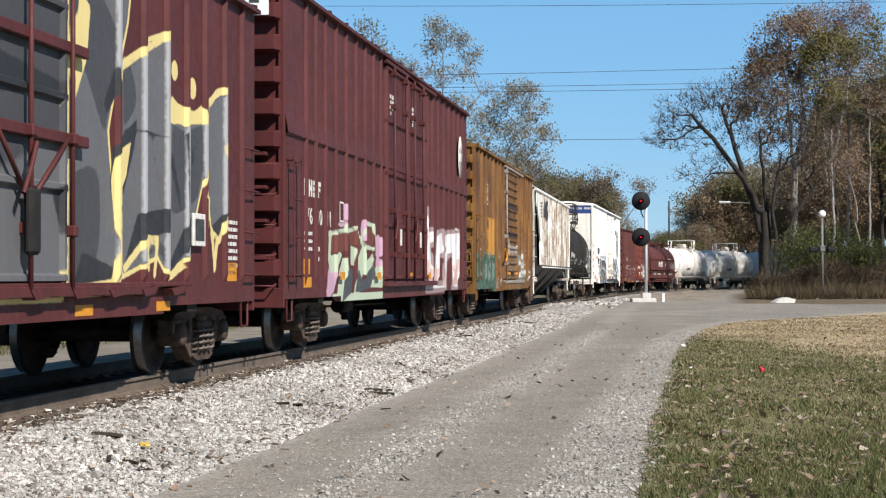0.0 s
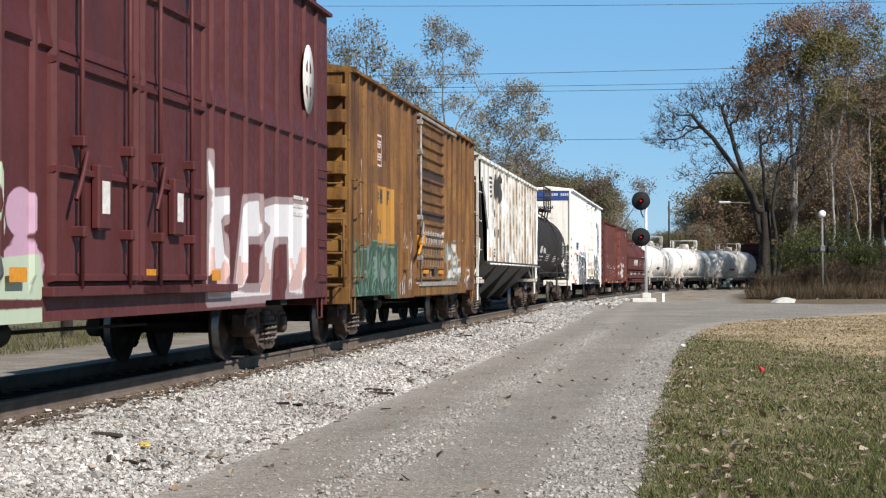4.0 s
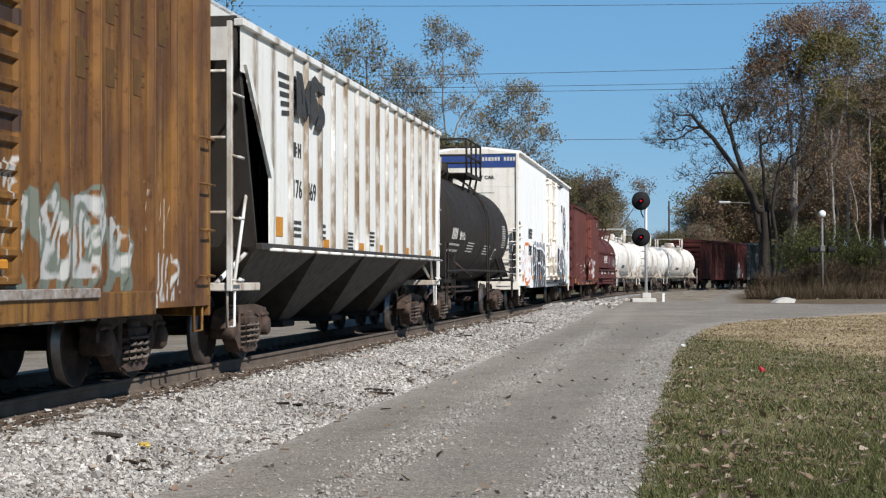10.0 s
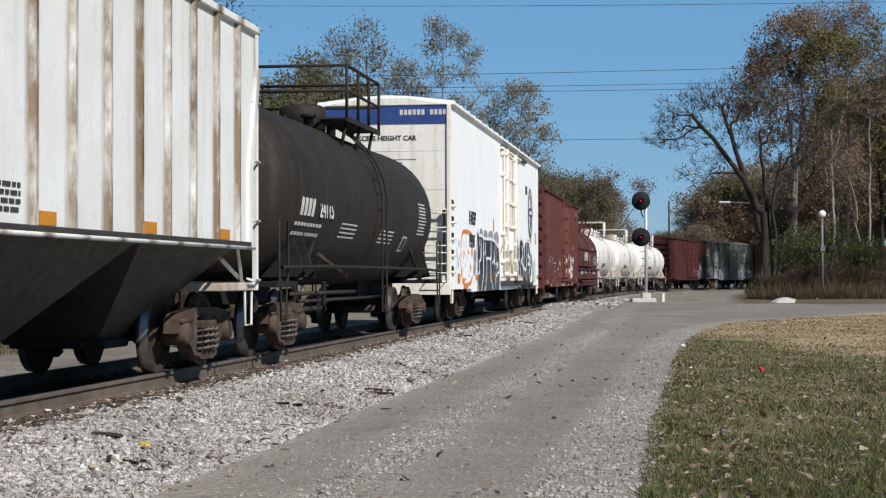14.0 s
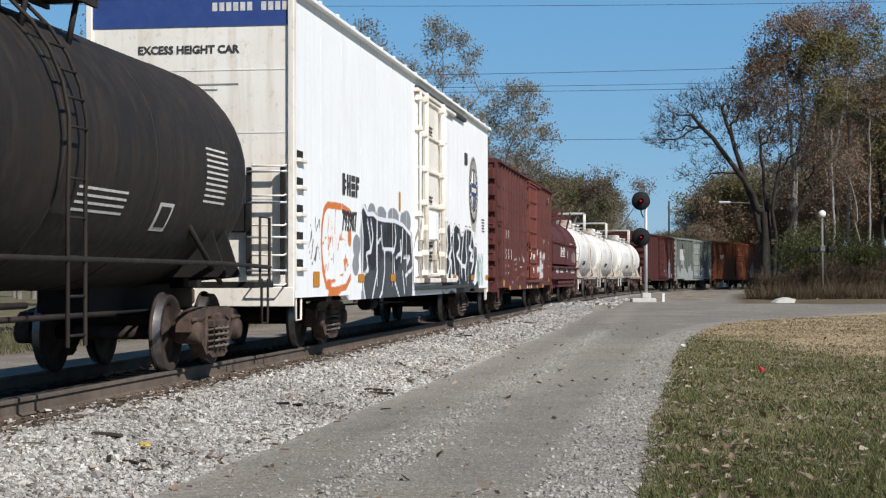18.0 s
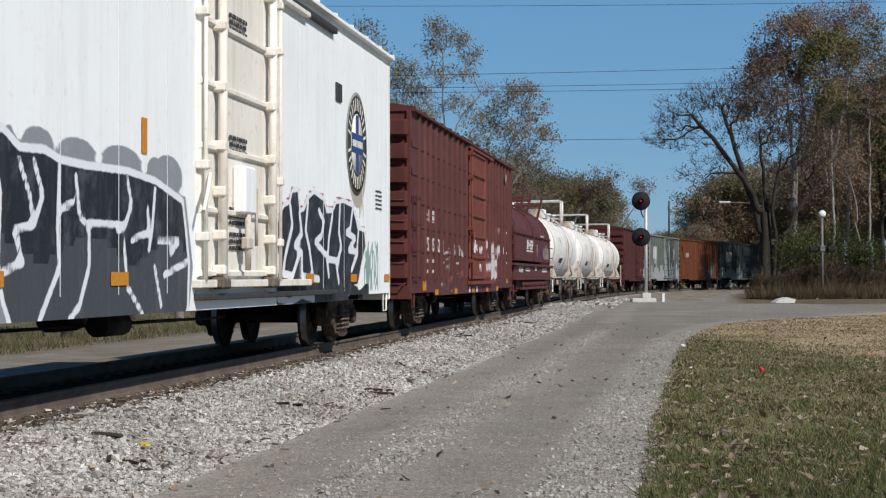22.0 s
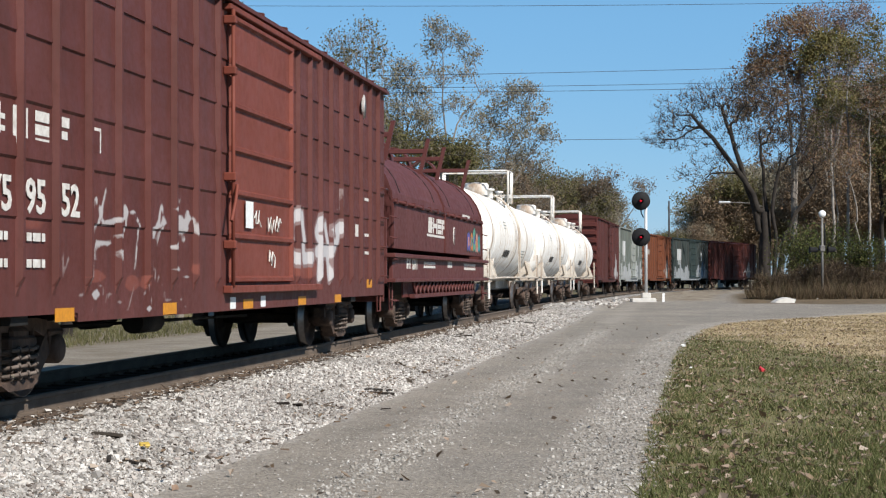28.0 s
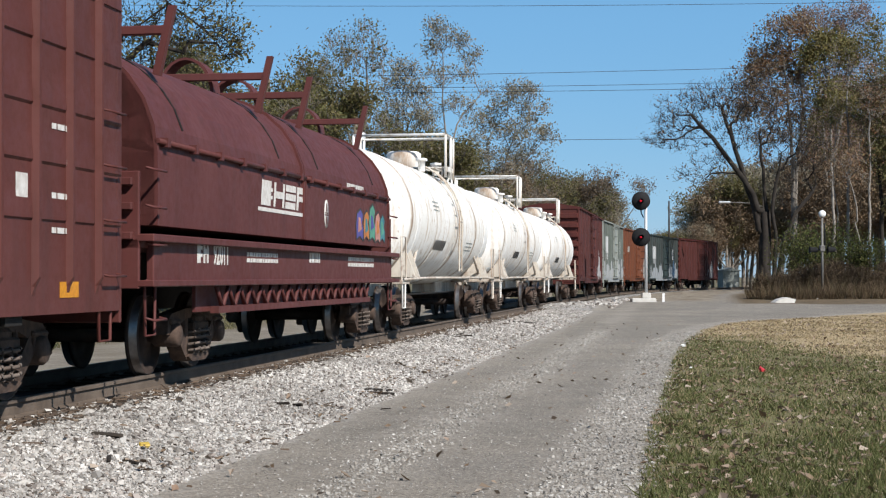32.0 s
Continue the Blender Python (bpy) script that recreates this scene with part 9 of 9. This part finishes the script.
_z = ground_z(_x, _y)
_h = 0.5 * _r.lognormal(0, 0.4, len(_x))
_a, _lx, _ly = _r.uniform(0, 3.14, len(_x)), _r.normal(0, 0.3, len(_x)), _r.normal(0, 0.3, len(_x))
_v = np.stack([np.stack([_x - 0.02 * np.cos(_a), _y - 0.02 * np.sin(_a), _z], 1), np.stack([_x + 0.02 * np.cos(_a), _y + 0.02 * np.sin(_a), _z], 1), np.stack([_x + _lx * _h, _y + _ly * _h, _z + _h], 1)], 1).reshape(-1, 3)
_me = bpy.data.meshes.new("dry_grass")
_me.from_pydata(_v.tolist(), [], np.arange(len(_v)).reshape(-1, 3).tolist())
_me.materials.append(L_DRY)
tagged(new("dry_grass", _me), "tall brown grass at the foot of the brush", "grass", kind="stuff")
# trees across the line
grown("grey tree with bare upright twigs and olive lower leaves", -4.89, 96,
      (((0.0, 0.0), (-0.06, 6.43), (-0.48, 9.92), (-0.95, 12.15)), ((0.0, 0.0), (0.25, 6.43), (0.57, 10.56), (0.64, 13.1))),
      ((0.32, 14.05, 1.27, 1.53, 60), (-0.79, 13.42, 1.21, 1.59, 60), (-1.75, 12.15, 1.14, 1.59, 50), (1.27, 13.1, 0.7, 1.43, 40), (0.32, 10.88, 1.75, 1.43, 60), (-1.43, 10.24, 1.43, 1.27, 50), (0.95, 9.6, 1.27, 1.27, 40)),
      seed=61, leaf_mat=L_OLIVE, bark=BARK, leaves=4200, size=0.11, reach=0.22, girth=0.15, twigs=7, rise=0.9)
grown("thinly leaved olive tree across the track", -2.28, 100,
      (((0.0, 0.0), (0.03, 6.64), (-0.03, 10.28), (0.03, 12.6)),),
      ((0.03, 13.33, 0.73, 0.46, 25), (-0.5, 12.27, 0.83, 0.86, 30), (0.66, 12.1, 0.79, 0.79, 30), (-0.1, 10.45, 1.39, 1.19, 50), (0.99, 9.78, 1.06, 1.19, 40), (-0.83, 9.29, 1.19, 1.19, 40)),
      seed=62, leaf_mat=L_GREY, bark=BARK_DARK, leaves=5600, size=0.11, reach=0.2, girth=0.12, twigs=5)
grown("tall slender tree with sparse grey-olive leaves", 0.21, 104,
      (((0.0, 0.0), (0.0, 6.51), (-0.03, 9.61), (-0.24, 12.36), (-0.17, 15.11)), ((0.0, 0.0), (0.14, 7.89), (0.62, 10.64), (1.55, 11.84))),
      ((-0.76, 16.35, 0.83, 0.48, 22), (0.34, 15.6, 1.24, 0.55, 28), (1.45, 14.7, 0.69, 0.52, 18), (-0.76, 14.94, 0.69, 0.69, 18), (-0.41, 13.39, 0.96, 0.9, 26), (1.2, 13.46, 0.83, 0.52, 14), (0.76, 11.67, 1.03, 0.9, 22), (-1.03, 11.33, 0.9, 1.24, 26), (2.48, 12.53, 0.41, 0.41, 6), (1.72, 10.47, 0.83, 0.83, 16)),
      seed=63, leaf_mat=L_GREY, bark=BARK, leaves=4600, size=0.11, reach=0.18, girth=0.11, twigs=5)
grown("round-topped tree with sparse grey-olive leaves", 3.56, 112,
      (((0.0, 0.0), (0.15, 6.54), (0.56, 9.13), (1.3, 11.54)), ((0.0, 0.0), (0.37, 6.54), (1.67, 8.76), (2.78, 10.24)), ((0.0, 0.0), (-0.3, 7.28), (-0.67, 9.87))),
      ((1.67, 13.51, 1.26, 0.52, 26), (0.74, 12.65, 1.19, 0.82, 28), (2.22, 12.1, 1.11, 0.74, 26), (3.04, 10.61, 0.67, 0.59, 18), (-0.37, 11.54, 1.11, 0.96, 28), (1.3, 10.8, 1.67, 0.96, 40), (-1.11, 9.87, 1.26, 1.11, 30), (2.22, 9.13, 1.33, 0.89, 30), (0.37, 8.76, 1.63, 1.04, 36)),
      seed=64, leaf_mat=L_GREY, bark=BARK, leaves=8200, size=0.12, reach=0.2, girth=0.13, twigs=5)
grown("spreading dark-limbed tree with few leaves", -11.43, 52,
      (((0.0, 0.0), (0.17, 4.6), (1.03, 7.7), (2.41, 9.07), (3.61, 8.73)), ((0.0, 0.0), (0.09, 4.94), (0.86, 8.73), (3.1, 10.28), (4.48, 9.25)), ((0.0, 0.0), (0.52, 5.63), (1.72, 7.35), (3.44, 7.61))),
      ((2.24, 9.42, 1.38, 0.86, 90), (3.79, 9.42, 1.03, 0.77, 70), (4.82, 9.07, 0.52, 0.77, 50), (2.75, 8.21, 1.2, 0.52, 60), (4.13, 7.7, 0.95, 0.31, 50), (1.38, 8.73, 1.03, 1.03, 60), (3.1, 10.8, 2.07, 1.03, 80)),
      seed=65, leaf_mat=L_OLIVE, bark=BARK_DARK, leaves=3200, size=0.1, reach=0.18, girth=0.2, twigs=4, rise=-0.1)
LEFT = ((-8.2, 70, 11.3, L_OLIVE, 9500), (-6.4, 74, 11.6, L_OLIVE, 9000), (-10.2, 66, 11.2, L_OLIVE, 9000), (-4.9, 78, 10.6, L_OLIVE, 8000), (-11.5, 74, 12.0, L_OLIVE, 8000), (-7.6, 82, 11.5, L_OLIVE, 8000), (-3.6, 99, 10.4, L_OLIVE, 8000), (-1.6, 104, 10.2, L_OLIVE, 8000),
        (0.6, 106, 10.0, L_OLIVE, 8000), (2.4, 110, 10.0, L_OLIVE, 8000), (4.4, 118, 10.3, L_DULL, 6000), (6.4, 128, 10.8, L_DULL, 6000), (8.6, 138, 11.2, L_OLIVE, 7000), (10.4, 146, 11.2, L_DULL, 7000), (13.0, 155, 11.4, L_OLIVE, 7000), (16.0, 165, 11.4, L_DULL, 7000))
for i, (x, y, h, m, k) in enumerate(LEFT):
    tree("thinly leaved autumn tree across the track", x, y, h, 70 + i, m, BARK, int(k * 1.4), 0.125, 0.28, **fine)
a = tree("grey-brown autumn tree in the far wood", 12, 178, 12.5, 80, L_OLIVE, BARK, 14000, 0.2, 0.45, group="far wood")
b = tree("rust-brown autumn tree in the far wood", 44, 225, 12.0, 81, L_DULL, BARK, 13000, 0.2, 0.45, group="far wood")
g = tree("bare grey-brown tree in the far wood", 20, 215, 12.0, 82, L_GREY, BARK, 8000, 0.2, 0.4, group="far wood")
rr = random.Random(5)
# the far wood stands lower towards the cut that the line makes through it
BEARING = (0.02, 0.045, 0.072, 0.092, 0.108, 0.119, 0.128, 0.138, 0.141, 0.153, 0.163, 0.184, 0.26)
SKYLINE = (0.078, 0.072, 0.064, 0.056, 0.045, 0.034, 0.024, 0.034, 0.046, 0.056, 0.064, 0.068, 0.075)


def far_tree(kinds, x, y, k, wide=4.0):
    """A copy of a far tree, no taller than the wood is at its place."""
    src = rr.choice(kinds)
    room = min(np.interp(u / y, BEARING, SKYLINE) for u in (x - wide, x - wide / 2, x, x + wide / 2, x + wide)) * y + 1.6
    k = min(k, room / 12.3)
    turn = rr.uniform(0, 360)
    if k > 0.3:
        o = copy_thing(src, pose(x, y, float(ground_z(x, y)[0]) - 0.1, 0, 0, turn))
        o.scale = (k, k, k)


for i in range(56):
    x, y, _ = on_line(rr.uniform(70, 330), -rr.uniform(24, 60))
    far_tree((a, a, b, g), float(x), float(y), rr.uniform(0.75, 1.05))
for i in range(40):
    x, y, _ = on_line(rr.uniform(150, 300), -rr.uniform(13, 36))
    far_tree((a, b, g, g), float(x), float(y), 1.0)
for i in range(22):
    x, y, _ = on_line(172 + 2.4 * i + rr.uniform(-1, 1), rr.uniform(11, 26))
    far_tree((a, b, b, g), float(x), float(y), 1.3)
for i in range(16):
    u = 0.14 + 0.0045 * i
    d = rr.uniform(218, 242)
    far_tree((b, g, g, a), u * d, d, 1.5, 3.0)
for i in range(14):
    d = rr.uniform(172, 192)
    o = copy_thing(rr.choice(TALL), pose(d * rr.uniform(0.225, 0.29), d, -0.2, 0, 0, rr.uniform(0, 360)))
    k = rr.uniform(0.6, 0.85)
    o.scale = (k, k, k)
for t_ in (a, b, g):
    k = min(1.0, (np.interp(t_.location.x / t_.location.y, BEARING, SKYLINE) * t_.location.y + 1.6) / 12.3)
    t_.scale = (k, k, k)


# ------------------------------------------------------------------ signals, poles, shed
GALV = surface("weathered_galvanised_steel", (0.15, 0.145, 0.135), (0.22, 0.21, 0.195), 0.7, 0.2, 4, 50, 0.05)


def block_signal(x, y):
    z = float(ground_z(x, y)[0])
    k = y / 85.0
    t = thing("railway_signal", "silver mast with two round black red-lit signal heads", "railway signal", at=pose(x, y, z))
    part("mast", Shape().rod((0, 0, 0.15), (0, 0, 5.3 * k), 0.075, 14), ALUMINIUM, t, "silver-painted mast")
    part("base", Shape().box(-0.75, 0.45, -0.5, 0.5, -0.1, 0.18, 0.03).box(-0.22, 0.22, -0.22, 0.22, 0.18, 0.45, 0.03), CONCRETE, t, "whitewashed concrete base")
    for h, dx in ((5.02 * k, -0.27), (3.22 * k, -0.27)):
        hd = part("signal_head", Shape().lathe((dx, -0.25, h), [(0, 0.0), (0, 0.46), (0.02, 0.46), (0.02, 0.2), (0.4, 0.16), (0.42, 0)], 32, "y"), SIGNAL_BLACK, t, "round black signal target")
        part("hood", Shape().lathe((dx, -0.45, h), [(0, 0.12), (0.2, 0.13)], 16, "y"), SIGNAL_BLACK, hd)
        part("lens", Shape().lathe((dx, -0.3, h), [(0, 0.0), (0.0, 0.05), (0.06, 0.055)], 16, "y"), RED_LAMP, hd, "glowing red lens")
    part("bracket", Shape().rod((-0.27, -0.05, 5.02 * k), (0, 0, 5.02 * k), 0.05).rod((-0.27, -0.05, 3.22 * k), (0, 0, 3.22 * k), 0.05), SIGNAL_BLACK, t)
    for i in range(9):
        part("step_rung", Shape().rod((-0.26, 0.02, 0.7 + i * 0.36), (0.0, 0.02, 0.7 + i * 0.36), 0.014), SIGNAL_BLACK, t)
    part("conduit", Shape().pipe([(-0.27, 0.1, 4.75 * k), (-0.2, 0.12, 4.4 * k), (-0.1, 0.1, 4.2 * k)], 0.03), SIGNAL_BLACK, t)
    return t


block_signal(10.05, 84.5)
w = thing("marker_post", "short white marker post beside the crossing", "post", at=pose(10.9, 84.5, float(ground_z(10.9, 84.5)[0])))
part("post", Shape().box(-0.06, 0.06, -0.03, 0.03, -0.1, 0.42, 0.01), WHITE_REFL, w)


def crossing_signal(x, y):
    z = float(ground_z(x, y)[0])
    t = thing("crossing_signal", "grey crossing flasher post topped by a round bell", "crossing signal", at=pose(x, y, z))
    part("mast", Shape().rod((0, 0, 0), (0, 0, 4.5), 0.065, 12), GALV, t, "weathered galvanised mast")
    part("bell", Shape().lathe((0, -0.03, 4.7), [(-0.12, 0.0), (-0.12, 0.16), (0, 0.21), (0.12, 0.12), (0.14, 0)], 20, "y"), WHITE_REFL, t, "pale round bell")
    part("crossarm", Shape().rod((-0.7, 0, 2.72), (0.7, 0, 2.72), 0.045).rod((0, 0, 3.2), (0.25, 0, 3.0), 0.03).rod((0.14, 0, 2.8), (0.14, 0, 4.2), 0.035), SIGNAL_BLACK, t)
    part("junction_box", Shape().box(-0.14, 0.14, -0.12, 0.12, 2.62, 2.95, 0.02), GALV, t)
    for dx in (-0.72, 0.28):
        part("flasher", Shape().lathe((dx, 0.0, 2.72), [(0.0, 0.0), (0.0, 0.2), (0.03, 0.24), (0.05, 0.15), (0.4, 0.14), (0.52, 0.0)], 20, "x"), SIGNAL_BLACK, t, "black flasher lamp seen from the side")
    part("base", Shape().box(-0.3, 0.3, -0.3, 0.3, -0.1, 0.1, 0.03), CONCRETE, t)


crossing_signal(21.0, 94.5)


def pole(x, y, h, r=0.14, arm=True, wood=None):
    z = float(ground_z(x, y)[0])
    t = thing("utility_pole", "weathered wooden utility pole", "utility pole", "utility poles", at=pose(x, y, z))
    part("pole", Shape().rod((0, 0, -0.2), (0, 0, h), r, 10, r * 0.7), wood or WOOD_POLE, t)
    if arm:
        part("crossarm", Shape().box(-1.1, 1.1, -0.05, 0.05, h - 0.45, h - 0.33, 0.01), WOOD_POLE, t)
    return t


pole(-8.2, 80, 10.6, arm=False)
tp = pole(-4.4, 86, 11.2, arm=False)
part("transformer", Shape().lathe((0.32, -0.1, 7.9), [(0, 0.0), (0, 0.2), (0.6, 0.2), (0.66, 0.12), (0.7, 0.0)], 16, "z"), ALUMINIUM, tp, "pale grey pole transformer")
part("pin_arm", Shape().box(-0.3, 0.3, -0.04, 0.04, 10.6, 10.7), WOOD_POLE, tp)
pole(26.5, 200, 10.5, arm=False, wood=TIE)
pole(28.0, 204, 7.4, 0.1, arm=False, wood=TIE)


def wire(p, q, sag, r=0.012):
    pts = []
    for i in range(17):
        u = i / 16
        pts.append((p[0] + (q[0] - p[0]) * u, p[1] + (q[1] - p[1]) * u, p[2] + (q[2] - p[2]) * u - sag * 4 * u * (1 - u)))
    t = thing("overhead_wire", "thin black overhead wire", "cable", "wires")
    part("cable", Shape().pipe(pts, r, 5), WIRE, t)


D = 86.0


def at_view(px, py, d):
    """A place d metres out, from its bearing in the camera's view."""
    u, v = (px - 784) / 3021, (441 - py) / 3021
    c, s = math.cos(radians(0.946)), math.sin(radians(0.946))
    return (u * d, (c - v * s) * d, 1.114 + (s + v * c) * d)


ends = [pole(at_view(px, 0, D)[0], D, 16.3, 0.2) for px in (-220, 1900)]
for y0, y1 in ((-6, 3), (127, 108), (146, 136), (152, 148), (232, 240)):
    spots = (at_view(-220, y0 + (y0 - y1) * 0.12 + 9, D), at_view(1900, y1 - 4, D))
    wire(*spots, 0.3)
    for p_, q in zip(ends, spots):
        # pin that carries the wire
        g0 = p_.location
        lo, hi = sorted((0.0, q[1] - g0.y))
        part("wire_pin", Shape().box(-0.06, 0.06, lo - 0.1, hi + 0.1, q[2] - g0.z - 0.06, q[2] - g0.z + 0.02), WOOD_POLE, p_)
lamp = thing("street_lamp", "grey lamp on a long arm among the trees", "street lamp", at=pose(28.4, 151, float(ground_z(28.4, 151)[0])))
part("pole", Shape().rod((0, 0, -0.2), (0, 0, 8.2), 0.11, 10), TIE, lamp, "dark wooden pole")
part("arm", Shape().pipe([(0, 0, 7.4), (-1.2, 0, 7.72), (-3.0, 0, 7.8)], 0.035), GALV, lamp)
part("lamp_head", Shape().box(-4.0, -2.95, -0.17, 0.17, 7.7, 7.9, 0.06), ALUMINIUM, lamp, "pale grey lamp head")

shed = thing("equipment_shed", "small grey corrugated metal shed beside the line", "shed", at=pose(33.6, 201, -0.45, 0, 0, 10))
for i in range(12):
    x = -1.0 + i * 0.167
    part("wall_panel", Shape().box(x, x + 0.16, -1.0, 1.0, 0, 2.3), GREY_BOX, shed)
part("roof", Shape().prism([(-1.15, 2.3), (0, 2.65), (1.15, 2.3), (1.15, 2.22), (-1.15, 2.22)], -1.15, 1.15), GREY_BOX, shed)

slab = thing("concrete_slab", "pale broken concrete slab beside the crossing", "concrete", at=pose(16.2, 81.5, float(ground_z(16.2, 81.5)[0]), 0, 3, 10))
part("slab", Shape().prism([(-0.5, 0), (0.45, -0.05), (0.55, 0.2), (0.1, 0.28), (-0.3, 0.15)], -0.3, 0.3), CONCRETE, slab)


def heap(r, k):
    return 20.6 + r.normal(0, 1.1, k), 92.5 + r.normal(0, 0.8, k)


stones("gravel_heap", 900, heap, 0.16, GRAVEL, 9, "low heap of pale gravel at the crossing post")
stones("ballast_spill", 500, lambda r, k: on_line(r.uniform(72, 92, k), r.uniform(1.6, 3.6, k))[:2], 0.16, BALLAST, 10, "dark and pale stones heaped by the crossing")


# ------------------------------------------------------------------ motion of the train
def motions():
    spots = {}
    for car, mid, reach in TRAIN:
        rows = []
        for i in range(65):
            t = 0.5 * i
            q = mid - rolled(t)
            xa, ya, ta = on_line(q - reach)
            xb, yb, tb = on_line(q + reach)
            yaw = math.atan2(yb - ya, xb - xa)
            rows.append((t, pose(float(xa + xb) / 2, float(ya + yb) / 2, 0, 0, 0, math.degrees(yaw))))
            spots[car, t] = (yaw, ta, tb)
        walk(car, rows)
    for tr, car, x in TRUCKS:
        rows = []
        for i in range(33):
            t = 1.0 * i
            yaw, ta, tb = spots[car, t]
            th = tb if x > 0 else ta
            rows.append((t, pose(x, 0, 0, 0, 0, math.degrees(math.pi / 2 - float(th) - yaw))))
        walk(tr, rows)
    times = [4 * i / 30 for i in range(241)]
    turns = [math.degrees(-(rolled(t) - rolled(0.0)) / R_WHEEL) for t in times]
    for w, x in WHEELS:
        walk(w, [(t, pose(x, 0, R_WHEEL) @ Matrix.Rotation(radians(a), 4, "Y")) for t, a in zip(times, turns)])


motions()
